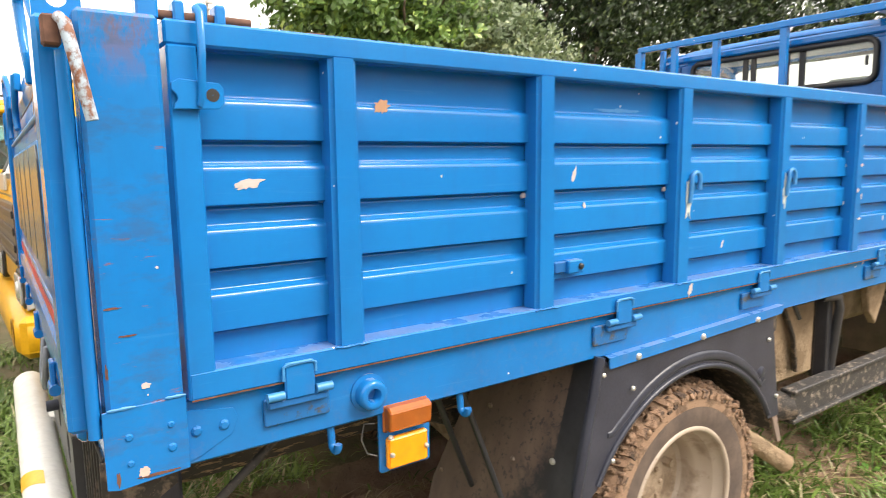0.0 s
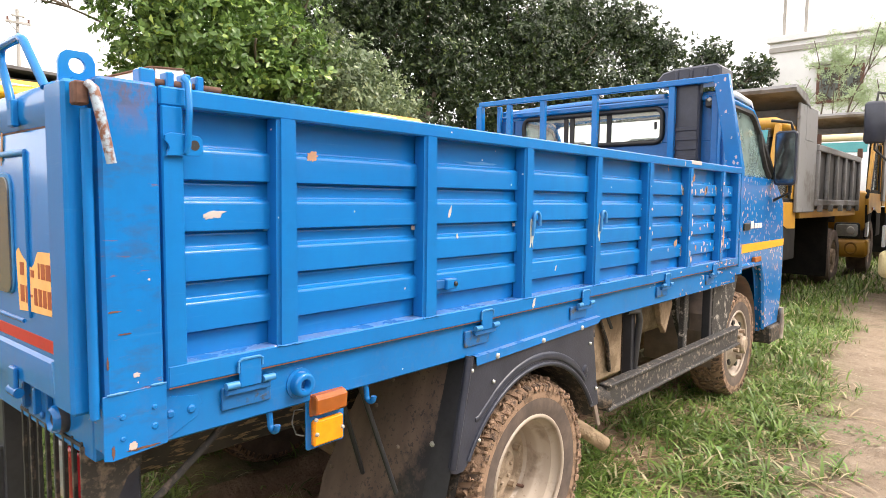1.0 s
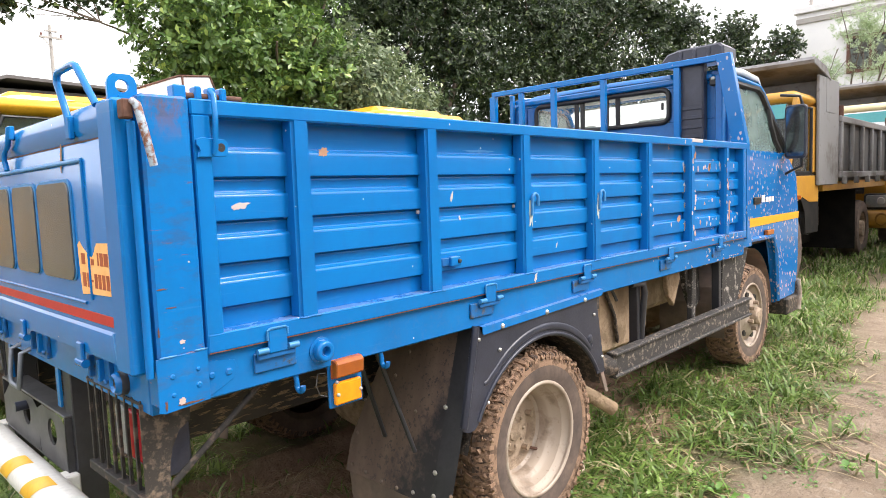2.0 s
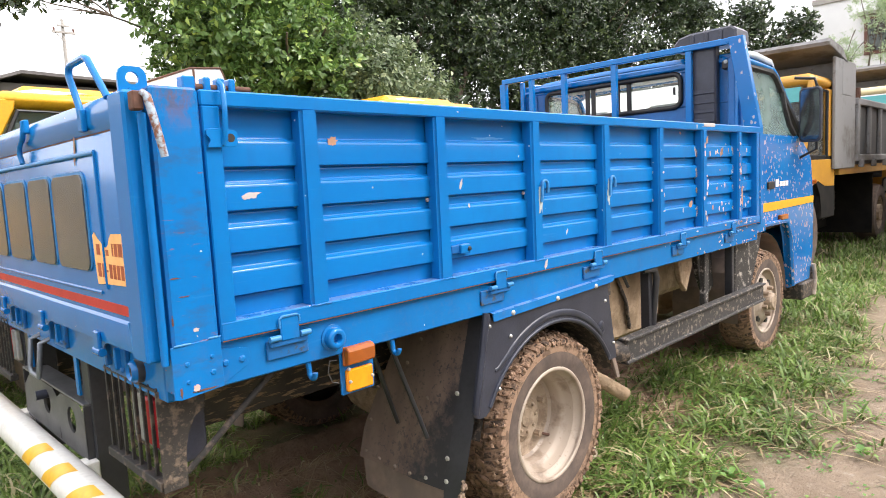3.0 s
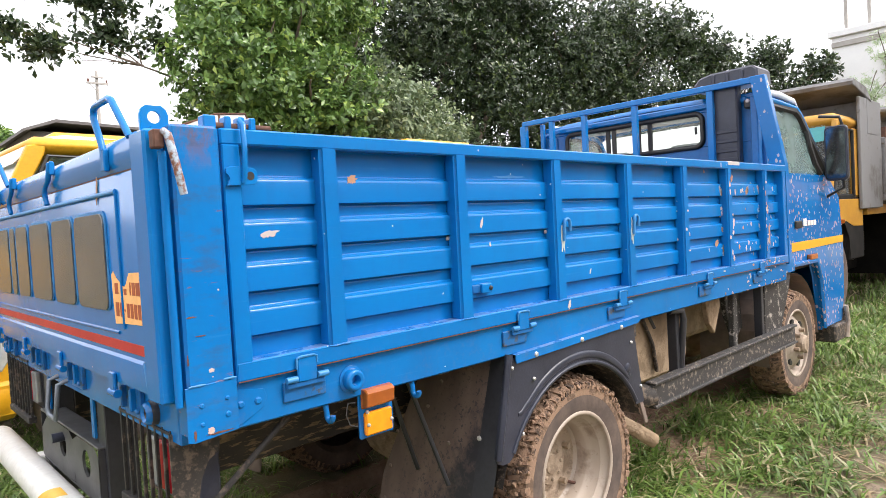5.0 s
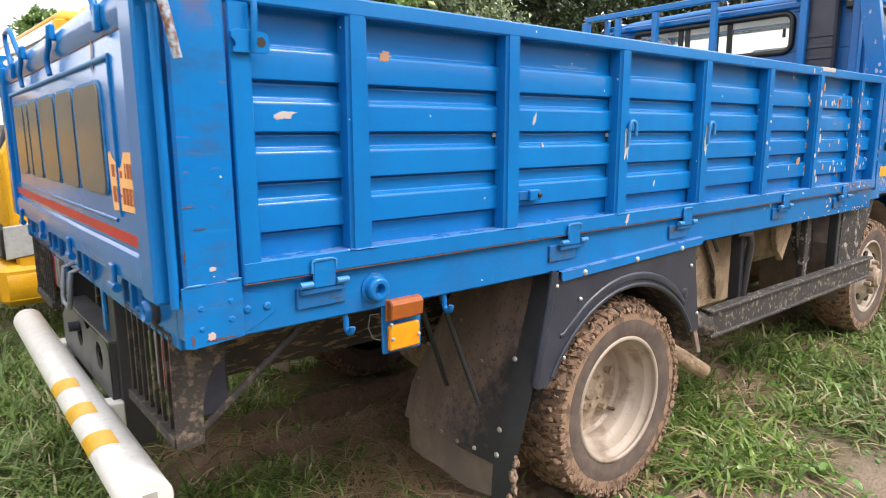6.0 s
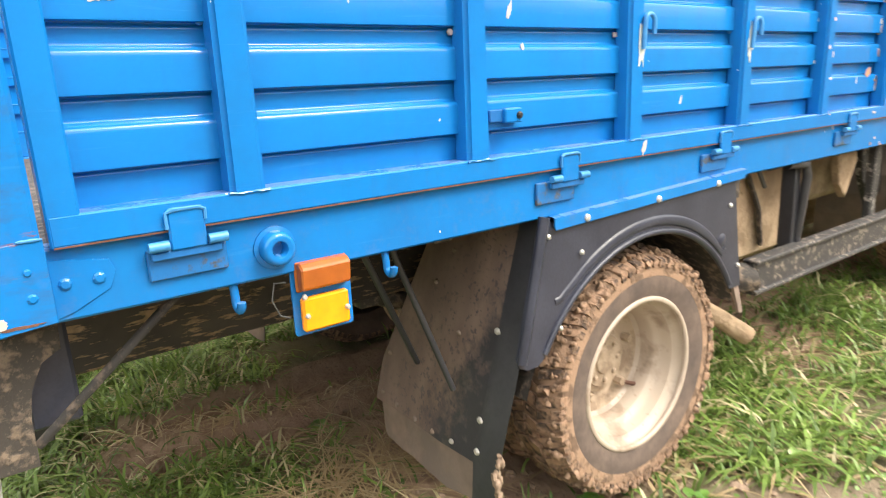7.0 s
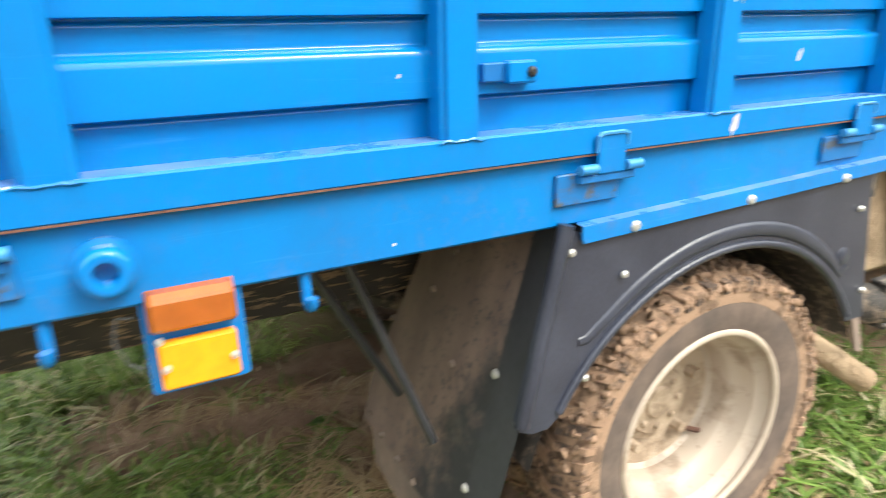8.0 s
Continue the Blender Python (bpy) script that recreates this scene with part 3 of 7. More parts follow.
# floor, side beams and cross beams
part("bed_floor", Box(0.03, 3.62, 0.05, W - 0.05, 0.935, 0.968, 0.002), CHASSIS, truck, "muddy steel floor of the load bed")
for far in (False, True):
    Y = mirror_y(far)
    part("side_beam", span(bmesh.new(), 0.100, 3.60, 0.012, 0.060, 0.866, 0.9735, Y, 0.004), BLUE, truck)
for k in range(8):
    x = 0.35 + 0.45 * k
    part("cross_member", Box(x, x + 0.05, 0.07, W - 0.07, 0.845, 0.934, 0.003), CHASSIS, truck)
part("rear_beam", Box(0.008, 0.055, 0.06, W - 0.06, 0.846, 0.955, 0.004), BLUE, truck)


def hinge(x, far, z=0.958):
    Y = mirror_y(far)
    bm = span(bmesh.new(), x - 0.027, x + 0.027, -0.010, -0.003, z - 0.014, z + 0.050, Y, 0.003)
    leaf = part("hinge", bm, BLUE, truck, "painted steel hinge")
    bm = bmesh.new()
    off = 0.0 if x < 1 else -0.032
    span(bm, x - 0.060 + off, x + 0.058 + off, 0.004, 0.0118, z - 0.058, z - 0.010, Y, 0.002)
    part("lower_leaf", bm, BLUE_GRIMY, leaf, "grimy lower hinge leaf")
    for a, b, mat in ((-0.058, -0.029, BLUE_PALE), (0.029, 0.058, BLUE_PALE)):
        bm = Tube([(x + a, Y(-0.008), z - 0.004), (x + b, Y(-0.008), z - 0.004)], 0.0078, 10)
        part("knuckle", bm, mat, leaf, "worn hinge knuckle" if mat is BLUE_PALE else "", 40)
    # darker blue on this bracket paints in the shadow gap below the knuckles
    bm = bmesh.new()
    span(bm, x - 0.055, x + 0.05, -0.006, 0.004, z - 0.026, z - 0.013, Y, 0.002)
    part("hinge_bracket", bm, BLUE_DARK, leaf)
    rnd = random.Random(int(x * 100))
    pts = [(x - 0.029, -0.009, z + 0.02), (x - 0.029, -0.010, z + 0.044), (x - 0.018, -0.0105, z + 0.048), (x + 0.018, -0.0105, z + 0.048), (x + 0.028, -0.010, z + 0.044), (x + 0.028, -0.009, z + 0.028)]
    part("weld_bead", Tube([(p[0], Y(p[1]), p[2]) for p in pts], [rnd.uniform(0.002, 0.0038) for _ in pts], 6), BLUE_PALE, leaf)


for hx in (0.298, 1.125, 1.745, 2.53, 3.18):
    hinge(hx, False)
    hinge(hx, True)


def corner_stake(far):
    Y = mirror_y(far)
    bm = span(bmesh.new(), 0.004, 0.110, -0.014, 0.050, 0.874, 1.548, Y, 0.006)
    stake = part("corner_stake", bm, BLUE_STAINED, truck, "blue corner post with rust and chipped foot")
    if far:
        return
    # overlapped reinforcing plate at the foot with welds and bolt heads
    part("foot_plate", plate(bmesh.new(), [(-0.003, 0.872), (0.012, 0.868), (0.112, 0.876), (0.112, 0.992), (-0.003, 0.988)], 0.004, on_side(-0.0165), 0.001), BLUE_STAINED, stake)
    for a, b, z in ((0.004, 0.042, 0.990), (0.082, 0.112, 0.993)):
        part("weld_bead", Tube([(a + (b - a) * q / 5, -0.0170, z) for q in range(6)], [0.0012, 0.0026, 0.002, 0.0028, 0.002, 0.0012], 6), BLUE_PALE, stake)
    for x, z in ((0.030, 0.945), (0.088, 0.951), (0.030, 0.905), (0.088, 0.915)):
        bolt(stake, (x, -0.0135, z), 0.006 + 0.002 * math.sin(x * 900 + z * 300), material=BLUE, name="rivet")
    for k, (cx, cz, w, hh, mat) in enumerate(((0.058, 1.018, 0.018, 0.012, PALE_CHIP), (0.048, 0.888, 0.022, 0.024, PINK_CHIP), (0.022, 1.137, 0.03, 0.005, RUST), (0.040, 1.095, 0.035, 0.004, RUST), (0.008, 1.045, 0.006, 0.03, RUST),
                                               (0.012, 0.885, 0.008, 0.030, RUST), (0.066, 0.880, 0.08, 0.006, RUST), (0.06, 1.003, 0.004, 0.004, PALE_CHIP), (0.085, 1.19, 0.006, 0.006, PALE_CHIP))):
        y = -0.0175 if cz < 0.99 else -0.0150
        part("paint_chip", plate(bmesh.new(), blotch(k, cx, cz, w, hh), 0.0012, on_side(y)), mat, stake)


corner_stake(False)
corner_stake(True)
# small stiffening plate on the side beam
gusset = part("gusset_plate", plate(bmesh.new(), [(0.113, 0.872), (0.135, 0.878), (0.186, 0.903), (0.196, 0.928), (0.189, 0.946), (0.113, 0.958)], 0.003, on_side(0.0092), 0.001), BLUE, truck)
for x in (0.130, 0.173):
    bolt(gusset, (x, 0.0110, 0.921), 0.010, material=BLUE, name="rivet")

# marks on the side
for k, (cx, cz, w, hh, lean, y, mat) in enumerate((
        (0.492, 1.438, 0.042, 0.034, 0.2, 0.0285, TAN_CHIP), (0.238, 1.305, 0.062, 0.024, 1.3, 0.0285, PALE_CHIP), (0.985, 1.305, 0.018, 0.045, 0.3, 0.0285, PALE_CHIP),
        (1.02, 1.235, 0.012, 0.02, -0.2, 0.0285, PALE_CHIP), (1.371, 1.243, 0.034, 0.150, 0.05, -0.0045, MARK), (1.846, 1.246, 0.032, 0.145, 0.05, -0.0045, MARK), (1.160, 1.4545, 0.21, 0.012, 0.0, 0.0452, BLUE_PALE), (1.39, 0.995, 0.02, 0.05, 0.3, -0.0045, PALE_CHIP),
        (0.36, 1.10, 0.012, 0.012, 0, 0.0285, PALE_CHIP), (0.62, 1.31, 0.006, 0.008, 0, 0.0285, PALE_CHIP), (1.58, 1.10, 0.012, 0.03, 0.4, 0.0285, PALE_CHIP), (0.80, 1.10, 0.006, 0.008, 0.4, 0.0285, PALE_CHIP),
        (2.83, 1.46, 0.03, 0.05, 0.4, -0.0045, TAN_CHIP), (2.90, 1.22, 0.06, 0.09, 0.4, 0.0285, PALE_CHIP), (3.10, 1.40, 0.05, 0.06, 0.4, 0.0285, TAN_CHIP), (3.31, 1.15, 0.03, 0.16, 0.0, -0.0045, TAN_CHIP), (2.70, 1.14, 0.05, 0.05, 0.4, 0.0285, TAN_CHIP))):
    part("paint_chip", plate(bmesh.new(), blotch(40 + k, cx, cz, w, hh, lean=lean), 0.0012, on_side(y)), mat, near_side)
part("paint_chip", Box(2.80, 2.94, -0.0025, 0.03, 1.530, 1.5495, 0.002), PALE_CHIP, near_side, "bare primer on the top rail")

# flakes crowding along the post edges before the cab
rnd = random.Random(77)
for k in range(190):
    post = rnd.choice(POSTS[4:])
    if rnd.random() < 0.6:
        cx, y = post + rnd.choice((-0.062, 0.008)) + rnd.uniform(-0.012, 0.014), 0.0285
    elif rnd.random() < 0.4:
        cx, y = post - rnd.uniform(0.006, 0.046), -0.0045
    else:
        cx, y = rnd.uniform(2.55, 3.54), 0.0285
    if cx < 2.75 and rnd.random() < 0.7 or cx > 3.57:
        continue
    low, high = rnd.choice([(b, a) for a, b in BANDS]) if y > 0 else (1.03, 1.49)
    cz = rnd.uniform(low + 0.008, high - 0.008)
    w, hh = rnd.uniform(0.006, 0.026), rnd.uniform(0.010, 0.040)
    part("paint_chip", plate(bmesh.new(), blotch(200 + k, cx, min(max(cz, low + hh * 0.4), high - hh * 0.4), w, hh, 16), 0.0012, on_side(y)), rnd.choice((PALE_CHIP, PALE_CHIP, PINK_CHIP, TAN_CHIP)), near_side)
for k in range(46):
    cx = 3.56 - abs(rnd.gauss(0, 0.45))
    y, cz = rnd.choice(((-0.0045, rnd.uniform(0.984, 1.010)), (0.0105, rnd.uniform(0.88, 0.965)), (0.0105, rnd.uniform(0.868, 0.885))))
    part("paint_chip", plate(bmesh.new(), blotch(400 + k, cx, cz, rnd.uniform(0.010, 0.045), rnd.uniform(0.006, 0.018), 16), 0.0012, on_side(y)), rnd.choice((PALE_CHIP, PINK_CHIP, TAN_CHIP)), near_side)

# rope hooks on the posts
for x in (1.374, 1.850):
    pts = arc((x + 0.014, -0.012, 1.286), 0.017, 190, -10, 8, (1, 0, 0), (0, 0, 1))
    pts = [Vector((x - 0.003, -0.008, 1.225))] + pts + [Vector((x + 0.031, -0.012, 1.258))]
    part("rope_hook", Tube(pts, 0.0058, 8), BLUE_PALE, near_side, "bent steel rope hook, paint worn pale", 50)
# small square socket on a rib
sock = part("socket", Box(0.916, 0.975, 0.016, 0.030, 1.086, 1.111, 0.002), BLUE_DARK, near_side, "small square steel socket")
part("socket_lug", Box(0.950, 0.997, 0.006, 0.030, 1.083, 1.113, 0.003), BLUE, sock)
# black disc stands in for the shaded hole of the socket
bolt(sock, (0.987, 0.0055, 1.098), 0.008, material=SEAL)


def rope_loop(x, z=0.868):
    pts = [(x, 0.03, z + 0.01), (x, 0.024, z - 0.022)] + arc((x, 0.010, z - 0.03), 0.014, 10, -190, 8, (0, 1, 0), (0, 0, 1))
    part("rope_hook", Tube(pts, 0.0075, 8), BLUE, truck, "bent steel rope hook", 50)


for x in (0.365, 0.655):
    rope_loop(x)

# rubber buffer on the side beam
bm = bmesh.new()
lathe(bm, [(0.036, 0.0), (0.036, -0.004), (0.029, -0.006), (0.029, -0.020), (0.026, -0.027), (0.020, -0.029), (0.014, -0.027), (0.0115, -0.020), (0.011, -0.008), (0.0005, -0.006)], (0.436, 0.0125, 0.917), 28)
part("buffer", bm, BLUE, truck, "round rubber buffer painted blue", 50)

# side marker lamp
lamp = part("marker_lamp", plate(bmesh.new(), rounded(0.460, 0.574, 0.748, 0.897, 0.006), 0.006, on_side(0.018), 0.001), BLUE, truck, "amber side lamp and orange reflector on a blue plate")
bm = bmesh.new()
# wedge-fronted lens: a sloping upper facet above a taller front
plate(bm, [(0.017, 0.832), (-0.004, 0.835), (-0.009, 0.840), (-0.012, 0.872), (-0.010, 0.876), (-0.002, 0.882), (0.017, 0.883)], 0.094, lambda u, v, w: Vector((0.469 + w, u, v)), 0.003)
part("lens", bm, AMBER, lamp, "amber lamp lens")
part("lens_rim", Box(0.466, 0.566, 0.010, 0.0175, 0.829, 0.884, 0.003), AMBER, lamp)
part("reflector", Box(0.471, 0.561, 0.002, 0.0175, 0.757, 0.819, 0.004), REFLECTOR, lamp, "bright orange reflector")
for x, z in ((0.478, 0.787), (0.555, 0.787), (0.475, 0.823)):
    bolt(lamp, (x, 0.001, z), 0.005)
part("cable", Tube([(0.452, 0.02, 0.85), (0.435, 0.03, 0.85), (0.428, 0.03, 0.82), (0.44, 0.03, 0.79), (0.455, 0.02, 0.785)], 0.0016, 6), GREY_STEEL, lamp)

# lock hardware at the corner
latch = part("latch", plate(bmesh.new(), [(0.124, 1.418), (0.190, 1.420), (0.197, 1.428), (0.197, 1.450), (0.190, 1.458), (0.132, 1.462), (0.122, 1.456), (0.122, 1.446), (0.130, 1.440), (0.132, 1.432), (0.126, 1.426)], 0.006, on_side(-0.012), 0.001), BLUE, truck, "worn drop-side latch with hook")
bm = bmesh.new()
lathe(bm, [(0.0005, 0), (0.010, 0)], (0.180, -0.0125, 1.440), 12)
part("keyhole", bm, SEAL, latch)
part("latch_hook", Tube([(0.163, -0.006, 1.566), (0.166, -0.018, 1.556), (0.165, -0.022, 1.50), (0.163, -0.019, 1.438), (0.160, -0.014, 1.424)], [0.006, 0.0065, 0.0062, 0.006, 0.005], 8, flat=0.7), BLUE, latch, "", 50)
part("latch_pin", Tube([(0.115, 0.018, 1.555), (0.252, 0.018, 1.555)], 0.0075, 10), RUST, latch, "rusty pivot pin", 40)
for x in (0.103, 0.143, 0.176, 0.203):
    bm = bmesh.new()
    box(bm, x - (0.018 if x < 0.11 else 0.008), x + (0.012 if x < 0.11 else 0.008), 0.004, 0.034, 1.546, 1.576, 0.003)
    part("latch_lug", bm, BLUE, latch)

# lever at the tailgate corner
lever = part("tailgate_lever", Tube([(-0.014, -0.022, 1.530), (-0.008, -0.032, 1.522), (0.003, -0.038, 1.46), (0.014, -0.041, 1.397)], [0.008, 0.0088, 0.0085, 0.0080], 12), PEEL, truck, "peeling rusty locking lever of the tailgate", 50)
bm = Box(-0.034, -0.012, -0.024, 0.004, 1.494, 1.533, 0.003)
part("lever_bracket", bm, RUST, lever)
part("lock_rod", Tube([(-0.012, -0.004, 0.95), (-0.012, -0.004, 1.49)], 0.009, 10), BLUE, lever, "", 40)


def eye_plate(y):
    """Lifting eye above the tailgate's end."""
    bm = bmesh.new()
    n = 16
    ring = [(y + 0.0135 * math.cos(2 * math.pi * k / n + 0.2), 1.566 + 0.0135 * math.sin(2 * math.pi * k / n + 0.2)) for k in range(n)]
    outer = []
    for k in range(n):
        c, s = math.cos(2 * math.pi * k / n + 0.2), math.sin(2 * math.pi * k / n + 0.2)
        q = 0.030 / max(abs(c), abs(s) * (0.5 if s < 0 else 1.22))
        q = min(q, 0.031 if s > 0 else 0.085)
        outer.append((y + q * c, 1.566 + q * s))
    ya, yb = (0.030, 0.038) if y < 1 else (W - 0.038, W - 0.030)
    c0 = -0.010 - y
    for q in (ya, yb):
        sheet(bm, [[(u + c0, q, v) for u, v in ring], [(u + c0, q, v) for u, v in outer]], True)
    sheet(bm, [[(u + c0, q, v) for u, v in ring] for q in (ya, yb)], True)
    sheet(bm, [[(u + c0, q, v) for u, v in outer] for q in (ya, yb)], True)
    return bm


# ---- tailgate ----
prof = [(-0.004, 0.956), (-0.024, 0.958), (-0.036, 0.966), (-0.038, 1.010), (-0.034, 1.028), (-0.027, 1.034), (-0.027, 1.464), (-0.0245, 1.468), (-0.020, 1.470), (-0.022, 1.475), (-0.030, 1.492), (-0.029, 1.528), (-0.020, 1.545), (-0.004, 1.543), (0.000, 1.520), (0.000, 0.956)]
bm = bmesh.new()
ys = [0.018, 0.019] + list(np.linspace(0.06, W - 0.06, 40)) + [W - 0.019, W - 0.018]
rows = [[(x + 0.002 * noise.noise(Vector((y * 2.2, z * 4, 0))), y, z) for x, z in prof] for y in ys]
grid = sheet(bm, rows, True)
bm.faces.new(grid[0])
bm.faces.new(grid[-1][::-1])
tailgate = part("tailgate", bm, BLUE, truck, "blue pressed-steel tailgate with brown lettering blocks and red stripe", 35)
for y0, y1 in ((0.012, 0.098), (W - 0.098, W - 0.012)):
    part("tailgate_stile", Box(-0.043, 0.0, y0, y1, 0.955, 1.540, 0.006), BLUE, tailgate)
part("eye_plate", eye_plate(0.053), BLUE, tailgate, "lifting eye")
part("eye_plate", eye_plate(W - 0.053), BLUE, tailgate, "lifting eye")


def ridge(pts, r, mat, name="pressed_ridge"):
    part(name, Tube(pts, r, 8, flat=0.8), mat, tailgate, "", 60)


PX = -0.027
# pale blue on the top ridge and corner crease paints their highlights
ridge([(PX, 0.258, 1.427), (PX, 1.845, 1.427)], 0.007, BLUE_PALE)
ridge([(PX, 0.258, 1.427), (PX, 0.258, 1.10)], 0.006, BLUE)
ridge([(PX, 1.845, 1.427), (PX, 1.845, 1.10)], 0.006, BLUE)
ridge([(PX, 0.30, 1.088), (PX, 1.845, 1.088)], 0.005, BLUE)
ridge([(-0.036, 0.118, 1.035), (-0.038, 0.094, 0.965)], 0.004, BLUE_PALE)
# dark blocks in place of the pressed lettering
LET = [(0.355, 0.255), (0.645, 0.215), (0.905, 0.250), (1.205, 0.170), (1.410, 0.075), (1.520, 0.220)]
for k, (y, w) in enumerate(LET):
    # pale rim behind the block paints its edge highlight
    part("letter_edge", plate(bmesh.new(), rounded(y - 0.008, y + w + 0.004, 1.136, 1.388, 0.030), 0.004, on_rear(-0.0305), 0.001), BLUE_PALE, tailgate)
    part("letter_block", plate(bmesh.new(), rounded(y, y + w, 1.138, 1.380, 0.026), 0.006, on_rear(-0.0345), 0.001), BROWN, tailgate, "plain grey metallic block")
part("red_stripe", Box(-0.0285, -0.026, 0.102, 1.985, 1.045, 1.069, 0.0), RED, tailgate, "red painted stripe")
st = [(0.158, 1.116), (0.30, 1.112), (0.356, 1.108), (0.362, 1.160), (0.366, 1.228), (0.352, 1.236), (0.334, 1.222), (0.316, 1.214), (0.298, 1.204), (0.276, 1.200), (0.262, 1.208), (0.250, 1.222), (0.238, 1.234), (0.158, 1.236)]
sticker = part("sticker", plate(bmesh.new(), st, 0.0012, on_rear(-0.0286)), ORANGE_STICKER, tailgate, "torn orange sticker with two lines of marks")
sticker.location.y -= 0.034
for k, (y0, y1, z0, z1) in enumerate(((0.172, 0.196, 1.182, 1.212), (0.202, 0.222, 1.182, 1.212), (0.230, 0.238, 1.182, 1.212), (0.262, 0.280, 1.182, 1.196), (0.320, 0.344, 1.182, 1.208), (0.172, 0.190, 1.128, 1.162), (0.197, 0.215, 1.128, 1.162), (0.222, 0.240, 1.128, 1.162), (0.247, 0.265, 1.128, 1.162), (0.274, 0.284, 1.142, 1.147), (0.294, 0.314, 1.128, 1.162), (0.322, 0.345, 1.128, 1.162))):
    part("ink_bar", Box(-0.0293, -0.0284, y0, y1, z0, z1, 0.0), STICKER_INK, sticker)
part("rust_seam", Box(-0.0265, -0.0195, 0.10, 1.96, 1.4660, 1.4695, 0.0), RUST, tailgate, "rusty seam under the folded top edge")
part("scratch", plate(bmesh.new(), blotch(91, 0.40, 1.435, 0.020, 0.09, lean=-0.25), 0.001, on_rear(-0.029)), TAN_CHIP, tailgate)


def lift_handle(y):
    pts = [(-0.032, y + 0.018, 1.490), (-0.038, y + 0.026, 1.545), (-0.040, y + 0.066, 1.612), (-0.040, y + 0.060, 1.630), (-0.040, y + 0.045, 1.636), (-0.040, y - 0.055, 1.637), (-0.039, y - 0.072, 1.630), (-0.036, y - 0.080, 1.615), (-0.024, y - 0.130, 1.540)]
    part("lift_handle", Tube(pts, 0.0085, 8), BLUE, tailgate, "bent steel bar handle", 50)
    part("handle_foot", Box(-0.042, -0.028, y + 0.004, y + 0.034, 1.476, 1.530, 0.003), BLUE, tailgate)


lift_handle(0.275)
lift_handle(1.62)
for y in (0.80, 1.33, 1.95):
    pts = [(-0.040, y, 1.552), (-0.042, y, 1.524), (-0.042, y + 0.016, 1.502), (-0.042, y + 0.060, 1.484), (-0.042, y + 0.068, 1.462), (-0.040, y + 0.056, 1.432)]
    part("latch_bar", Tube(pts, 0.0075, 8), BLUE, tailgate, "bent steel latch bar", 50)
    part("handle_foot", Box(-0.043, -0.028, y - 0.014, y + 0.014, 1.516, 1.556, 0.003), BLUE, tailgate)
for y in (0.335, 0.837, 1.324, 1.80):
    leaf = part("hinge", Box(-0.046, -0.036, y - 0.018, y + 0.018, 0.935, 0.990, 0.003), BLUE, truck, "painted steel hinge")
    part("knuckle", Tube([(-0.040, y - 0.026, 0.938), (-0.040, y + 0.026, 0.938)], 0.0105, 10), BLUE, leaf, "", 40)
    part("hinge_bracket", Box(-0.018, 0.008, y - 0.040, y - 0.028, 0.890, 0.946, 0.003), BLUE, leaf)
    part("hinge_bracket", Box(-0.018, 0.008, y + 0.028, y + 0.040, 0.890, 0.946, 0.003), BLUE_GRIMY, leaf)
    part("hinge_bracket", Box(-0.004, 0.008, y - 0.070, y + 0.045, 0.872, 0.948, 0.002), BLUE_GRIMY, leaf)
    for dy in (-0.058, -0.018):
        bolt(leaf, (-0.008, y + dy, 0.892), 0.008, "x", material=BLUE_GRIMY)

# ---- rear end under the bed ----
for y in (0.200, W - 0.200):
    bm = bmesh.new()
    lathe(bm, [(0.0005, 0.012), (0.010, 0.012), (0.012, 0.0), (0.020, -0.006), (0.026, 0.0), (0.029, 0.012), (0.030, 0.02), (0.030, 0.075)], (-0.012, y, 0.902), 24, "x")
    b = part("buffer", bm, BLACK, truck, "round black rubber buffer with blue face", 50)
    bm = bmesh.new()
    lathe(bm, [(0.0125, -0.002), (0.020, -0.008), (0.0265, -0.002), (0.0285, 0.004)], (-0.0125, y, 0.902), 24, "x")
    part("buffer_face", bm, BLUE, b, "", 50)


def lamp_guard(y0, y1, near):
    rim_ = part("lamp_guard", Box(-0.004, 0.024, y0, y1, 0.622, 0.646, 0.002), GUARD, truck, "dusty steel bar guard over the rear lamps")
    part("guard_rail", Box(0.004, 0.018, y0, y1, 0.861, 0.868, 0.001), GUARD, rim_)
    n = 8
    for k in range(n):
        y = y0 + 0.005 + (y1 - y0 - 0.01) * k / (n - 1)
        part("guard_bar", Box(0.006, 0.014, y - 0.0045, y + 0.0045, 0.640, 0.872, 0.001), GUARD, rim_)
    ye = y0 if near else y1
    part("guard_side", plate(bmesh.new(), [(0.0, 0.620), (0.058, 0.620), (0.058, 0.700), (0.066, 0.745), (0.086, 0.785), (0.115, 0.800), (0.118, 0.866), (0.0, 0.866)], 0.005, lambda u, v, w: (u, ye + (w - 0.0065 if near else 0.0065 - w), v), 0.001), CHASSIS, rim_, "mud-coated guard side plate")
    box_ = part("rear_lamp", Box(0.056, 0.13, y0 + 0.03, y1 - 0.04, 0.66, 0.84, 0.006), BLACK_PLASTIC, truck, "rear lamp cluster behind a bar guard")
    third = (y1 - y0 - 0.13) / 3
    for k, mat in enumerate((RED_LENS, RED_LENS, CLEAR_LENS)):
        a = (y0 + 0.03 + third * k) if near else (y1 - 0.10 - third * (k + 1))
        part("lens", Box(0.034, 0.0555, a + 0.004, a + third - 0.004, 0.688, 0.812, 0.005), mat, box_)
    part("lamp_bracket", Box(0.10, 0.125, y0 + 0.06, y0 + 0.10, 0.81, 0.87, 0.002), CHASSIS, box_)


lamp_guard(0.110, 0.466, True)
lamp_guard(W - 0.466, W - 0.110, False)
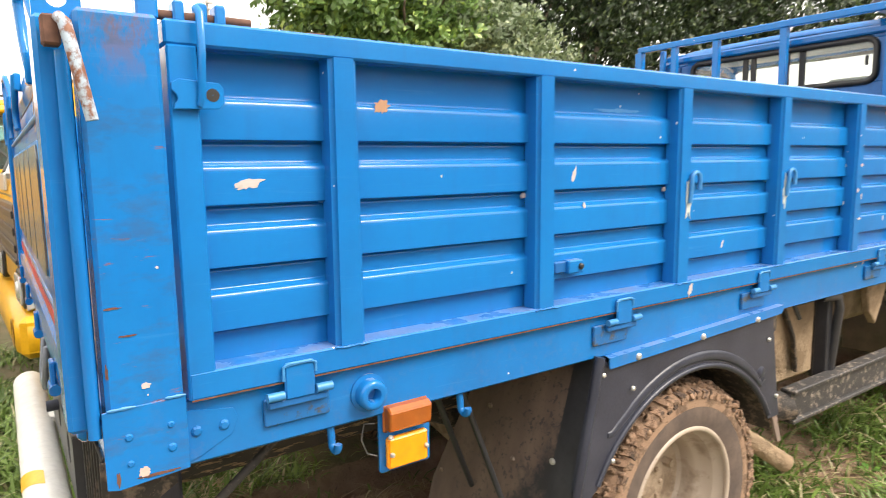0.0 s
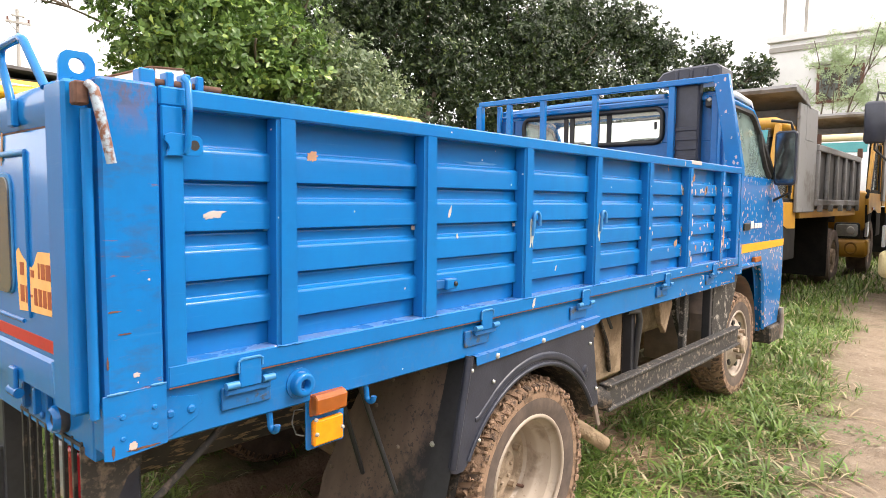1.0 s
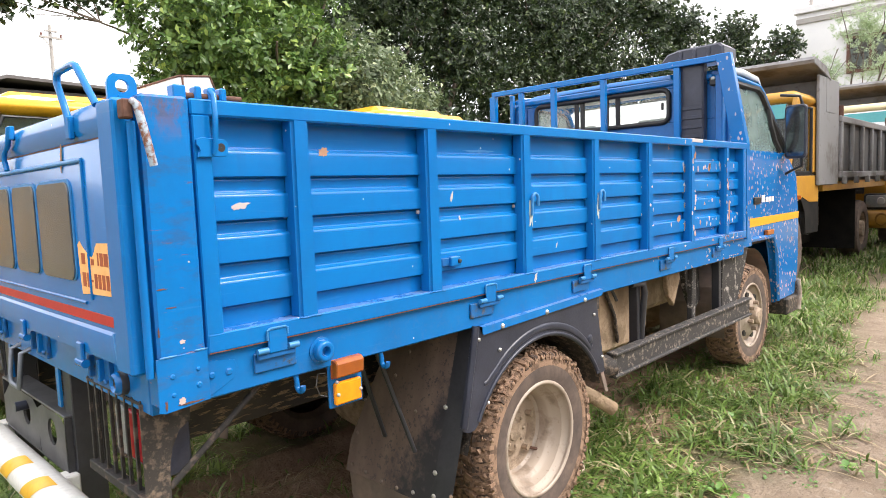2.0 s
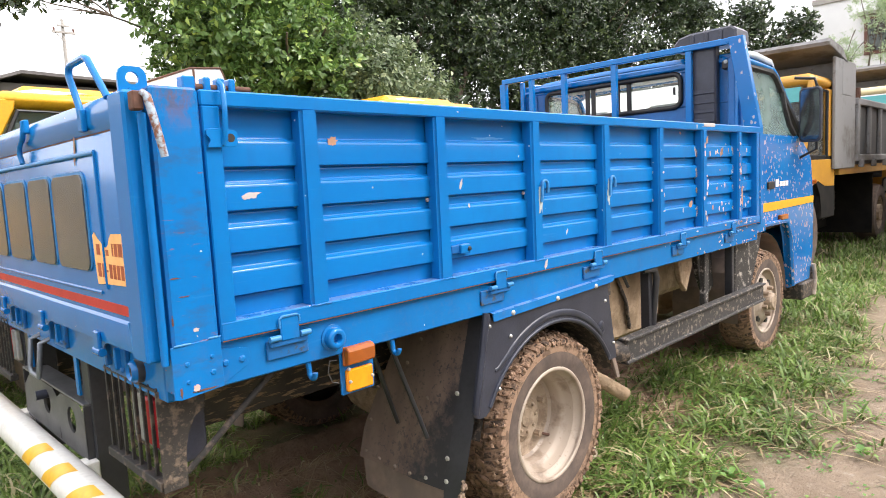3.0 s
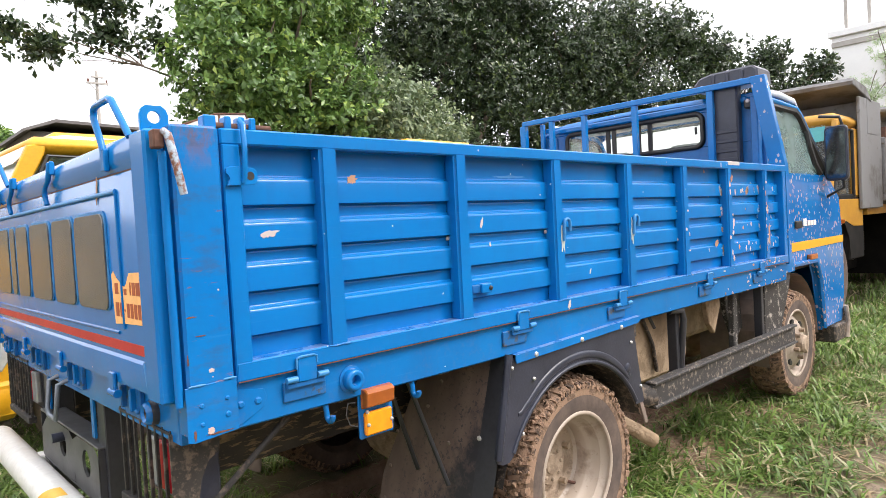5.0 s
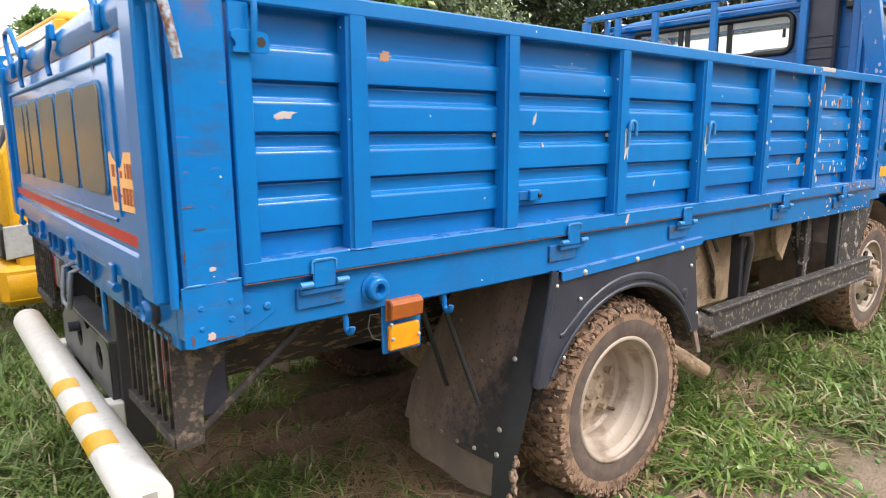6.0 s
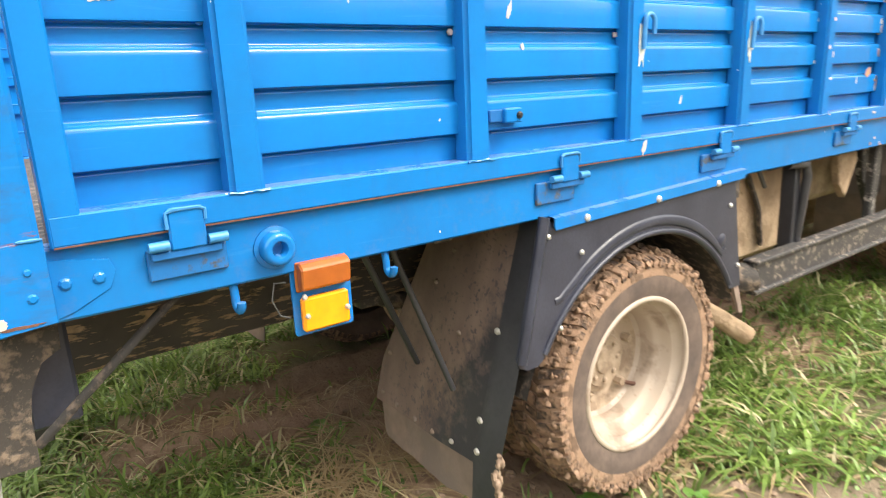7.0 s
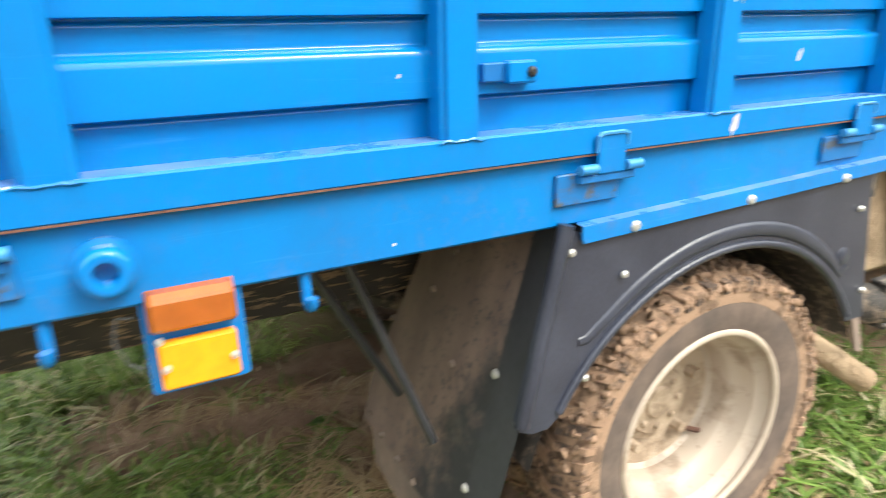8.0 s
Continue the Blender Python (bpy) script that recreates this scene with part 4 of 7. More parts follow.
part("guard_stay", Tube([(0.060, 0.112, 0.650), (0.292, 0.055, 0.868)], 0.008, 8, flat=0.6), GUARD, truck, "thin steel stay", 50)

# underrun channel with two round holes
bm = bmesh.new()
by0, by1, bz0, bz1, n = 0.670, 1.370, 0.545, 0.708, 20


def pierced(bm, y0, y1, z0, z1, cy, cz, r, x):
    ring, edge = [], []
    for k in range(n):
        c, s = math.cos(2 * math.pi * k / n), math.sin(2 * math.pi * k / n)
        ring.append((x, cy + r * c, cz + r * s))
        qs = []
        if c:
            qs.append(((y1 if c > 0 else y0) - cy) / c)
        if s:
            qs.append(((z1 if s > 0 else z0) - cz) / s)
        q = min(v for v in qs if v > 0)
        edge.append((x, cy + q * c, cz + q * s))
    sheet(bm, [ring, edge], True)
    sheet(bm, [ring, [(x + 0.008, p[1], p[2]) for p in ring]], True)


pierced(bm, by0, 0.945, bz0, bz1, 0.803, 0.641, 0.042, 0.0)
pierced(bm, 0.945, by1, bz0, bz1, 1.075, 0.645, 0.042, 0.0)
bumper = part("underrun_channel", bm, GREY_STEEL, truck, "worn grey steel underrun channel with round holes")
part("channel_flange", Box(0.0, 0.07, by0, by1, bz1, bz1 + 0.008, 0.002), GREY_STEEL, bumper)
part("channel_flange", Box(0.0, 0.07, by0, by1, bz0 - 0.008, bz0, 0.002), BLACK, bumper)
for y in (by0, by1 - 0.008):
    part("channel_end", Box(0.0, 0.072, y, y + 0.008, bz0, bz1, 0.001), BLACK, bumper)
for y in (by0 - 0.012, by1 - 0.058):
    part("channel_mount", Box(0.02, 0.10, y, y + 0.07, 0.40, 0.90, 0.003), BLACK, bumper)
part("tow_pin", Tube([(-0.03, 1.085, 0.668), (0.03, 1.085, 0.668)], 0.016, 10), BLACK_PLASTIC, bumper, "", 40)
for y in (0.75, 1.28):
    part("hanger_strap", Box(0.012, 0.020, y - 0.014, y + 0.014, 0.727, 0.86, 0.001), BLUE, truck)
part("pull_handle", Tube([(0.01, 0.99, 0.87), (-0.02, 0.99, 0.86), (-0.03, 0.99, 0.77), (-0.03, 1.005, 0.748), (-0.03, 1.09, 0.748), (-0.03, 1.105, 0.77), (-0.02, 1.105, 0.86), (0.01, 1.105, 0.87)], 0.008, 8), HANDLE, truck, "bent steel rod handle", 50)

# white rear guard pole with yellow bands
P0, P1 = Vector((-0.050, 1.915, 0.510)), Vector((-0.058, 0.130, 0.512))
pole = part("guard_pole", Tube([P0, P0.lerp(P1, 0.004), P0.lerp(P1, 0.996), P1], [0.048, 0.053, 0.053, 0.048], 28), WHITE_PAINT, truck, "white steel rear guard pole with yellow bands", 40)
d = (P1 - P0).normalized()
e = P1 + d * 0.0006
sq = Vector((1, 0, 0))
up = d.cross(sq).normalized()
bm = bmesh.new()
bm.faces.new([bm.verts.new(e + sq * a * 0.015 + up * b * 0.015 + Vector((0.004, 0, 0.006))) for a, b in ((-1, -1), (1, -1), (1, 1), (-1, 1))])
part("square_hole", bm, CONCRETE, pole)
for y in (0.89, 0.66, 0.44):
    # half-round yellow patches on the rear-facing side, slanting
    bm = bmesh.new()
    rows = []
    for k in range(13):
        q = radians(92 + 8 * k)
        lean = 0.05 * (k - 6) / 6
        row = []
        for dy in (0.045, -0.045):
            on = P0.lerp(P1, (1.915 - (y + dy + lean)) / 1.785)
            row.append((on.x + 0.0540 * math.cos(q), on.y, on.z + 0.0540 * math.sin(q)))
        rows.append(row)
    sheet(bm, rows)
    part("yellow_band", bm, YELLOW_BAND, pole, "slanting yellow band", 40)
for y in (0.655, 1.365):
    part("pole_bracket", Box(-0.03, 0.022, y - 0.012, y + 0.048, 0.470, 0.548, 0.004), WHITE_PAINT, pole)

# ---- fender, flap and running gear ----
WHEEL = Vector((1.465, 0.045, 0.350))


def wheel_arch(far):
    Y = mirror_y(far)
    # plate with an arched cut-out
    R, cx, cz = 0.442, 1.438, 0.323
    cut = arc((cx, 0, cz), R, 151, 29.5, 24, (1, 0, 0), (0, 0, 1))
    out = [(0.964, 0.556), (0.972, 0.534), (1.000, 0.522), (1.030, 0.522)] + [(p.x, p.z) for p in cut] + [(1.828, 0.530), (1.888, 0.530), (1.866, 0.64), (1.826, 0.866), (1.085, 0.852), (1.043, 0.872)]
    bm = bmesh.new()
    plate(bm, out, 0.006, lambda u, v, w: (u, Y(0.004 + w), v))
    fender = part("fender", bm, BLACK_PLASTIC, truck, "black sheet fender over the rear wheel")
    # pressed bead that flares out at both ends, and the rolled edge of the opening
    bead = [(1.086, 0.667), (1.104, 0.668), (1.124, 0.682)] + [(p.x, p.z) for p in arc((cx, 0, 0.338), 0.461, 128, 43, 20, (1, 0, 0), (0, 0, 1))] + [(1.788, 0.668)]
    n_ = len(bead) - 1
    bead_mesh = Tube([(x, 0.0050, z) for x, z in bead], [0.0150 * (0.55 + 0.45 * min(1, 5 * min(k, n_ - k) / n_)) for k in range(n_ + 1)], 10)
    for v in bead_mesh.verts:
        v.co.y = Y(0.0045 + (v.co.y - 0.0045) * 0.45)
    part("arch_bead", bead_mesh, BLACK_PLASTIC, fender, "", 70)
    part("arch_lip", Tube([(p.x, Y(0.004), p.z) for p in arc((cx, 0, cz), R + 0.004, 150, 30, 24, (1, 0, 0), (0, 0, 1))], 0.009, 8, flat=0.8), BLACK_PLASTIC, fender, "", 70)
    bm = bmesh.new()
    lathe(bm, [(0.0005, -0.004), (0.014, -0.004), (0.024, 0.003)], (1.772, 0.0, 0.690), 14)
    for v in bm.verts:
        v.co.y = Y(v.co.y + 0.003)
    part("pressed_boss", bm, BLACK_PLASTIC, fender, "", 50)
    part("fender_edge", Tube([(1.052, Y(0.002), 0.872), (0.976, Y(0.002), 0.545)], 0.013, 8), BLACK_PLASTIC, fender, "", 60)
    part("fender_tail", plate(bmesh.new(), [(1.860, 0.535), (1.888, 0.535), (1.928, 0.430), (1.905, 0.432)], 0.010, lambda u, v, w: (u, Y(0.011 + w), v), 0.001), FLAP_MUD, fender)
    # mudguard drum inside
    inner = arc((cx, 0, cz), R + 0.012, 165, 20, 20, (1, 0, 0), (0, 0, 1))
    bm = bmesh.new()
    sheet(bm, [[(p.x, Y(0.012), p.z) for p in inner], [(p.x, Y(0.52), p.z) for p in inner]])
    part("inner_guard", bm, CHASSIS, fender)
    part("fender_bracket", Box(1.10, 1.88, min(Y(0.02), Y(0.05)), max(Y(0.02), Y(0.05)), 0.80, 0.868, 0.002), CHASSIS, fender)
    # blue angle strip that carries it
    bm = bmesh.new()
    plate(bm, [(1.082, 0.838), (1.855, 0.862), (1.868, 0.872), (1.868, 0.888), (1.078, 0.866), (1.078, 0.846)], 0.005, lambda u, v, w: (u, Y(-0.006 + w), v), 0.001)
    strip = part("angle_strip", bm, BLUE, fender, "blue angle strip")
    bm = bmesh.new()
    sheet(bm, [[(1.078, Y(-0.006), 0.8665), (1.868, Y(-0.006), 0.8885)], [(1.078, Y(0.02), 0.8690), (1.868, Y(0.02), 0.8910)]])
    part("strip_ledge", bm, BLUE, strip)
    if not far:
        for x in (1.183, 1.452, 1.722):
            bolt(strip, (x, -0.006, 0.852 + (x - 1.183) * 0.022), 0.010)
        for x, z in ((1.062, 0.826), (0.984, 0.583), (1.172, 0.770), (1.80, 0.79), (1.858, 0.60), (1.10, 0.60)):
            bolt(fender, (x, 0.0, z), 0.007)


wheel_arch(False)
wheel_arch(True)


def flap_x(z):
    return 0.895 + max(0.0, z - 0.30) * 0.30 - max(0.0, 0.26 - z) * 0.10


def clot(bm, c, r, seed, flat=0.7):
    """An angular crumb of dried mud."""
    g = bmesh.ops.create_icosphere(bm, subdivisions=1 if r < 0.012 else 2, radius=1.0)
    for v in g["verts"]:
        n = 1 + 0.75 * noise.noise(v.co * 2.1 + Vector((seed * 1.7, 0, 0))) + 0.35 * noise.noise(v.co * 5.3 + Vector((0, seed * 2.3, 0)))
        v.co = Vector((c[0] + v.co.x * r * n, c[1] + v.co.y * r * n, c[2] + v.co.z * r * n * flat))


def mud_flap(far):
    Y = mirror_y(far)
    top = [(0.07, 0.42, 0.862), (0.066, 0.435, 0.74), (0.064, 0.47, 0.62), (0.064, 0.505, 0.50), (0.064, 0.535, 0.40), (0.066, 0.54, 0.285)]
    bm = bmesh.new()
    for dx in (0.0, 0.006):
        rows = []
        for a, b, z in top:
            rows.append([(flap_x(z) + dx + 0.004 * math.sin(k * 1.3 + z * 7), Y(a + (b - a) * k / 6), z) for k in range(7)])
        sheet(bm, rows)
    flap = part("mud_flap", bm, FLAP, truck, "black rubber mud flap streaked with mud", 40)
    bm = bmesh.new()
    low = [(0.060, 0.537, 0.318), (0.056, 0.540, 0.270), (0.052, 0.536, 0.225), (0.050, 0.533, 0.190), (0.052, 0.524, 0.162)]
    for dx in (0.018, 0.024):
        rows = []
        for a, b, z in low:
            rows.append([(flap_x(z) + dx + 0.008 * math.sin(k * 1.1 + z * 11), Y(a + (b - a) * k / 6), z + 0.006 * math.sin(k * 2.2) * (z < 0.17)) for k in range(7)])
        sheet(bm, rows)
    part("flap_tail", bm, FLAP_MUD, flap, "grey mud-caked rubber tail", 40)
    # folded edge strip towards the fender
    bm = bmesh.new()
    zs = (0.866, 0.74, 0.60, 0.45, 0.30, 0.16)
    sheet(bm, [[(flap_x(z) - 0.004, Y(0.085), z) for z in zs], [(flap_x(z) - 0.004, Y(0.060), z) for z in zs], [(flap_x(z) + 0.006, Y(0.004), z) for z in zs]])
    part("edge_strip", bm, BLACK, flap, "", 40)
    if far:
        return
    for y, z in ((0.085, 0.600), (0.085, 0.392), (0.075, 0.322), (0.170, 0.309), (0.250, 0.302), (0.33, 0.305), (0.42, 0.31), (0.50, 0.32), (0.50, 0.43), (0.49, 0.55), (0.22, 0.56), (0.35, 0.66), (0.30, 0.75)):
        bolt(flap, (flap_x(z) - 0.006, y, z), 0.0075 if y > 0.1 else 0.009, "x", material=STEEL if y < 0.2 else FLAP_MUD)
    part("flap_stay", Tube([(0.735, 0.15, 0.872), (0.76, 0.165, 0.81), (0.889, 0.15, 0.458)], 0.008, 8), BLACK, flap, "thin black stay rod", 50)
    part("flap_stay", Tube([(0.68, 0.18, 0.872), (0.70, 0.19, 0.815), (0.889, 0.30, 0.478)], 0.008, 8), BLACK, flap, "thin black stay rod", 50)
    bm = bmesh.new()
    rnd = random.Random(3)
    for k in range(26):
        z = rnd.uniform(0.165, 0.34)
        clot(bm, (flap_x(z) + rnd.uniform(-0.004, 0.012), rnd.uniform(-0.002, 0.014), z), rnd.uniform(0.004, 0.011), k, 1.5)
    tagged(part("mud_crust", bm, CLOD, flap, "crumbling clay on the flap edge", 60), kind="stuff")


mud_flap(False)
mud_flap(True)


def wheel(c, out, deep, name_label):
    """A wheel whose outer face looks along out (-1 or 1 in y). deep: a dished rear rim."""
    cx, cy, cz = c
    s = -out  # inwards

    def L(profile, seg=48):
        bm = bmesh.new()
        lathe(bm, [(r, h * s) for r, h in profile], (cx, cy, cz), seg)
        return bm

    if deep:
        prof_ = [(0.213, 0.006), (0.217, 0.004), (0.217, 0.012), (0.208, 0.026), (0.196, 0.034), (0.191, 0.06), (0.184, 0.072), (0.176, 0.080), (0.172, 0.086), (0.170, 0.128), (0.160, 0.140)]
    else:
        prof_ = [(0.213, 0.006), (0.217, 0.004), (0.217, 0.012), (0.205, 0.026), (0.192, 0.030), (0.182, 0.040), (0.165, 0.024), (0.13, 0.0), (0.115, -0.010), (0.09, -0.012), (0.0005, -0.012)]
    rim = part("wheel", L(prof_), RIM, truck, name_label, 35)
    tyre = [(0.221, 0.030), (0.221, 0.010), (0.227, -0.002), (0.250, -0.008), (0.285, -0.010), (0.318, -0.006), (0.322, -0.010), (0.328, -0.009), (0.336, 0.002), (0.344, 0.018), (0.347, 0.05), (0.348, 0.095), (0.347, 0.14), (0.344, 0.172), (0.336, 0.188), (0.318, 0.196), (0.25, 0.196), (0.221, 0.160)]
    part("tyre", L(tyre, 64), TYRE_SIDE, rim, "dusty black rubber tyre", 40)
    part("tyre_shoulder", L([(0.287, -0.0105), (0.298, -0.0118), (0.318, -0.0108), (0.321, -0.0135), (0.329, -0.0125), (0.337, 0.000), (0.340, 0.006)], 64), TYRE_DUST, rim, "tan dried mud on the tyre shoulder", 40)
    part("rim_lip", L([(0.2195 + 0.0085 * math.cos(a), 0.001 - 0.0075 * math.sin(a)) for a in (math.pi * (k - 2) / 8 for k in range(13))], 56), RIM, rim, "", 60)
    # tread blocks
    bm = bmesh.new()
    rnd = random.Random(int(cx * 100 + cy * 10))
    N = 60
    for k in range(N):
        for row in range(4):
            q = 2 * math.pi * (k + (0.5 if row % 2 else 0.0)) / N + rnd.uniform(-0.012, 0.012)
            h0, h1 = ((-0.0155, 0.046), (0.052, 0.092), (0.098, 0.138), (0.144, 0.200))[row]
            hw = 0.0120 * rnd.uniform(0.65, 1.20)
            r0, r1 = 0.336, 0.3635 + rnd.uniform(-0.009, 0.003)
            skew = (0.05, -0.035, 0.035, -0.05)[row]
            vs = []
            for r in (r0, r1):
                for h, dq in ((h0, 0), (h1, skew)):
                    drop = 0.024 if (row == 0 and h == h0) or (row == 3 and h == h1) else 0.0
                    for sgn in (-1, 1):
                        qq = q + dq + sgn * hw / r1 + rnd.uniform(-0.006, 0.006)
                        rr = r - drop
                        vs.append(bm.verts.new((cx + rr * math.cos(qq), cy + s * h, cz + rr * math.sin(qq))))
            for f in ((4, 5, 7, 6), (0, 1, 5, 4), (2, 6, 7, 3), (0, 4, 6, 2), (1, 3, 7, 5)):
                bm.faces.new([vs[i] for i in f])
    part("tread_bed", L([(0.336, -0.004), (0.3475, 0.014), (0.3515, 0.04), (0.3520, 0.095), (0.3515, 0.15), (0.3475, 0.176), (0.336, 0.194)], 64), TYRE_DUST, rim, "clay between the lugs", 60)
    part("tread", bm, TYRE_TREAD, rim, "mud-packed lugged tread")
    if cy < 0.1:
        # clay packed between the lugs
        bm = bmesh.new()
        for k in range(520):
            q, h = rnd.uniform(0, 2 * math.pi), rnd.choice((rnd.uniform(-0.016, 0.03), rnd.uniform(-0.016, 0.03), rnd.uniform(0.03, 0.2)))
            r = rnd.uniform(0.340, 0.354) - (0.018 if h < 0.0 else 0.0)
            clot(bm, (cx + r * math.cos(q), cy + s * h, cz + r * math.sin(q)), rnd.uniform(0.005, 0.0115), k, 1.0)
        tagged(part("packed_mud", bm, TYRE_DUST, rim, "tan clay packed between the lugs", 60), kind="stuff")
    if deep:
        part("wheel_disc", L([(0.161, 0.139), (0.14, 0.150), (0.10, 0.146), (0.0005, 0.146)], 40), RIM_DIRTY, rim, "mud-stained wheel disc", 40)
        hub = part("hub", L([(0.100, 0.148), (0.097, 0.138), (0.082, 0.134), (0.078, 0.128), (0.040, 0.127), (0.036, 0.121), (0.020, 0.120), (0.0005, 0.120)], 28), RIM_DIRTY, rim, "mud-covered wheel hub", 40)
        for k in range(8):
            q = 2 * math.pi * k / 8
            bolt(hub, (cx + 0.057 * math.cos(q), cy + s * 0.125, cz + 0.060 * math.sin(q)), 0.0085, "y", out, RIM_DIRTY)
        for k in range(5):
            q = 2 * math.pi * k / 5 + 0.4
            bm = bmesh.new()
            lathe(bm, [(r, h * s) for r, h in ((0.0005, 0.118), (0.013, 0.118), (0.014, 0.146))], (cx + 0.115 * math.cos(q), cy, cz + 0.115 * math.sin(q)), 6)
            part("wheel_nut", bm, RIM_DIRTY, hub)
        part("valve_stem", Tube([(cx + 0.070, cy + s * 0.128, cz - 0.085), (cx + 0.120, cy + s * 0.120, cz - 0.108), (cx + 0.160, cy + s * 0.112, cz - 0.126)], [0.006, 0.0065, 0.009], 8), RUST, hub, "rusty valve extension", 40)
    else:
        hub = part("hub", L([(0.062, -0.010), (0.058, -0.050), (0.045, -0.062), (0.0005, -0.064)], 24), RIM_DIRTY, rim, "", 40)
        for k in range(6):
            q = 2 * math.pi * k / 6 + 0.3
            part("wheel_nut", Tube([(cx + 0.09 * math.cos(q), cy - s * 0.010, cz + 0.09 * math.sin(q)), (cx + 0.09 * math.cos(q), cy - s * 0.045, cz + 0.09 * math.sin(q))], 0.014, 8), RIM_DIRTY, hub)
        for k in range(6):
            q = 2 * math.pi * (k + 0.5) / 6 + 0.3
            bm = bmesh.new()
            plate(bm, [(cx + 0.150 * math.cos(q) + 0.020 * math.cos(a) * math.cos(q) - 0.026 * math.sin(a) * math.sin(q), cz + 0.150 * math.sin(q) + 0.020 * math.cos(a) * math.sin(q) + 0.026 * math.sin(a) * math.cos(q)) for a in (2 * math.pi * i / 12 for i in range(12))], 0.012, lambda u, v, w: (u, cy + s * (0.006 + w), v))
            part("vent_hole", bm, SEAL, hub)


rear_label = "cream-painted dished wheel, muddy lugged tyre"
wheel(WHEEL, -1, True, rear_label)
wheel((WHEEL.x, 0.265, WHEEL.z), -1, False, rear_label)
wheel((WHEEL.x, W - 0.045, WHEEL.z), 1, True, rear_label)
wheel((WHEEL.x, W - 0.265, WHEEL.z), 1, False, rear_label)
front_label = "cream-painted front wheel, muddy tyre"
wheel((4.150, 0.150, 0.385), -1, False, front_label)
wheel((4.150, W - 0.150, 0.385), 1, False, front_label)

# axles, springs, chassis rails
for y in (0.56, W - 0.63):
    part("chassis_rail", Box(0.12, 5.0, y, y + 0.07, 0.580, 0.843, 0.004), RAIL_FLECKED, truck, "black chassis rail flecked with chaff and mud")
for cx, cz in ((WHEEL.x, WHEEL.z), (4.15, 0.385)):
    bm = bmesh.new()
    lathe(bm, [(0.0005, 0.21), (0.06, 0.21), (0.065, 0.55), (0.075, 0.70), (0.17, 0.86), (0.19, 1.015), (0.17, 1.17), (0.075, 1.33), (0.065, 1.48), (0.06, 1.82), (0.0005, 1.82)], (cx, 0, cz), 20)
    part("axle", bm, CAKED, truck, "mud-caked axle with round housing", 40)
    for y in (0.575, W - 0.625):
        spring = part("leaf_spring", Tube([(cx - 0.55, y + 0.025, cz + 0.24), (cx - 0.3, y + 0.025, cz + 0.13), (cx, y + 0.025, cz + 0.09), (cx + 0.3, y + 0.025, cz + 0.13), (cx + 0.55, y + 0.025, cz + 0.24)], 0.03, 8), CHASSIS, truck, "muddy leaf spring")
        part("spring_hanger", Box(cx - 0.58, cx - 0.52, y, y + 0.05, cz + 0.20, 0.70, 0.003), CHASSIS, spring)
        part("spring_hanger", Box(cx + 0.52, cx + 0.58, y, y + 0.05, cz + 0.20, 0.70, 0.003), CHASSIS, spring)
part("drive_shaft", Tube([(1.5, 1.015, 0.40), (3.6, 1.015, 0.55)], 0.045, 12), CHASSIS, truck, "", 40)
# exhaust pipe with cut tip
part("exhaust_pipe", Tube([(1.75, 0.50, 0.50), (1.82, 0.30, 0.48), (1.85, 0.12, 0.44), (1.89, 0.07, 0.405), (1.975, 0.015, 0.335)], [0.03, 0.03, 0.030, 0.030, 0.031], 14, caps=False), CAKED, truck, "mud-tanned exhaust pipe", 50)

# tank, side rail and struts between the wheels
bm = bmesh.new()
tank_out = rounded(2.05, 2.60, 0.52, 0.850, 0.10)
plate(bm, tank_out, 0.40, on_side(0.155), 0.02)
tank = part("fuel_tank", bm, CAKED, truck, "fuel tank caked with dried mud")
part("tank_strap", Box(2.40, 2.44, 0.145, 0.56, 0.512, 0.858, 0.002), CHASSIS, tank)
part("tank_strap", Tube([(2.12, 0.140, 0.86), (2.22, 0.138, 0.70), (2.25, 0.14, 0.57)], 0.018, 8, flat=0.5), CHASSIS, tank)
rail = part("side_rail", Box(1.985, 3.72, 0.016, 0.050, 0.474, 0.580, 0.004), RAIL, truck, "scuffed black side guard rail")
for z in (0.470, 0.570):
    part("rail_flange", Box(1.985, 3.72, 0.002, 0.052, z, z + 0.014, 0.003), RAIL, rail)
part("rail_corner", Tube([(2.0, 0.03, 0.528), (1.955, 0.05, 0.528), (1.955, 0.20, 0.528)], 0.052, 10, flat=0.7), CHASSIS, rail, "", 50)
for x, y in ((2.27, 0.045), (3.30, 0.05)):
    part("rail_strut", Box(x, x + 0.035, y, y + 0.045, 0.53, 0.866, 0.003), BLACK, rail)
part("rail_strut", Tube([(2.10, 0.06, 0.80), (2.03, 0.05, 0.87)], 0.008, 6), BLACK, rail)
part("rail_strut", Tube([(2.20, 0.04, 0.862), (2.30, 0.03, 0.855), (2.315, 0.03, 0.81), (2.31, 0.05, 0.58)], 0.016, 8), BLACK, rail, "", 50)
bm = bmesh.new()
plate(bm, [(2.70, 0.60), (3.25, 0.60), (3.25, 0.86), (2.70, 0.86)], 0.3, on_side(0.30), 0.03)
part("battery_box", bm, CAKED, truck, "mud-caked box under the bed")
for k, out in enumerate(([(2.93, 0.50), (2.98, 0.50), (3.00, 0.93), (2.95, 0.93)], [(2.70, 0.93), (2.86, 0.93), (2.90, 0.80), (2.82, 0.66), (2.76, 0.72)], [(3.05, 0.93), (3.26, 0.93), (3.30, 0.62), (3.20, 0.56), (3.10, 0.70)])):
    part("frame_bracket", plate(bmesh.new(), out, 0.03, on_side(0.06 + 0.05 * k), 0.004), (FLECKED, CAKED, FLECKED)[k], truck, "muddy frame bracket")
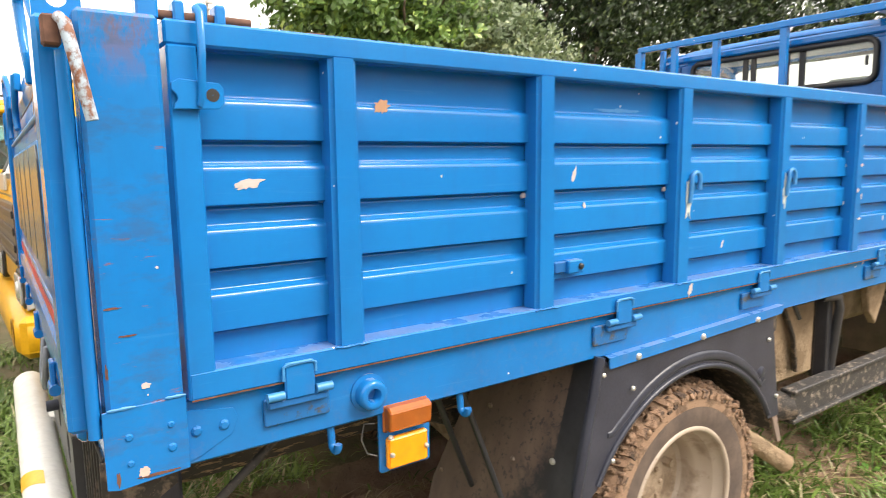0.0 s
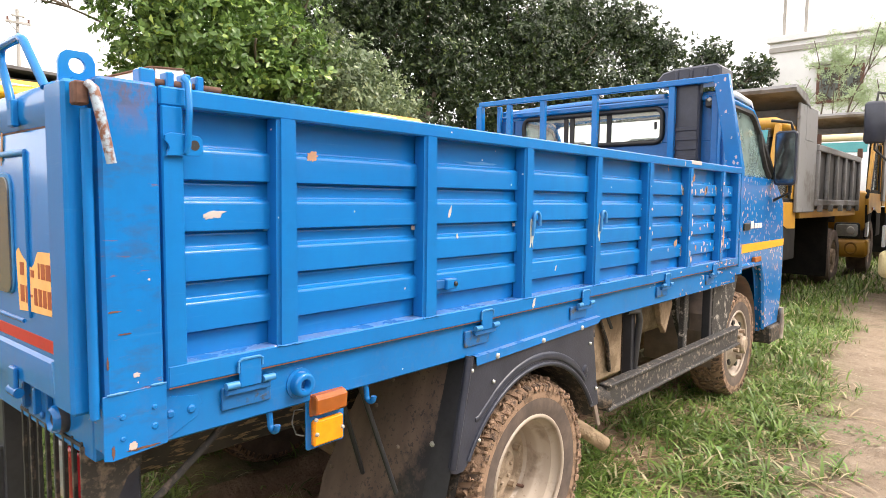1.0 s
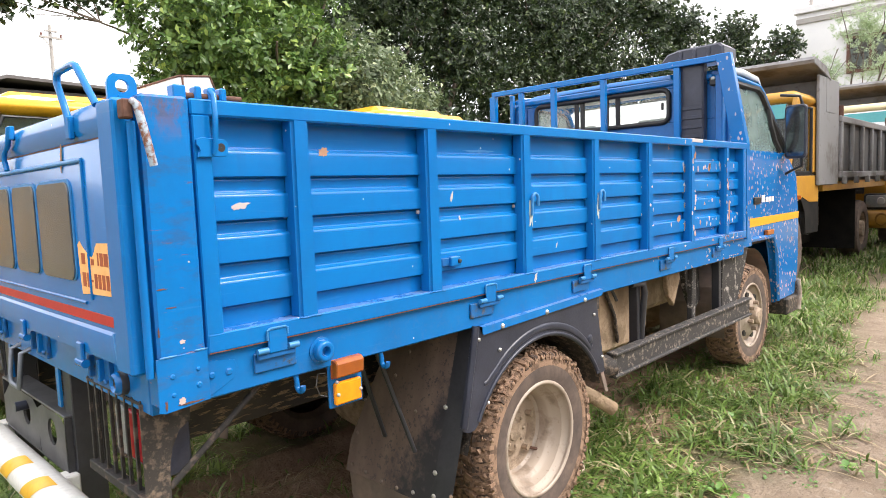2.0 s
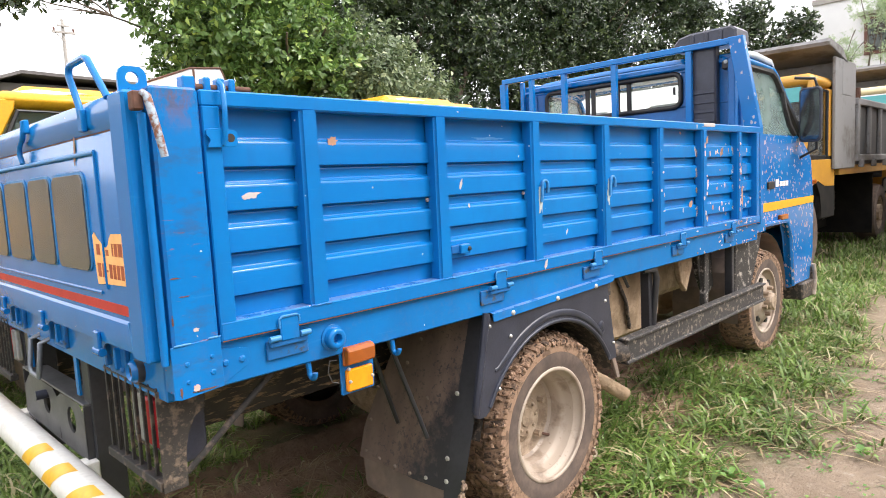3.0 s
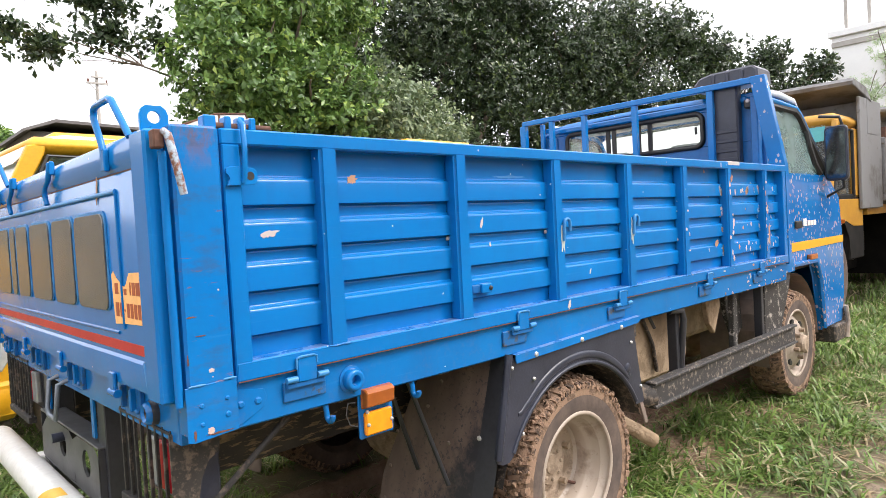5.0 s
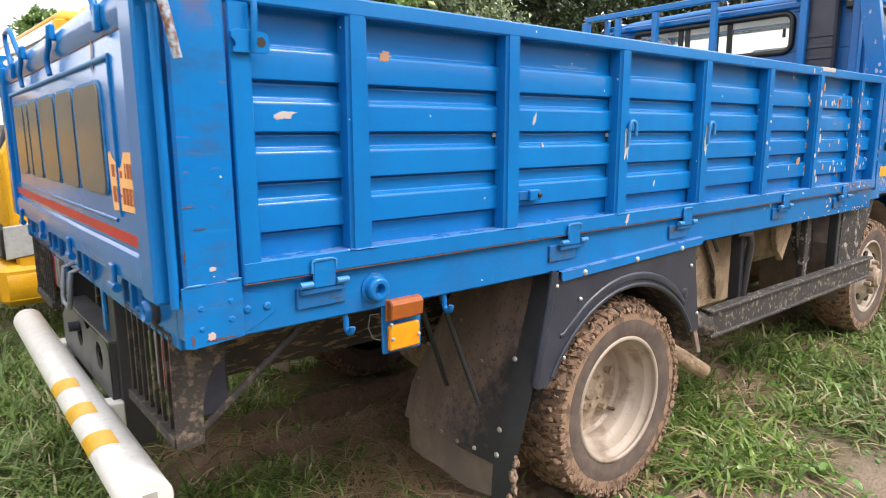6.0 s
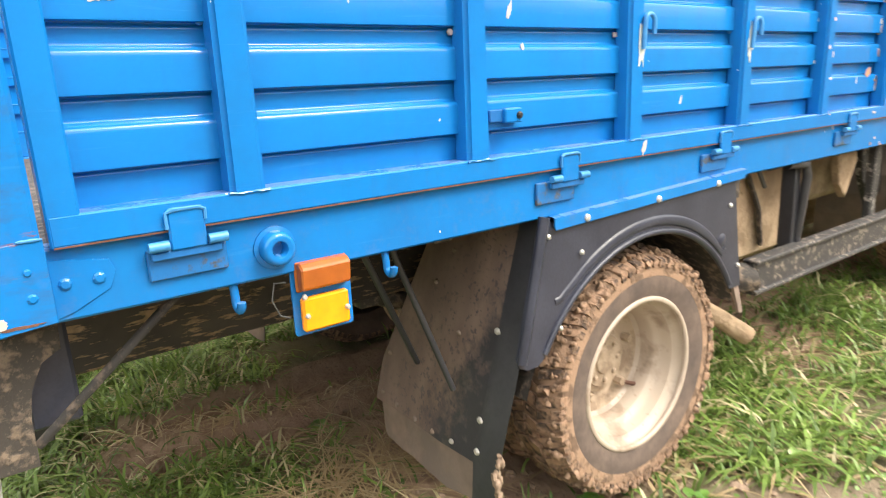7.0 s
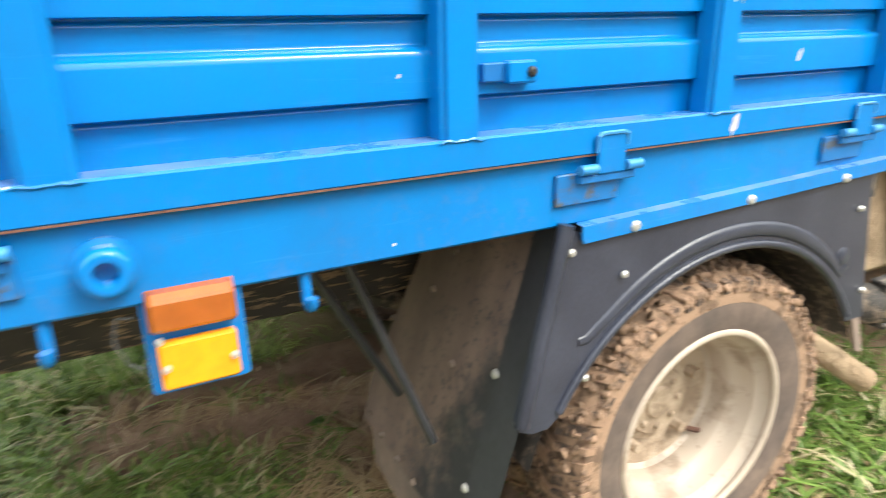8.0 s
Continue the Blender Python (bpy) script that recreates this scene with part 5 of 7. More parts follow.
part("front_flap", plate(bmesh.new(), [(3.34, 0.545), (3.56, 0.52), (3.74, 0.80), (3.80, 0.93), (3.36, 0.935)], 0.02, on_side(0.05), 0.003), FLECKED, truck, "scuffed black guard before the front wheel")
part("bed_bracket", Box(3.56, 3.80, 0.03, 0.10, 0.90, 0.985, 0.004), BLUE_FLAKED, truck)

# ---- headboard ----
hb = part("headboard", Box(3.626, 3.664, 0.14, W - 0.04, 2.070, 2.108, 0.004), BLUE_PLAIN, truck, "blue tubular headboard frame behind the cab")
part("headboard_post", plate(bmesh.new(), [(0.000, 0.96), (0.085, 0.96), (0.092, 1.55), (0.195, 2.11), (0.105, 2.11), (0.004, 1.55)], 0.05, on_rear(3.622), 0.004), BLUE_FLAKED, hb, "chipped blue headboard post")
part("headboard_post", Box(3.622, 3.668, W - 0.075, W - 0.02, 0.96, 2.072, 0.004), BLUE_PLAIN, hb)
part("headboard_post", Box(3.70, 3.73, W - 0.20, W - 0.165, 1.5, 2.072, 0.004), BLUE_PLAIN, hb)
for y in (0.447, 0.985, 1.404, 1.704):
    part("headboard_bar", Box(3.628, 3.662, y - 0.020, y + 0.020, 0.97, 2.069, 0.003), BLUE_PLAIN, hb)
part("headboard_bar", Box(3.628, 3.662, 0.05, W - 0.05, 1.48, 1.53, 0.003), BLUE_PLAIN, hb)
part("headboard_sheet", Box(3.655, 3.668, 0.06, W - 0.06, 0.97, 1.50, 0.002), BLUE, hb)
for k in range(14):
    y = 0.25 + 0.125 * k
    bm = bmesh.new()
    lathe(bm, [(0.0005, 0.024), (0.008, 0.022), (0.014, 0.017)], (3.645, y, 2.090), 8, "z")
    part("weld_spot", bm, BLUE_PALE, hb)

# ---- cab ----


def side_y(z):
    return 0.135 + max(0.0, z - 1.52) * 0.13


def on_cab(Y, inset=0.0):
    return lambda u, v, w: (u, Y(side_y(v) + inset + w), v)


CX = 3.76
cab_shell = part("cab_floor", Box(CX, 5.10, 0.20, W - 0.20, 0.86, 0.94, 0.01), CHASSIS, truck)
for far in (False, True):
    Y = mirror_y(far)
    bm = bmesh.new()
    plate(bm, [(CX, 0.95), (3.975, 0.95), (3.975, 1.53), (3.955, 1.98), (3.90, 2.02), (CX + 0.02, 2.02), (CX, 1.9)], 0.03, on_cab(Y), 0.008)
    part("cab_corner", bm, BLUE, truck, "blue rear corner of the cab")
    bm = bmesh.new()
    plate(bm, [(3.98, 0.925), (4.50, 0.925), (4.57, 0.80), (4.62, 0.58), (4.64, 0.40), (5.12, 0.40), (5.20, 0.62), (5.21, 1.00), (5.14, 1.36), (4.90, 1.50), (4.86, 1.525), (3.98, 1.525)], 0.035, on_cab(Y), 0.008)
    door = part("cab_door", bm, BLUE_FLAKED, truck, "blue cab door with paint flaking all over")
    part("yellow_stripe", plate(bmesh.new(), [(4.02, 1.002), (5.19, 1.010), (5.20, 1.062), (4.02, 1.062)], 0.003, on_cab(Y, -0.0035)), STRIPE, door, "yellow painted stripe")
    part("window_glass", plate(bmesh.new(), [(3.985, 1.52), (4.84, 1.52), (4.46, 1.93), (4.40, 1.955), (3.975, 1.965)], 0.005, on_cab(Y, 0.012)), GLASS_DUSTY, door)
    part("window_frame", Tube([(3.975, Y(side_y(1.52) + 0.004), 1.52), (3.972, Y(side_y(1.97) + 0.004), 1.965), (4.39, Y(side_y(1.96) + 0.004), 1.965), (4.47, Y(side_y(1.93) + 0.004), 1.935), (4.86, Y(side_y(1.52) + 0.004), 1.52)], 0.024, 6), SEAL, door, "black window frame")
    part("vent_window_bar", Tube([(4.55, Y(side_y(1.80) - 0.006), 1.83), (4.56, Y(side_y(1.70) - 0.006), 1.72), (4.62, Y(side_y(1.6) - 0.006), 1.60), (4.70, Y(side_y(1.53) - 0.006), 1.53)], 0.018, 6), SEAL, door)
    part("pillar", Tube([(4.92, Y(0.145), 1.49), (4.52, Y(0.20), 1.94), (4.45, Y(0.205), 1.985), (3.95, Y(0.205), 2.005)], 0.024, 8), BLUE, truck, "", 60)
    # pale rim paints the white highlight along the roof edge
    part("roof_rim", Tube([(3.79, Y(0.205), 2.045), (4.10, Y(0.205), 2.050), (4.40, Y(0.208), 2.030), (4.50, Y(0.215), 1.985)], [0.018, 0.026, 0.026, 0.020], 8), ROOF_HIGHLIGHT, truck, "roof edge with its pale highlight painted in", 60)
    part("door_handle", Box(4.14, 4.27, *sorted((Y(side_y(1.17) - 0.012), Y(side_y(1.17) - 0.0005))), 1.155, 1.205, 0.006), SEAL, door, "black door handle")
    if not far:
        for k, (a, b) in enumerate(((4.31, 4.37), (4.40, 4.45), (4.465, 4.51), (4.525, 4.57))):
            part("emblem_bar", Box(a, b, 0.131, 0.1345, 1.165, 1.20 if k else 1.215, 0.0), WHITE_PAINT, door, "plain pale emblem shape")
    part("indicator", Box(4.36, 4.50, *sorted((Y(0.105), Y(0.134))), 0.925, 0.965, 0.006), AMBER, truck, "amber side indicator")
    part("arch_edge", Tube([(3.80, Y(0.12), 0.92), (4.50, Y(0.12), 0.915), (4.58, Y(0.12), 0.79), (4.64, Y(0.12), 0.42)], 0.018, 6), BLUE_FLAKED, truck)
    # wheel house
    bm = bmesh.new()
    inner = arc((4.15, 0, 0.385), 0.47, 190, 0, 14, (1, 0, 0), (0, 0, 1))
    sheet(bm, [[(p.x, Y(0.16), p.z) for p in inner], [(p.x, Y(0.60), p.z) for p in inner]])
    part("wheel_house", bm, FLAP_MUD, truck)
    # bumper end and step
    part("step_end", Box(4.86, 5.16, *sorted((Y(0.11), Y(0.40))), 0.27, 0.40, 0.012), CHASSIS, truck, "scuffed bumper end with step")
    part("step_bar", Tube([(5.10, Y(0.10), 0.28), (5.14, Y(0.10), 0.40), (5.13, Y(0.11), 0.52)], 0.016, 8), RIM, truck)
    # mirror
    mir = part("door_mirror", plate(bmesh.new(), rounded(-0.076, 0.076, 1.472, 1.868, 0.03), 0.05, lambda u, v, w: (4.78 + w + u * 0.12, Y(0.050) + u * (1 if not far else -1), v), 0.008), BLACK_PLASTIC, truck, "black door mirror on a bent arm")
    part("mirror_glass", plate(bmesh.new(), rounded(-0.064, 0.064, 1.490, 1.852, 0.025), 0.002, lambda u, v, w: (4.7775 + w + u * 0.12, Y(0.050) + u * (1 if not far else -1), v)), MIRROR, mir)
    part("mirror_arm", Tube([(4.80, Y(0.16), 1.95), (4.82, Y(0.03), 1.93), (4.84, Y(0.02), 1.88), (4.84, Y(0.02), 1.42), (4.86, Y(0.14), 1.36)], 0.011, 8), SEAL, mir, "", 50)
# back wall round the window
WY0, WY1, WZ0, WZ1 = 0.545, W - 0.40, 1.735, 1.955
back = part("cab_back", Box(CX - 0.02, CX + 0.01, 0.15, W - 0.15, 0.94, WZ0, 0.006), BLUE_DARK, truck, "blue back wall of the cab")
part("back_panel", Box(CX - 0.02, CX + 0.01, 0.19, W - 0.19, WZ1, 2.035, 0.006), BLUE_PLAIN, back)
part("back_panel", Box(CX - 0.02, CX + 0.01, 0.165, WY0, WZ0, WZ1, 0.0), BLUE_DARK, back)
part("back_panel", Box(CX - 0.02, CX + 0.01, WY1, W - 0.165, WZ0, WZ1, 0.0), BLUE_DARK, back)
part("back_ridge", Box(CX - 0.045, CX - 0.02, 0.25, W - 0.25, 1.975, 2.015, 0.008), BLUE_PLAIN, back)
for y in (1.72, 1.78):
    part("back_ridge", Box(CX - 0.034, CX - 0.02, y, y + 0.02, 1.0, 1.95, 0.004), BLUE_DARK, back)
ringp = [(CX - 0.025, u, v) for u, v in rounded(WY0, WY1, WZ0, WZ1, 0.05, 5)]
part("window_seal", Tube(ringp + ringp[:1], 0.017, 8), SEAL, back, "black rubber window seal", 60)
part("window_glass", plate(bmesh.new(), rounded(WY0 + 0.004, WY1 - 0.004, WZ0 + 0.004, WZ1 - 0.004, 0.05, 5), 0.005, on_rear(CX - 0.012)), GLASS, back)
for y in (0.93, 1.02, 1.22, 1.27):
    part("window_bar", Box(CX - 0.02, CX - 0.004, y - 0.016, y + 0.016, WZ0 + 0.005, WZ1 - 0.005, 0.002), SEAL, back)
part("window_catch", Box(CX - 0.028, CX - 0.014, 0.585, 0.60, 1.82, 1.87, 0.002), SEAL, back)
# roof
bm = bmesh.new()
rows = []
for x, dz in ((CX - 0.03, -0.03), (CX - 0.015, 0.0), (CX + 0.1, 0.018), (4.1, 0.025), (4.38, 0.012), (4.47, -0.02), (4.50, -0.05)):
    row = []
    for k in range(17):
        q = k / 16
        y = 0.185 + (W - 0.37) * q
        edge = min(q, 1 - q) * 16
        row.append((x, y, 2.035 + dz - (0.035 if edge == 0 else 0.012 if edge == 1 else 0.0) + 0.02 * math.sin(math.pi * q)))
    rows.append(row)
sheet(bm, rows)
part("cab_roof", bm, BLUE_PLAIN, truck, "blue cab roof", 60)
# windscreen, front panel and what is inside
bm = bmesh.new()
sheet(bm, [[(4.49, 0.23, 1.98), (4.49, W - 0.23, 1.98)], [(4.95, 0.18, 1.45), (4.95, W - 0.18, 1.45)]])
# white film paints the brightness seen through the rear window
part("windscreen", bm, SCREEN, truck)
# pale headliner added to brighten the view into the cab
part("headliner", Box(CX + 0.02, 4.44, 0.23, W - 0.23, 2.012, 2.02, 0.0), SEAT, truck)
part("front_panel", Box(4.93, 5.20, 0.16, W - 0.16, 0.42, 1.44, 0.05), BLUE, truck)
part("front_bumper", Box(5.12, 5.27, 0.12, W - 0.12, 0.28, 0.52, 0.03), CHASSIS, truck)
part("dashboard", Box(4.62, 4.925, 0.18, W - 0.18, 1.10, 1.46, 0.03), INSIDE, truck)
for y in (0.28, 1.15):
    seat = part("cab_seat", Box(3.90, 4.35, y, y + 0.60, 0.945, 1.22, 0.05), SEAT, truck, "pale covered seat")
    part("seat_back", Box(3.82, 3.95, y, y + 0.60, 1.18, 1.78, 0.05), SEAT, seat)
part("steering_wheel", Tube(arc((4.50, 1.45, 1.50), 0.19, 0, 360, 20, (0, 1, 0), (0.5, 0, 0.86)), 0.014, 6), SEAL, truck)
# air intake duct behind the cab
duct = part("intake_duct", Box(3.665, CX - 0.022, 0.285, 0.455, 1.05, 2.10, 0.012), BLACK_PLASTIC, truck, "black plastic air intake duct and cowl")
for k in range(5):
    part("duct_rib", Box(3.658, 3.668, 0.290, 0.450, 1.55 + 0.06 * k, 1.575 + 0.06 * k, 0.003), BLACK_PLASTIC, duct)
bm = bmesh.new()
plate(bm, [(0.155, 2.085), (0.56, 2.085), (0.565, 2.125), (0.525, 2.168), (0.45, 2.185), (0.19, 2.190), (0.160, 2.165)], 0.22, on_rear(3.665), 0.012)
part("intake_cowl", bm, BLACK_PLASTIC, duct)
for y in (0.24, 0.33, 0.42):
    part("cowl_rib", Box(3.655, 3.668, y, y + 0.02, 2.10, 2.17, 0.003), BLACK_PLASTIC, duct)
lampw = part("work_lamp", Box(3.68, 3.74, 0.20, 0.255, 1.93, 1.985, 0.008), SEAL, truck)
bolt(lampw, (3.679, 0.228, 1.975), 0.014, "x", -1, CLEAR_LENS)
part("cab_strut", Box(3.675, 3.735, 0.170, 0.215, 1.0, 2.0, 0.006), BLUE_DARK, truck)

# ---- other trucks in the yard ----


def yard_wheel(parent, cx, cy, cz, out, R=0.46):
    s = -out
    bm = bmesh.new()
    lathe(bm, [(r * R, h * s) for r, h in ((0.55, 0.02), (0.60, -0.01), (0.8, -0.025), (0.93, -0.01), (0.99, 0.05), (1.0, 0.15), (0.99, 0.24), (0.9, 0.30), (0.55, 0.28))], (cx, cy, cz), 32)
    w = part("wheel", bm, TYRE_SIDE, parent, "dusty truck wheel", 40)
    bm = bmesh.new()
    lathe(bm, [(r * R, h * s) for r, h in ((0.57, 0.005), (0.53, 0.03), (0.50, 0.10), (0.30, 0.08), (0.27, -0.02), (0.0005, -0.03))], (cx, cy, cz), 24)
    part("rim", bm, RIM_DIRTY, w, "", 40)


def tipper(name, label, paint, bumper_mat, bed=True, mirrors=True, roof_paint=None, squeeze=False):
    """A cab-over tipper truck at the origin: its front at x=0 faces -x, its sides at y=0 and y=2.2."""
    t = hold(name, (0, 0, 0), label, "truck", "yard trucks")
    B = 2.2
    up = 0.0 if mirrors else 0.12
    for y0, y1 in ((0.0, 0.06), (B - 0.06, B)):
        # door panel below, pillars above
        bm = bmesh.new()
        plate(bm, [(0.03, 0.62), (0.32, 0.62), (0.40, 0.95), (0.62, 1.10), (0.98, 1.08), (1.15, 0.9), (1.18, 0.62), (1.75, 0.62), (1.75, 1.38), (0.09, 1.38), (0.0, 1.28)], y1 - y0, lambda u, v, w: (u, y0 + w, v), 0.015)
        if mirrors:
            # high cab over a black skirt
            part("cab_skirt", bm, MATT_BLACK, t)
            bm = plate(bmesh.new(), [(0.02, 1.04), (0.45, 1.06), (0.80, 1.14), (1.20, 1.06), (1.752, 1.04), (1.752, 1.38), (0.09, 1.38), (-0.002, 1.28)], y1 - y0 + 0.008, lambda u, v, w: (u, y0 - 0.004 + w, v), 0.012)
        side = part("cab_side", bm, paint, t)
        part("pillar", plate(bmesh.new(), [(0.08, 1.38), (0.18, 1.38), (0.64, 2.18), (0.66, 2.28), (0.54, 2.26)], y1 - y0, lambda u, v, w: (u, y0 + w, v), 0.01), paint, side)
        part("pillar", plate(bmesh.new(), [(1.30, 1.38), (1.75, 1.38), (1.75, 2.20), (1.30, 2.20)], y1 - y0, lambda u, v, w: (u, y0 + w, v), 0.01), paint, side)
        part("door_glass", plate(bmesh.new(), [(0.22, 1.385), (1.295, 1.385), (1.295, 2.18), (0.66, 2.18)], 0.006, lambda u, v, w: (u, (y0 + y1) / 2 + w, v)), GLASS if mirrors else GLASS_DUSTY, side)
        part("door_trim", Tube([(0.24, y0 if y0 < 1 else y1, 1.40), (0.66, y0 if y0 < 1 else y1, 2.17), (1.29, y0 if y0 < 1 else y1, 2.17), (1.29, y0 if y0 < 1 else y1, 1.40)], 0.018, 6), SEAL, side)
        part("side_indicator", Box(0.42, 0.62, *((y0 - 0.025, y0) if y0 < 1 else (y1, y1 + 0.025)), 1.10, 1.15, 0.006), AMBER, side)
    roof = part("cab_roof", Box(0.54, 1.75, 0.0, B, 2.195, 2.345, 0.06), roof_paint or paint, t, "", 50)
    if not mirrors:
        part("roof_front", plate(bmesh.new(), [(0.46, 2.10), (0.60, 2.20), (1.05, 2.36), (0.80, 2.375), (0.64, 2.34), (0.52, 2.24)], B - 0.10, lambda u, v, w: (u, 0.05 + w, v), 0.02), WHITE_PAINT, roof, "white roof front edge")
    part("roof_visor", Box(0.85, 1.60, 0.35, B - 0.35, 2.335, 2.352, 0.008) if mirrors else Box(0.75, 1.70, 0.30, B - 0.30, 2.32, 2.455, 0.06), paint, roof)
    part("cab_front", Box(-0.01, 0.12, 0.02, B - 0.02, 0.74, 1.36, 0.05), paint, t, "", 50)
    bm = bmesh.new()
    sheet(bm, [[(0.05, 0.06, 1.37), (0.03, 0.5, 1.37), (0.03, B - 0.5, 1.37), (0.05, B - 0.06, 1.37)], [(0.56, 0.10, 2.22), (0.54, 0.5, 2.22), (0.54, B - 0.5, 2.22), (0.56, B - 0.10, 2.22)]])
    ws = part("windscreen", bm, SCREEN_BRIGHT if roof_paint or not mirrors else GLASS, t)
    if mirrors:
        bm = bmesh.new()
        sheet(bm, [[(0.425, 0.12, 2.03), (0.425, B - 0.12, 2.03)], [(0.525, 0.12, 2.20), (0.525, B - 0.12, 2.20)]])
        part("screen_band", bm, simple(name + "_sun_strip", (0.03, 0.22, 0.24), (0.05, 0.28, 0.28), 3, 0.4), ws)
    for y in (0.6, 1.3):
        part("wiper", Tube([(0.01, y, 1.39), (0.18, y + 0.38, 1.66)], 0.010, 6), SEAL, ws)
    part("cab_rear", Box(1.70, 1.748, 0.06, B - 0.06, 0.62, 2.2, 0.01), paint if not mirrors else DUMP_DARK, t)
    part("dashboard", Box(0.14, 0.45, 0.08, B - 0.08, 0.9, 1.36, 0.03), INSIDE, t)
    part("seat_row", Box(1.10, 1.60, 0.15, B - 0.15, 0.9, 1.85, 0.06), INSIDE, t)
    if not mirrors:
        part("cowl_panel", plate(bmesh.new(), [(0.02, 1.26), (-0.014, 1.28), (0.05, 1.388), (0.12, 1.388)], B - 0.04, lambda u, v, w: (u, 0.02 + w, v), 0.01), BLACK_PLASTIC, t, "black plastic panel below the windscreen")
    grille = part("grille", Box(-0.028, -0.008, 0.50 - up, B - 0.50 + up, 0.86 + up, 1.14 + up, 0.01), BLACK_PLASTIC, t)
    for k in range(4):
        part("grille_slat", Box(-0.040, -0.027, 0.52 - up, B - 0.52 + up, 0.885 + up + 0.065 * k, 0.915 + up + 0.065 * k, 0.004), BLACK, grille)
    part("badge", Box(-0.03, -0.012, 0.85, 1.35, 1.18 + up, 1.25 + up, 0.004), STEEL, t, "plain pale badge shape")
    for y in (0.10, B - 0.50):
        lamp_ = part("headlamp", plate(bmesh.new(), rounded(y, y + 0.40, 0.62 + up, 0.86 + up, 0.05), 0.05, on_rear(-0.036), 0.01), SEAL, t, "clear headlamp in a dark housing")
        part("lamp_glass", plate(bmesh.new(), rounded(y + 0.03, y + 0.37, 0.645 + up, 0.835 + up, 0.04), 0.02, on_rear(-0.052), 0.006), CLEAR_LENS, lamp_)
        bm = bmesh.new()
        lathe(bm, [(0.0005, -0.016), (0.05, -0.014), (0.065, 0.0)], (-0.05, y + 0.14, 0.74 + up), 16, "x")
        part("lamp_bowl", bm, STEEL, lamp_, "", 40)
    for y0, y1 in ((-0.012, 0.03), (B - 0.03, B + 0.012)):
        wrap = part("headlamp", plate(bmesh.new(), [(-0.03, 0.64 + up), (0.14, 0.66 + up), (0.19, 0.74 + up), (0.16, 0.88 + up), (-0.03, 0.86 + up)], y1 - y0, lambda u, v, w: (u, y0 + w, v), 0.008), CLEAR_LENS, t, "clear headlamp wrapped round the corner")
        part("bumper_end", Box(-0.08, 0.22, y0 - 0.015, y1 + 0.015, 0.33 + up, 0.60 + up, 0.04), bumper_mat, wrap)
    bump = part("front_bumper", Box(-0.10, 0.22, -0.03, B + 0.03, 0.32 + up, 0.60 + up, 0.06), bumper_mat, t, "", 50)
    for y in (0.22, B - 0.22):
        bm = bmesh.new()
        lathe(bm, [(0.0005, 0.012), (0.06, 0.010), (0.085, -0.004), (0.10, -0.002)], (-0.103, y, 0.46 + up), 18, "x")
        # darker yellow puts the shade inside the recess into its colour
        part("fog_recess", bm, simple(name + "_recess", (0.30, 0.15, 0.01), (0.22, 0.10, 0.01), 5, 0.6), bump)
    for y, o in ((B + 0.16, 1),):
        m_ = part("door_mirror", Box(0.02, 0.09, y - 0.12, y + 0.12, 1.72, 2.16, 0.03), BLACK_PLASTIC, t, "", 50)
        part("mirror_arm", Tube([(0.40, 0.02 if o < 0 else B - 0.02, 2.24), (0.16, y, 2.26), (0.10, y, 2.18), (0.10, y, 1.66), (0.16, y - o * 0.16, 1.52)], 0.014, 8), SEAL, m_, "", 50)
    part("chassis", Box(0.15, 5.9, 0.55, B - 0.55, 0.55, 0.85, 0.01), CHASSIS, t)
    for x, dbl in ((0.80, False), (4.75, True)):
        yard_wheel(t, x, 0.06 if not dbl else 0.10, 0.46, -1)
        yard_wheel(t, x, B - 0.06 if not dbl else B - 0.10, 0.46, 1)
    part("air_tank", Tube([(2.0, 0.16, 0.72), (2.0, 0.18, 0.72), (2.0, 0.60, 0.72)], [0.12, 0.16, 0.16], 16), BLACK, t, "", 40)
    # mud flap widened to block light; black box fills in the chassis shade
    part("rear_mud_flap", Box(4.05, 4.07, 0.06, 2.14, 0.2, 1.10, 0.004), MATT_BLACK, t)
    part("frame_box", Box(1.9, 3.9, 0.62, 1.2, 0.30, 1.1, 0.02), MATT_BLACK, t)
    if mirrors:
        for ob in t.children_recursive:
            if ob.name.split(".")[0] in ("cab_side", "pillar", "door_glass", "door_trim", "cab_roof", "roof_visor", "windscreen", "screen_band", "side_indicator"):
                for v in ob.data.vertices:
                    v.co.z -= 0.05
                    if squeeze:
                        v.co.x = 0.45 + v.co.x * 0.72
    if bed:
        # steel tipping body with a hood over the cab
        x0, x1 = 1.95, 5.95
        body = part("tipper_body", Box(x0, x1, 0.0, B, 1.12, 1.24, 0.01), paint if paint is YELLOW_OLD else DUMP, t, "grey steel tipping body with ribbed sides")
        part("front_wall", Box(x0, x0 + 0.10, -0.04, B + 0.04, 1.24, 2.52, 0.012), DUMP, body)
        part("corner_post", Box(x0 - 0.40, x0 + 0.55, -0.045, -0.008, 1.20, 2.53, 0.008), DUMP, body)
        part("hood", plate(bmesh.new(), [(x0 + 0.10, 2.50), (x0 - 0.16, 2.66), (x0 - 0.68, 2.71), (x0 - 0.72, 2.67), (x0 - 0.70, 2.63)], B + 0.12, lambda u, v, w: (u, -0.06 + w, v), 0.008), DUMP, body)
        part("hood_post", plate(bmesh.new(), [(x0 - 0.10, 2.1), (x0 + 0.35, 2.1), (x0 + 0.10, 2.50), (x0 - 0.10, 2.56)], 0.04, lambda u, v, w: (u, -0.05 + w, v), 0.008), DUMP, body)
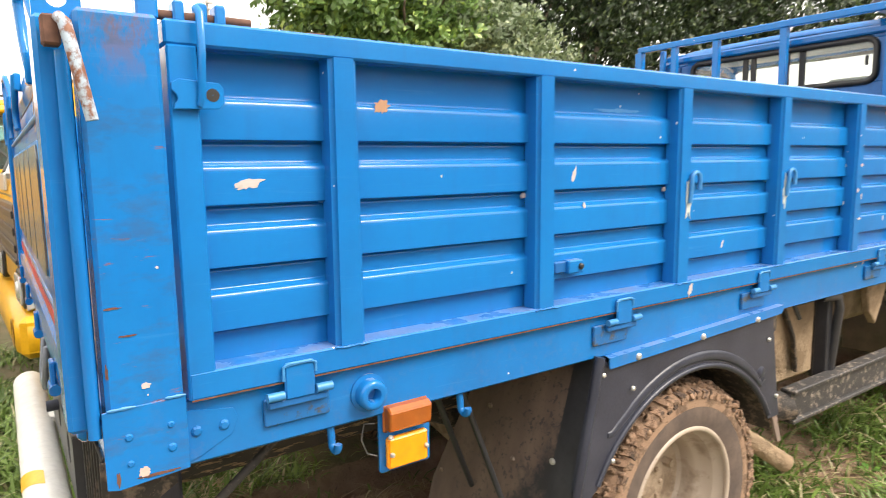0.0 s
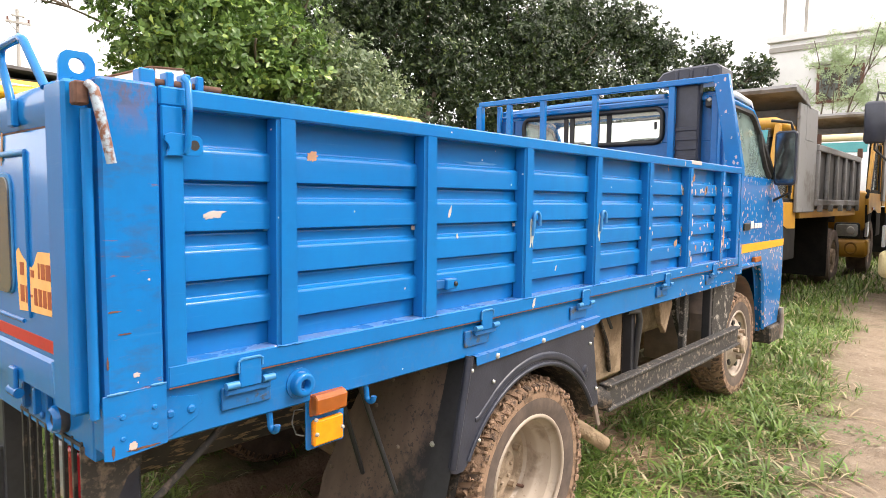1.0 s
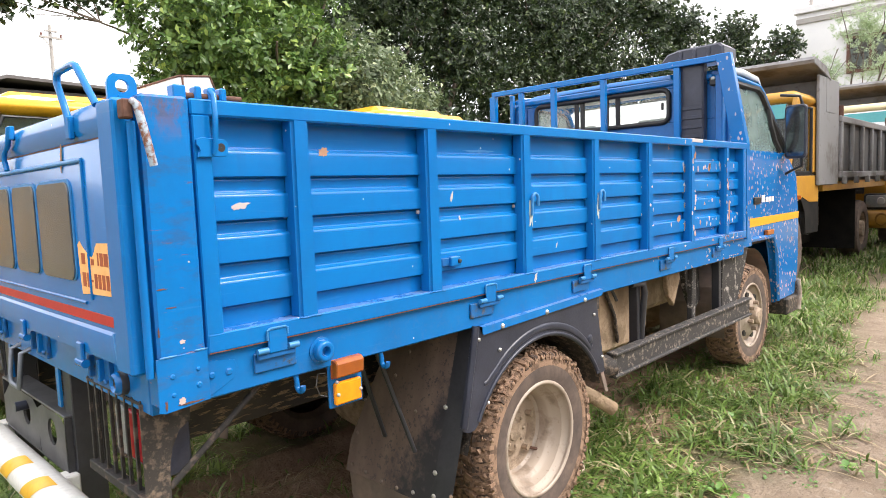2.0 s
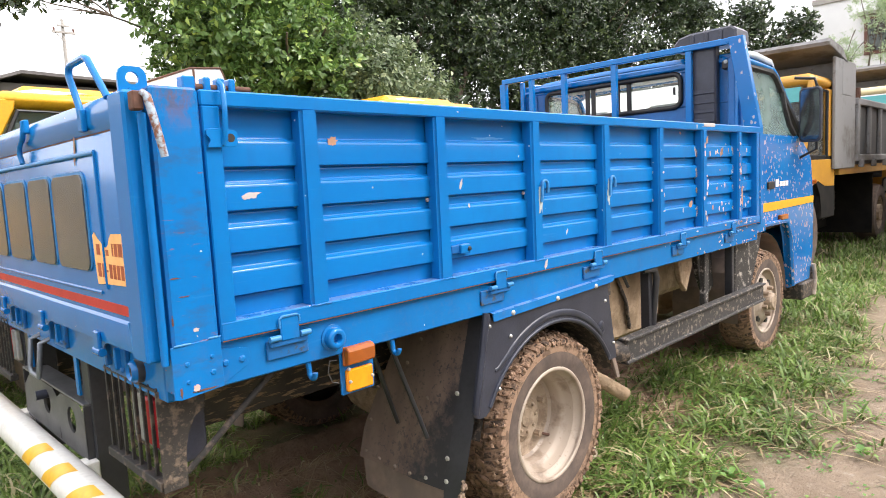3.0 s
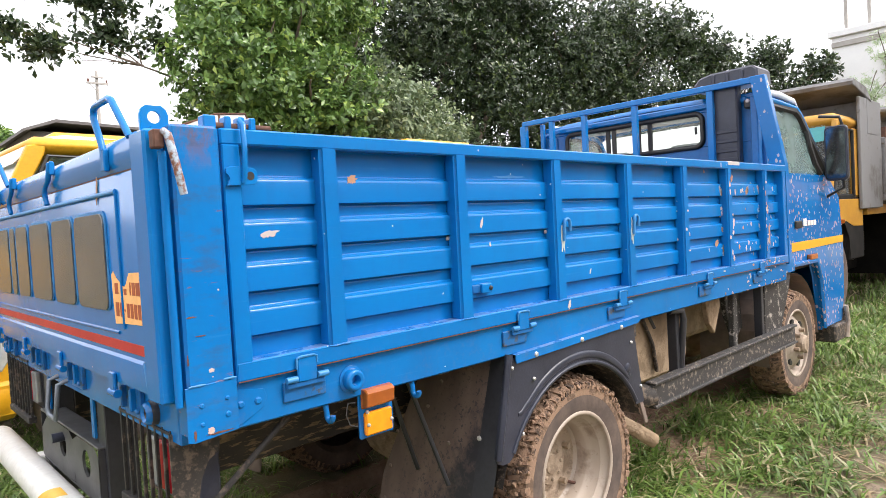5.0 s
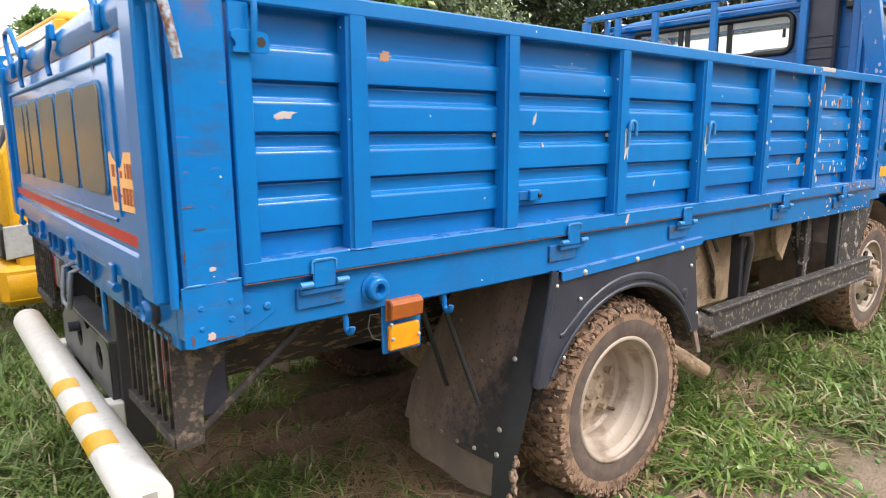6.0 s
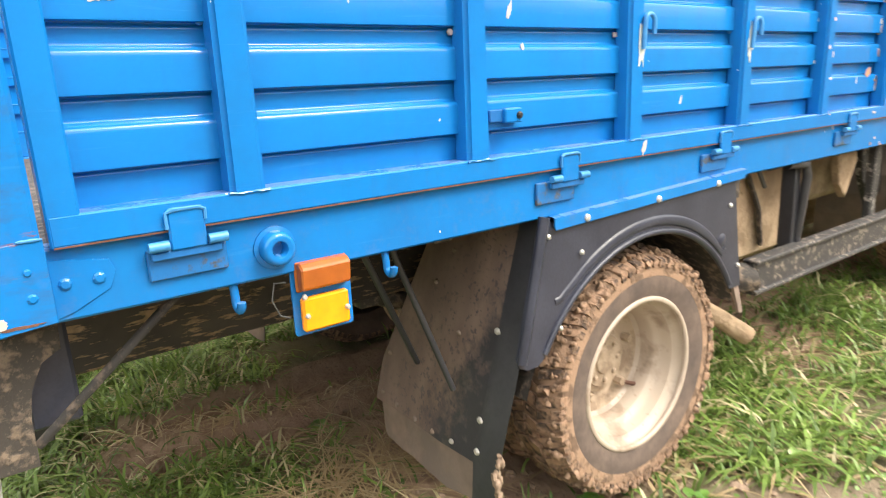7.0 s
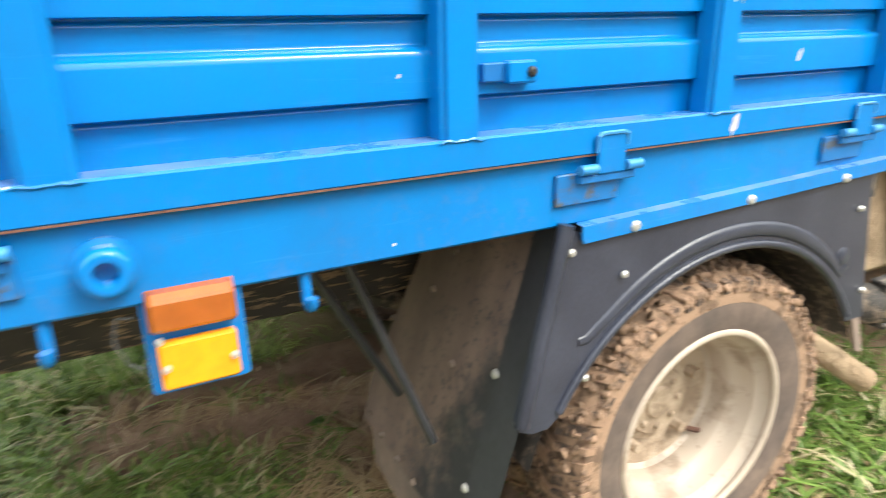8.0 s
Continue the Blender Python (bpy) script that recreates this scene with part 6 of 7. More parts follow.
        for y0 in (0.0, B - 0.05):
            o = -1 if y0 == 0 else 1
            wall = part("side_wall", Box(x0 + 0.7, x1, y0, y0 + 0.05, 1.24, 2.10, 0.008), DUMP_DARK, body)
            ya = y0 - 0.05 if o < 0 else y0 + 0.05
            part("wall_rail", Box(x0 + 0.7, x1, ya, ya + 0.05, 2.02, 2.11, 0.01), DUMP, wall)
            part("wall_rail", Box(x0 + 0.7, x1, ya, ya + 0.05, 1.28, 1.37, 0.01), DUMP, wall)
            for k in range(6):
                x = x0 + 0.72 + (x1 - x0 - 0.8) * k / 5
                part("wall_rib", Box(x, x + 0.09, ya, ya + 0.05, 1.36, 2.03, 0.012), DUMP, wall)
            for k in range(5):
                x = x0 + 0.80 + 0.72 * k
                part("wall_hinge", Box(x, x + 0.07, ya + o * 0.02 - 0.02, ya + 0.02, 1.20, 1.30, 0.008), DUMP, wall)
            part("wall_pin", Tube([(x0 + 0.74, ya + 0.02, 2.10), (x0 + 0.74, ya + 0.02, 2.24)], 0.03, 8), RUST, wall, "", 40)
            part("wall_pin", Tube([(x1 - 0.05, ya + 0.02, 2.10), (x1 - 0.05, ya + 0.02, 2.26)], 0.04, 8), RUST, wall, "", 40)
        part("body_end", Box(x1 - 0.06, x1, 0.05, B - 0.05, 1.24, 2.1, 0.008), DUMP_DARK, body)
    return t


ochre = tipper("tipper_truck", "ochre cab-over tipper truck with grey steel body, parked on grass", YELLOW_OLD, YELLOW_OLD, squeeze=True)
ochre.matrix_basis = pose(6.82, 0.80, 0.03)
second = tipper("tipper_truck", "ochre tipper truck with cream roof and teal sun strip, parked", YELLOW_OLD, YELLOW_OLD, roof_paint=CREAM)
second.location, second.scale, second.rotation_euler = (13.1, 0.66, 0.03), (1.0, 1.0, 1.14), (0, 0, radians(1))
# its tipping body is unseen, added to shade the grass
third_truck = tipper("tipper_truck", "ochre tipper truck with cream bumper and large black mirrors, parked", YELLOW_OLD, CREAM)
third_truck.location, third_truck.scale, third_truck.rotation_euler = (9.15, -2.25, 0.05), (1.0, 1.0, 1.19), (0, 0, radians(-1))
bright = tipper("yellow_tipper", "bright yellow cab-over truck with clear headlamps, parked beside the blue truck", YELLOW, YELLOW, False, False)
part("white_band", Box(-0.016, -0.006, 0.06, 2.14, 1.185, 1.225, 0.003), WHITE_PAINT, bright, "white band under the windscreen")
# taller nose and a steeper windscreen than on the other trucks
for ob in bright.children_recursive:
    for v in ob.data.vertices:
        v.co.z = float(np.interp(v.co.z, (0.0, 1.05, 1.37, 2.22, 2.6), (0.0, 1.05, 1.62, 2.29, 2.60)))
        if v.co.z > 1.62 and v.co.x < 1.25:
            v.co.x -= 0.16 * min(1.0, (v.co.z - 1.62) / 0.6) * (1.0 if v.co.x < 0.8 else (1.25 - v.co.x) / 0.45)
bright.scale = (0.87, 0.87, 0.835)
bright.location, bright.rotation_euler = (0.02, 2.99, -0.03), (0, 0, radians(3))
copy_thing(bright, pose(2.95, 2.98, 0.08, 0, 0, 1))
copy_thing(bright, pose(-0.95, 6.8, 0.0, 0, 0, 2))
# pale load panel standing on the yellow truck
bm = bmesh.new()
plate(bm, [(1.0, 1.05), (2.16, 1.05), (2.12, 2.10), (2.035, 2.315), (1.78, 2.295), (1.20, 2.075), (1.0, 1.99)], 0.9, lambda u, v, w: (u, 3.6 + w, v), 0.01)
crate = tagged(part("load_panel", bm, WALL_WHITE), "pale grey sheet-metal box with rusty edge", "box")
part("rust_edge", Tube([(1.20, 3.598, 2.075), (1.78, 3.598, 2.297), (2.035, 3.598, 2.317), (2.12, 3.598, 2.10)], 0.008, 6), RUST, crate)
part("box_foot", Box(1.30, 1.95, 3.70, 4.40, 0.0, 1.06, 0.02), CHASSIS, crate)
part("box_seam", Box(1.80, 1.815, 3.592, 3.602, 1.06, 2.29, 0.002), RUST, crate)

# plain unseen walls, added to cut low sky light and darken reflections
tagged(part("wall_yard", Box(-14, 70, -7.3, -7.1, -0.2, 3.1, 0.02), UNSEEN_WALL), "plain unseen wall added to cut low sky light", "wall", kind="structure")
tagged(part("wall_rear", Box(-9.2, -9.0, -7.1, 22, -0.2, 3.0, 0.02), UNSEEN_WALL), "plain unseen wall added to cut low sky light", "wall", kind="structure")
tagged(part("wall_far", Box(-9.0, -1.4, 14.0, 14.2, -0.2, 3.6, 0.02), UNSEEN_WALL), "plain unseen wall added to cut low sky light", "wall", kind="structure")

# ---- building, pole and shed in the distance ----
bld = hold("apartment_building", (34, -4, 0), "pale plastered apartment block with brown window frames", "building")
part("wall", Box(29.0, 40, -16, 6.6, 0, 7.9, 0.02), WALL_WHITE, bld)
part("parapet", Box(28.85, 40, -16, 6.7, 7.9, 8.15, 0.02), WALL_WHITE, bld)
for r in range(2):
    for c in range(5):
        y, z = 3.2 - 3.6 * c, 1.9 + 3.4 * r
        win = part("window", Box(28.90, 29.0, y, y + 1.6, z, z + 1.4, 0.01), BROWN_WOOD, bld)
        for k in range(2):
            part("pane", Box(28.875, 28.90, y + 0.12 + 0.72 * k, y + 0.76 + 0.72 * k, z + 0.12, z + 1.28, 0.0), GLASS_DUSTY, win)
        part("lintel", Box(28.70, 29.0, y - 0.2, y + 1.8, z + 1.46, z + 1.58, 0.01), CONCRETE, win)
    part("floor_band", Box(28.93, 29.0, -16, 6.6, 4.2 + 3.3 * r, 4.4 + 3.3 * r, 0.01), CONCRETE, bld)
for y, top in ((6.1, 10.6), (5.3, 9.6), (2.4, 9.4), (2.0, 10.8), (-1.5, 9.6)):
    part("roof_column", Box(29.3, 29.42, y, y + 0.12, 8.15, top, 0.01), CONCRETE, bld)

shed = hold("shed", (5.1, 21.8, 0), "low shed with a dark gabled sheet roof", "building")
part("wall", Box(4.0, 8.7, 20.7, 24.3, 0, 4.78, 0.02), ROOFING, shed)
bm = bmesh.new()
plate(bm, [(3.75, 4.78), (4.6, 5.10), (9.3, 4.92), (9.3, 4.84), (4.6, 5.01), (3.75, 4.69)], 4.5, on_side(20.3), 0.01)
part("roof", bm, ROOFING, shed)

upole = hold("utility_pole", (7.22, 25.2, 0), "grey concrete utility pole with a cross arm", "pole")
shaft = part("shaft", Tube([(7.22, 25.2, -0.3), (7.22, 25.2, 7.85)], [0.085, 0.055], 10), CONCRETE, upole, "", 50)
part("cross_arm", Box(6.84, 7.60, 25.09, 25.15, 7.34, 7.42, 0.006), CONCRETE, upole)
part("cross_arm", Box(7.02, 7.42, 25.09, 25.15, 7.58, 7.64, 0.006), CONCRETE, upole)
part("arm_brace", Tube([(6.92, 25.12, 7.36), (7.22, 25.14, 7.05)], 0.018, 6), CONCRETE, upole)
for x in (6.90, 7.54):
    part("insulator", Tube([(x, 25.12, 7.41), (x, 25.12, 7.53)], 0.035, 6), BROWN_WOOD, upole)

# ---- foliage ----


def leaf_mesh(name, origin, along, normal, length, width, shape=0.62, curl=0.12):
    """One mesh of many folded leaves; arrays of base points, directions and normals."""
    n = len(origin)
    along = along / np.linalg.norm(along, axis=1, keepdims=True)
    side = np.cross(along, normal)
    side /= np.maximum(np.linalg.norm(side, axis=1, keepdims=True), 1e-6)
    nrm = np.cross(side, along)
    L, Wd = length[:, None], width[:, None]
    base = origin
    mid = origin + along * L * shape + nrm * L * curl * 0.3
    left = origin + along * L * shape + side * Wd / 2 + nrm * L * curl
    right = origin + along * L * shape - side * Wd / 2 + nrm * L * curl
    tip = origin + along * L - nrm * L * curl * 0.5
    verts = np.stack([base, left, mid, right, tip], axis=1).reshape(-1, 3)
    idx = np.arange(n)[:, None] * 5
    tris = np.concatenate([idx + np.array([[0, 2, 1]]), idx + np.array([[0, 3, 2]]), idx + np.array([[1, 2, 4]]), idx + np.array([[2, 3, 4]])], axis=0)
    return raw_mesh(name, verts, tris)


def raw_mesh(name, verts, tris):
    data = bpy.data.meshes.new(name)
    data.vertices.add(len(verts))
    data.vertices.foreach_set("co", verts.astype(np.float32).ravel())
    data.loops.add(tris.size)
    data.loops.foreach_set("vertex_index", tris.astype(np.int32).ravel())
    data.polygons.add(len(tris))
    data.polygons.foreach_set("loop_start", np.arange(0, tris.size, 3, dtype=np.int32))
    data.polygons.foreach_set("loop_total", np.full(len(tris), 3, dtype=np.int32))
    data.update(calc_edges=True)
    return data


def unit(a):
    return a / np.maximum(np.linalg.norm(a, axis=1, keepdims=True), 1e-6)


def crown(name, lobes, clusters, per, size, material, parent, seed, ratio=0.42, fill=0.55, label=""):
    """Leaves in rosettes at the twig ends of several uneven lobes (centre, radii)."""
    rng = np.random.default_rng(seed)
    total = sum(r[0] * r[1] for _, r in lobes)
    O, A, N, Ls = [], [], [], []
    for c, r in lobes:
        k = int(clusters * r[0] * r[1] / total)
        d = unit(rng.normal(size=(k, 3)))
        rad = rng.random(k) ** fill
        bumps = np.array([0.82 + 0.30 * noise.noise(Vector((p[0] * 2.3 + c[0], p[1] * 2.3 + c[1], p[2] * 2.3 + seed))) for p in d])
        pts = np.array(c) + d * np.array(r) * (rad * bumps)[:, None]
        out = unit(d + np.array([0, 0, 0.35]) + 0.5 * rng.normal(size=(k, 3)))
        for j in range(per):
            q = 2 * math.pi * (j + rng.random(k)) / per
            u = unit(np.cross(out, rng.normal(size=(k, 3))))
            v = np.cross(out, u)
            ring = u * np.cos(q)[:, None] + v * np.sin(q)[:, None]
            al = unit(ring * rng.uniform(0.7, 1.1, (k, 1)) + out * rng.uniform(0.1, 0.9, (k, 1)))
            O.append(pts + 0.02 * rng.normal(size=(k, 3)) + out * rng.uniform(-0.05, 0.05, (k, 1)))
            A.append(al)
            N.append(unit(out + 0.35 * rng.normal(size=(k, 3))))
            Ls.append(size * rng.uniform(0.65, 1.2, k))
    Ls = np.concatenate(Ls)
    data = leaf_mesh(name, np.concatenate(O), np.concatenate(A), np.concatenate(N), Ls, Ls * ratio * np.random.default_rng(seed + 1).uniform(0.85, 1.15, len(Ls)))
    data.materials.append(material)
    ob = new(name, data)
    if parent is not None:
        ob.parent = parent
        ob.matrix_parent_inverse = Matrix.Translation(-Vector(parent.location))
    if label:
        ob["label"] = label
    return ob


def limb(bm, a, b, r0, r1, rnd, bend=0.12, steps=6):
    a, b = Vector(a), Vector(b)
    pts = []
    ln = (b - a).length
    off = Vector((rnd.uniform(-1, 1), rnd.uniform(-1, 1), rnd.uniform(-0.3, 0.6))) * ln * bend
    for k in range(steps + 1):
        q = k / steps
        pts.append(a.lerp(b, q) + off * math.sin(math.pi * q) + Vector((rnd.uniform(-1, 1), rnd.uniform(-1, 1), 0)) * ln * 0.012)
    tube(bm, pts, [r0 + (r1 - r0) * k / steps for k in range(steps + 1)], 8)
    return pts


def tree(name, base, label, lobes, clusters, per, size, material, seed, trunk_r=0.14, ratio=0.42, fill=0.55, twigs=3):
    t = hold(name, base, label, "tree")
    rnd = random.Random(seed)
    bm = bmesh.new()
    fork = Vector(base) + Vector((rnd.uniform(-0.2, 0.2), rnd.uniform(-0.2, 0.2), 1.3))
    limb(bm, Vector(base) - Vector((0, 0, 0.15)), fork, trunk_r * 1.25, trunk_r, rnd, 0.05)
    for c, r in lobes:
        pts = limb(bm, fork, Vector(c) - Vector((0, 0, 0.15)), trunk_r * 0.6, trunk_r * 0.22, rnd)
        for _ in range(twigs):
            d = Vector((rnd.gauss(0, 1), rnd.gauss(0, 1), rnd.gauss(0.2, 0.8))).normalized()
            e = Vector(c) + Vector((d.x * r[0], d.y * r[1], d.z * r[2])) * 0.8
            limb(bm, pts[rnd.choice((3, 4, 5))], e, trunk_r * 0.2, 0.012, rnd)
    part("trunk", bm, BARK, t, "grey-brown trunk with forked limbs", 60)
    crown("crown", lobes, clusters, per, size, material, t, seed, ratio, fill)
    return t


tree("broadleaf_tree", (4.1, 7.2, 0), "broad-leaved tree with glossy bright green leaves", [((3.45, 6.5, 3.35), (1.05, 1.1, 1.15)), ((4.1, 7.0, 4.7), (1.5, 1.4, 1.4)), ((4.7, 6.4, 3.0), (1.2, 1.1, 1.1)), ((3.5, 7.2, 2.3), (0.9, 1.0, 1.1)), ((5.2, 7.4, 5.0), (1.5, 1.4, 1.4))], 7200, 8, 0.108, LEAF_BRIGHT, 3, ratio=0.5)
tree("grey_green_shrub", (6.2, 7.0, 0), "dense shrub with grey-green leaves", [((5.5, 6.0, 2.75), (1.2, 1.0, 1.25)), ((6.4, 6.4, 2.5), (1.25, 1.1, 1.1)), ((7.2, 7.0, 2.3), (1.1, 1.0, 0.95)), ((5.9, 7.0, 1.3), (1.4, 1.0, 1.2))], 4200, 8, 0.095, LEAF_GREY, 5, 0.09, ratio=0.5)
tree("dark_tree", (11.5, 12.0, 0), "tall dark green tree", [((9.0, 11.5, 4.0), (2.2, 1.8, 2.4)), ((11.5, 12.0, 6.3), (2.8, 2.2, 2.6)), ((14.0, 11.5, 5.2), (2.6, 2.2, 2.6)), ((12.0, 11.0, 2.6), (2.4, 1.5, 1.8)), ((8.2, 12.2, 7.0), (2.4, 1.8, 2.0)), ((13.5, 12.0, 8.0), (2.6, 2.0, 2.2))], 9800, 8, 0.165, LEAF_DARK, 7, 0.24)
tree("dark_tree", (17.5, 11.5, 0), "tall dark green tree", [((15.8, 10.8, 3.4), (2.2, 1.6, 2.4)), ((17.5, 11.0, 6.2), (2.8, 2.2, 2.6)), ((20.0, 10.5, 5.0), (2.4, 2.0, 2.6)), ((19.0, 9.6, 2.8), (2.2, 1.4, 1.8)), ((15.5, 12.0, 8.0), (2.6, 2.2, 2.0)), ((20.3, 11.0, 7.6), (2.6, 2.0, 2.2))], 9800, 8, 0.165, LEAF_DARK, 9, 0.24)
tree("dark_tree", (23.5, 10.0, 0), "dark green tree with an open crown", [((22.0, 9.4, 5.2), (1.8, 1.4, 1.9)), ((24.0, 9.2, 6.8), (2.0, 1.4, 1.7)), ((23.0, 9.0, 3.6), (1.9, 1.3, 1.6)), ((25.6, 8.2, 5.6), (1.6, 1.0, 1.3)), ((26.4, 8.0, 7.0), (1.4, 0.9, 1.0)), ((22.2, 9.8, 7.6), (2.0, 1.3, 1.6)), ((26.2, 7.0, 5.6), (1.1, 0.9, 1.1)), ((26.6, 6.3, 6.4), (0.9, 0.75, 0.8)), ((26.2, 7.3, 4.3), (1.2, 0.9, 1.0)), ((26.0, 6.2, 4.6), (0.8, 0.6, 0.7))], 4300, 8, 0.18, LEAF_DARK, 11, 0.16)
tree("feathery_tree", (21.5, 2.9, 0), "light tree with fine feathery leaves", [((21.0, 3.6, 4.3), (1.0, 0.9, 0.9)), ((21.5, 2.8, 5.6), (1.4, 1.1, 0.9)), ((21.5, 2.2, 4.4), (1.2, 1.0, 0.9)), ((20.8, 1.6, 5.8), (1.1, 0.9, 0.8)), ((21.0, 1.2, 4.4), (1.0, 0.8, 0.7))], 850, 11, 0.11, LEAF_FINE, 13, 0.06, 0.22, 0.75)
tree("round_tree", (4.2, 27.0, 0), "round green tree far behind the trucks", [((4.1, 27.0, 5.0), (1.15, 1.2, 1.0)), ((4.9, 27.0, 4.6), (0.9, 1.0, 0.8))], 1500, 8, 0.2, LEAF_BRIGHT, 15, 0.2)
# branch that reaches over from the broad-leaved tree
over = hold("overhanging_branch", (3.4, 7.2, 3.3), "thin leafy branch reaching over", "branch")
bm = bmesh.new()
rnd = random.Random(4)
limb(bm, (3.6, 7.2, 3.25), (2.15, 6.95, 3.55), 0.022, 0.007, rnd, 0.04)
for e in ((1.1, 6.9, 3.62), (1.5, 7.0, 3.95), (1.0, 7.0, 3.85), (2.2, 6.9, 4.1), (1.75, 6.9, 3.45)):
    limb(bm, (2.45, 7.0, 3.5), e, 0.010, 0.003, rnd, 0.08)
part("twig", bm, BARK, over)
crown("leaves", [((1.35, 6.95, 3.58), (0.55, 0.35, 0.30)), ((2.05, 7.0, 3.80), (0.65, 0.35, 0.28)), ((1.0, 7.0, 3.75), (0.35, 0.3, 0.25)), ((2.7, 7.0, 3.80), (0.45, 0.3, 0.35)), ((2.0, 7.0, 4.2), (1.0, 0.3, 0.2))], 330, 7, 0.10, LEAF_DARK, over, 21, ratio=0.5, fill=0.9)

# ---- grass ----


def blades(name, pts, height, width, material, seed, lean=0.6, label="", category="grass", rise=1.0):
    """Curved grass blades rooted at pts (x, y, z)."""
    rng = np.random.default_rng(seed)
    n = len(pts)
    q = rng.uniform(0, 2 * math.pi, n)
    d = np.stack([np.cos(q), np.sin(q), np.zeros(n)], 1)
    s = np.stack([-np.sin(q), np.cos(q), np.zeros(n)], 1)
    Lh = height * rng.uniform(0.45, 1.25, n)
    ln = lean * rng.uniform(0.3, 1.5, n)
    wv = width * rng.uniform(0.6, 1.3, n)
    levels = ((0.0, 0.8), (0.4, 1.0), (0.75, 0.75))
    rows = []
    for f, wf in levels:
        p = pts + d * (Lh * ln * f ** 1.7)[:, None] + np.array([0, 0, rise]) * (Lh * (f - 0.35 * np.minimum(ln, 1.6) * f * f))[:, None]
        rows += [p - s * (wv * wf / 2)[:, None], p + s * (wv * wf / 2)[:, None]]
    tip = pts + d * (Lh * ln)[:, None] + np.array([0, 0, rise]) * (Lh * (1 - 0.42 * np.minimum(ln, 1.9)))[:, None]
    rows.append(tip)
    verts = np.stack(rows, 1).reshape(-1, 3)
    idx = np.arange(n)[:, None] * 7
    tris = np.concatenate([idx + np.array([t]) for t in ([0, 1, 3], [0, 3, 2], [2, 3, 5], [2, 5, 4], [4, 5, 6])], 0)
    data = raw_mesh(name, verts, tris)
    data.materials.append(material)
    return tagged(new(name, data), label, category, kind="stuff")


def path_edge(x, y):
    far = min(1.0, max(0.0, (x - 2.5) / 6.5))
    return y - 0.78 * far + (0.75 - 0.45 * min(1.0, 3 * far)) * noise.noise(Vector((x * 0.9, y * 0.9, 5.0))) + 0.28 * noise.noise(Vector((x * 3.1, y * 3.1, 9.0)))


def scatter(x0, x1, y0, y1, per_m2, seed, chance):
    rnd = random.Random(seed)
    out = []
    for _ in range(int((x1 - x0) * (y1 - y0) * per_m2)):
        x, y = rnd.uniform(x0, x1), rnd.uniform(y0, y1)
        if rnd.random() < chance(x, y):
            out.append((x, y, ground_z(x, y) - 0.004))
    return np.array(out)


def turf(x, y):
    e = path_edge(x, y)
    c = min(1.0, max(0.0, (e + 0.70) / 0.40))
    if 0.0 < y < 1.6 and -0.05 < x < 4.9:
        c *= 0.04 if rut(x, y) > 0.022 else 1.0
        if 0.98 < y < 1.5 and x > 0.25:
            c *= 0.30
        c *= 1.0 - 0.95 * min(1.0, max(0.0, (x - 0.72 + 0.15 * noise.noise(Vector((x * 5, y * 5, 1.0)))) / 0.22)) if x < 1.6 else 1.0
        if x > 1.55:
            c = max(0.05 * c, 1.0 - max(0.0, y - 0.25) * 2.5)
    if 1.28 < x < 2.7 and y < 0.1:
        limit = -0.20 - 0.50 * max(0.0, x - 1.85) + 0.22 * noise.noise(Vector((x * 4, y * 4, 6.0)))
        c *= min(1.0, max(0.03, (y - limit + 0.05) / 0.12))
    if 1.6 <= y < 1.9 and 1.0 < x < 4.5:
        c *= 0.12
    if 0.45 < x < 1.10 and 0.38 < y < 0.72:
        c *= 0.30
    if y < -1.5:
        c = max(c, min(0.8, max(0.0, (-2.1 - e) / 0.5)))
    if x > 9.5 and y < -1.2:
        c *= 0.4
    return c


def clumpy(x, y):
    return turf(x, y) * min(1.0, max(0.14, 0.52 + 1.7 * noise.noise(Vector((x * 2.6, y * 2.6, 2.0))) + 0.7 * noise.noise(Vector((x * 7.0, y * 7.0, 4.0)))))


blades("short_grass", scatter(1.75, 8.0, -0.85, 0.75, 4200, 71, clumpy), 0.085, 0.0085, GRASS, 72, 1.3, "short green grass beside the truck")
blades("long_grass", scatter(1.75, 8.0, -0.85, 0.75, 1500, 1, clumpy), 0.125, 0.0125, GRASS, 31, 1.5, "long green grass blades beside the truck")
blades("short_grass", scatter(-2.6, 1.9, -0.9, 5.0, 2400, 2, clumpy), 0.085, 0.0095, GRASS, 32, 1.15, "short green grass behind the truck")
blades("long_grass", scatter(0.38, 0.82, 1.62, 2.02, 2600, 61, lambda x, y: 0.8 * max(0.0, 1 - math.hypot((x - 0.6) / 0.22, (y - 1.82) / 0.20))), 0.24, 0.0085, GRASS, 62, 0.9, "tall clump of grass under the load bed")
blades("short_grass", scatter(-0.7, 1.7, 0.10, 3.0, 6000, 22, clumpy), 0.075, 0.0085, GRASS, 52, 1.2, "short green grass under the load bed")
blades("long_grass", scatter(-0.9, 0.75, 1.45, 3.4, 2200, 23, lambda x, y: min(1.0, max(0.0, 0.75 + 1.5 * noise.noise(Vector((x * 3.0, y * 3.0, 2.6)))))), 0.16, 0.010, GRASS, 53, 1.0, "long green grass beyond the wheel ruts")
blades("long_grass", scatter(-0.7, 0.35, 0.15, 1.5, 1500, 24, clumpy), 0.115, 0.010, GRASS, 54, 1.2, "long green grass behind the wheel ruts")
blades("short_grass", scatter(4.6, 12.0, -3.4, 1.0, 1500, 3, clumpy), 0.11, 0.009, GRASS, 33, 0.8, "green grass along the path")
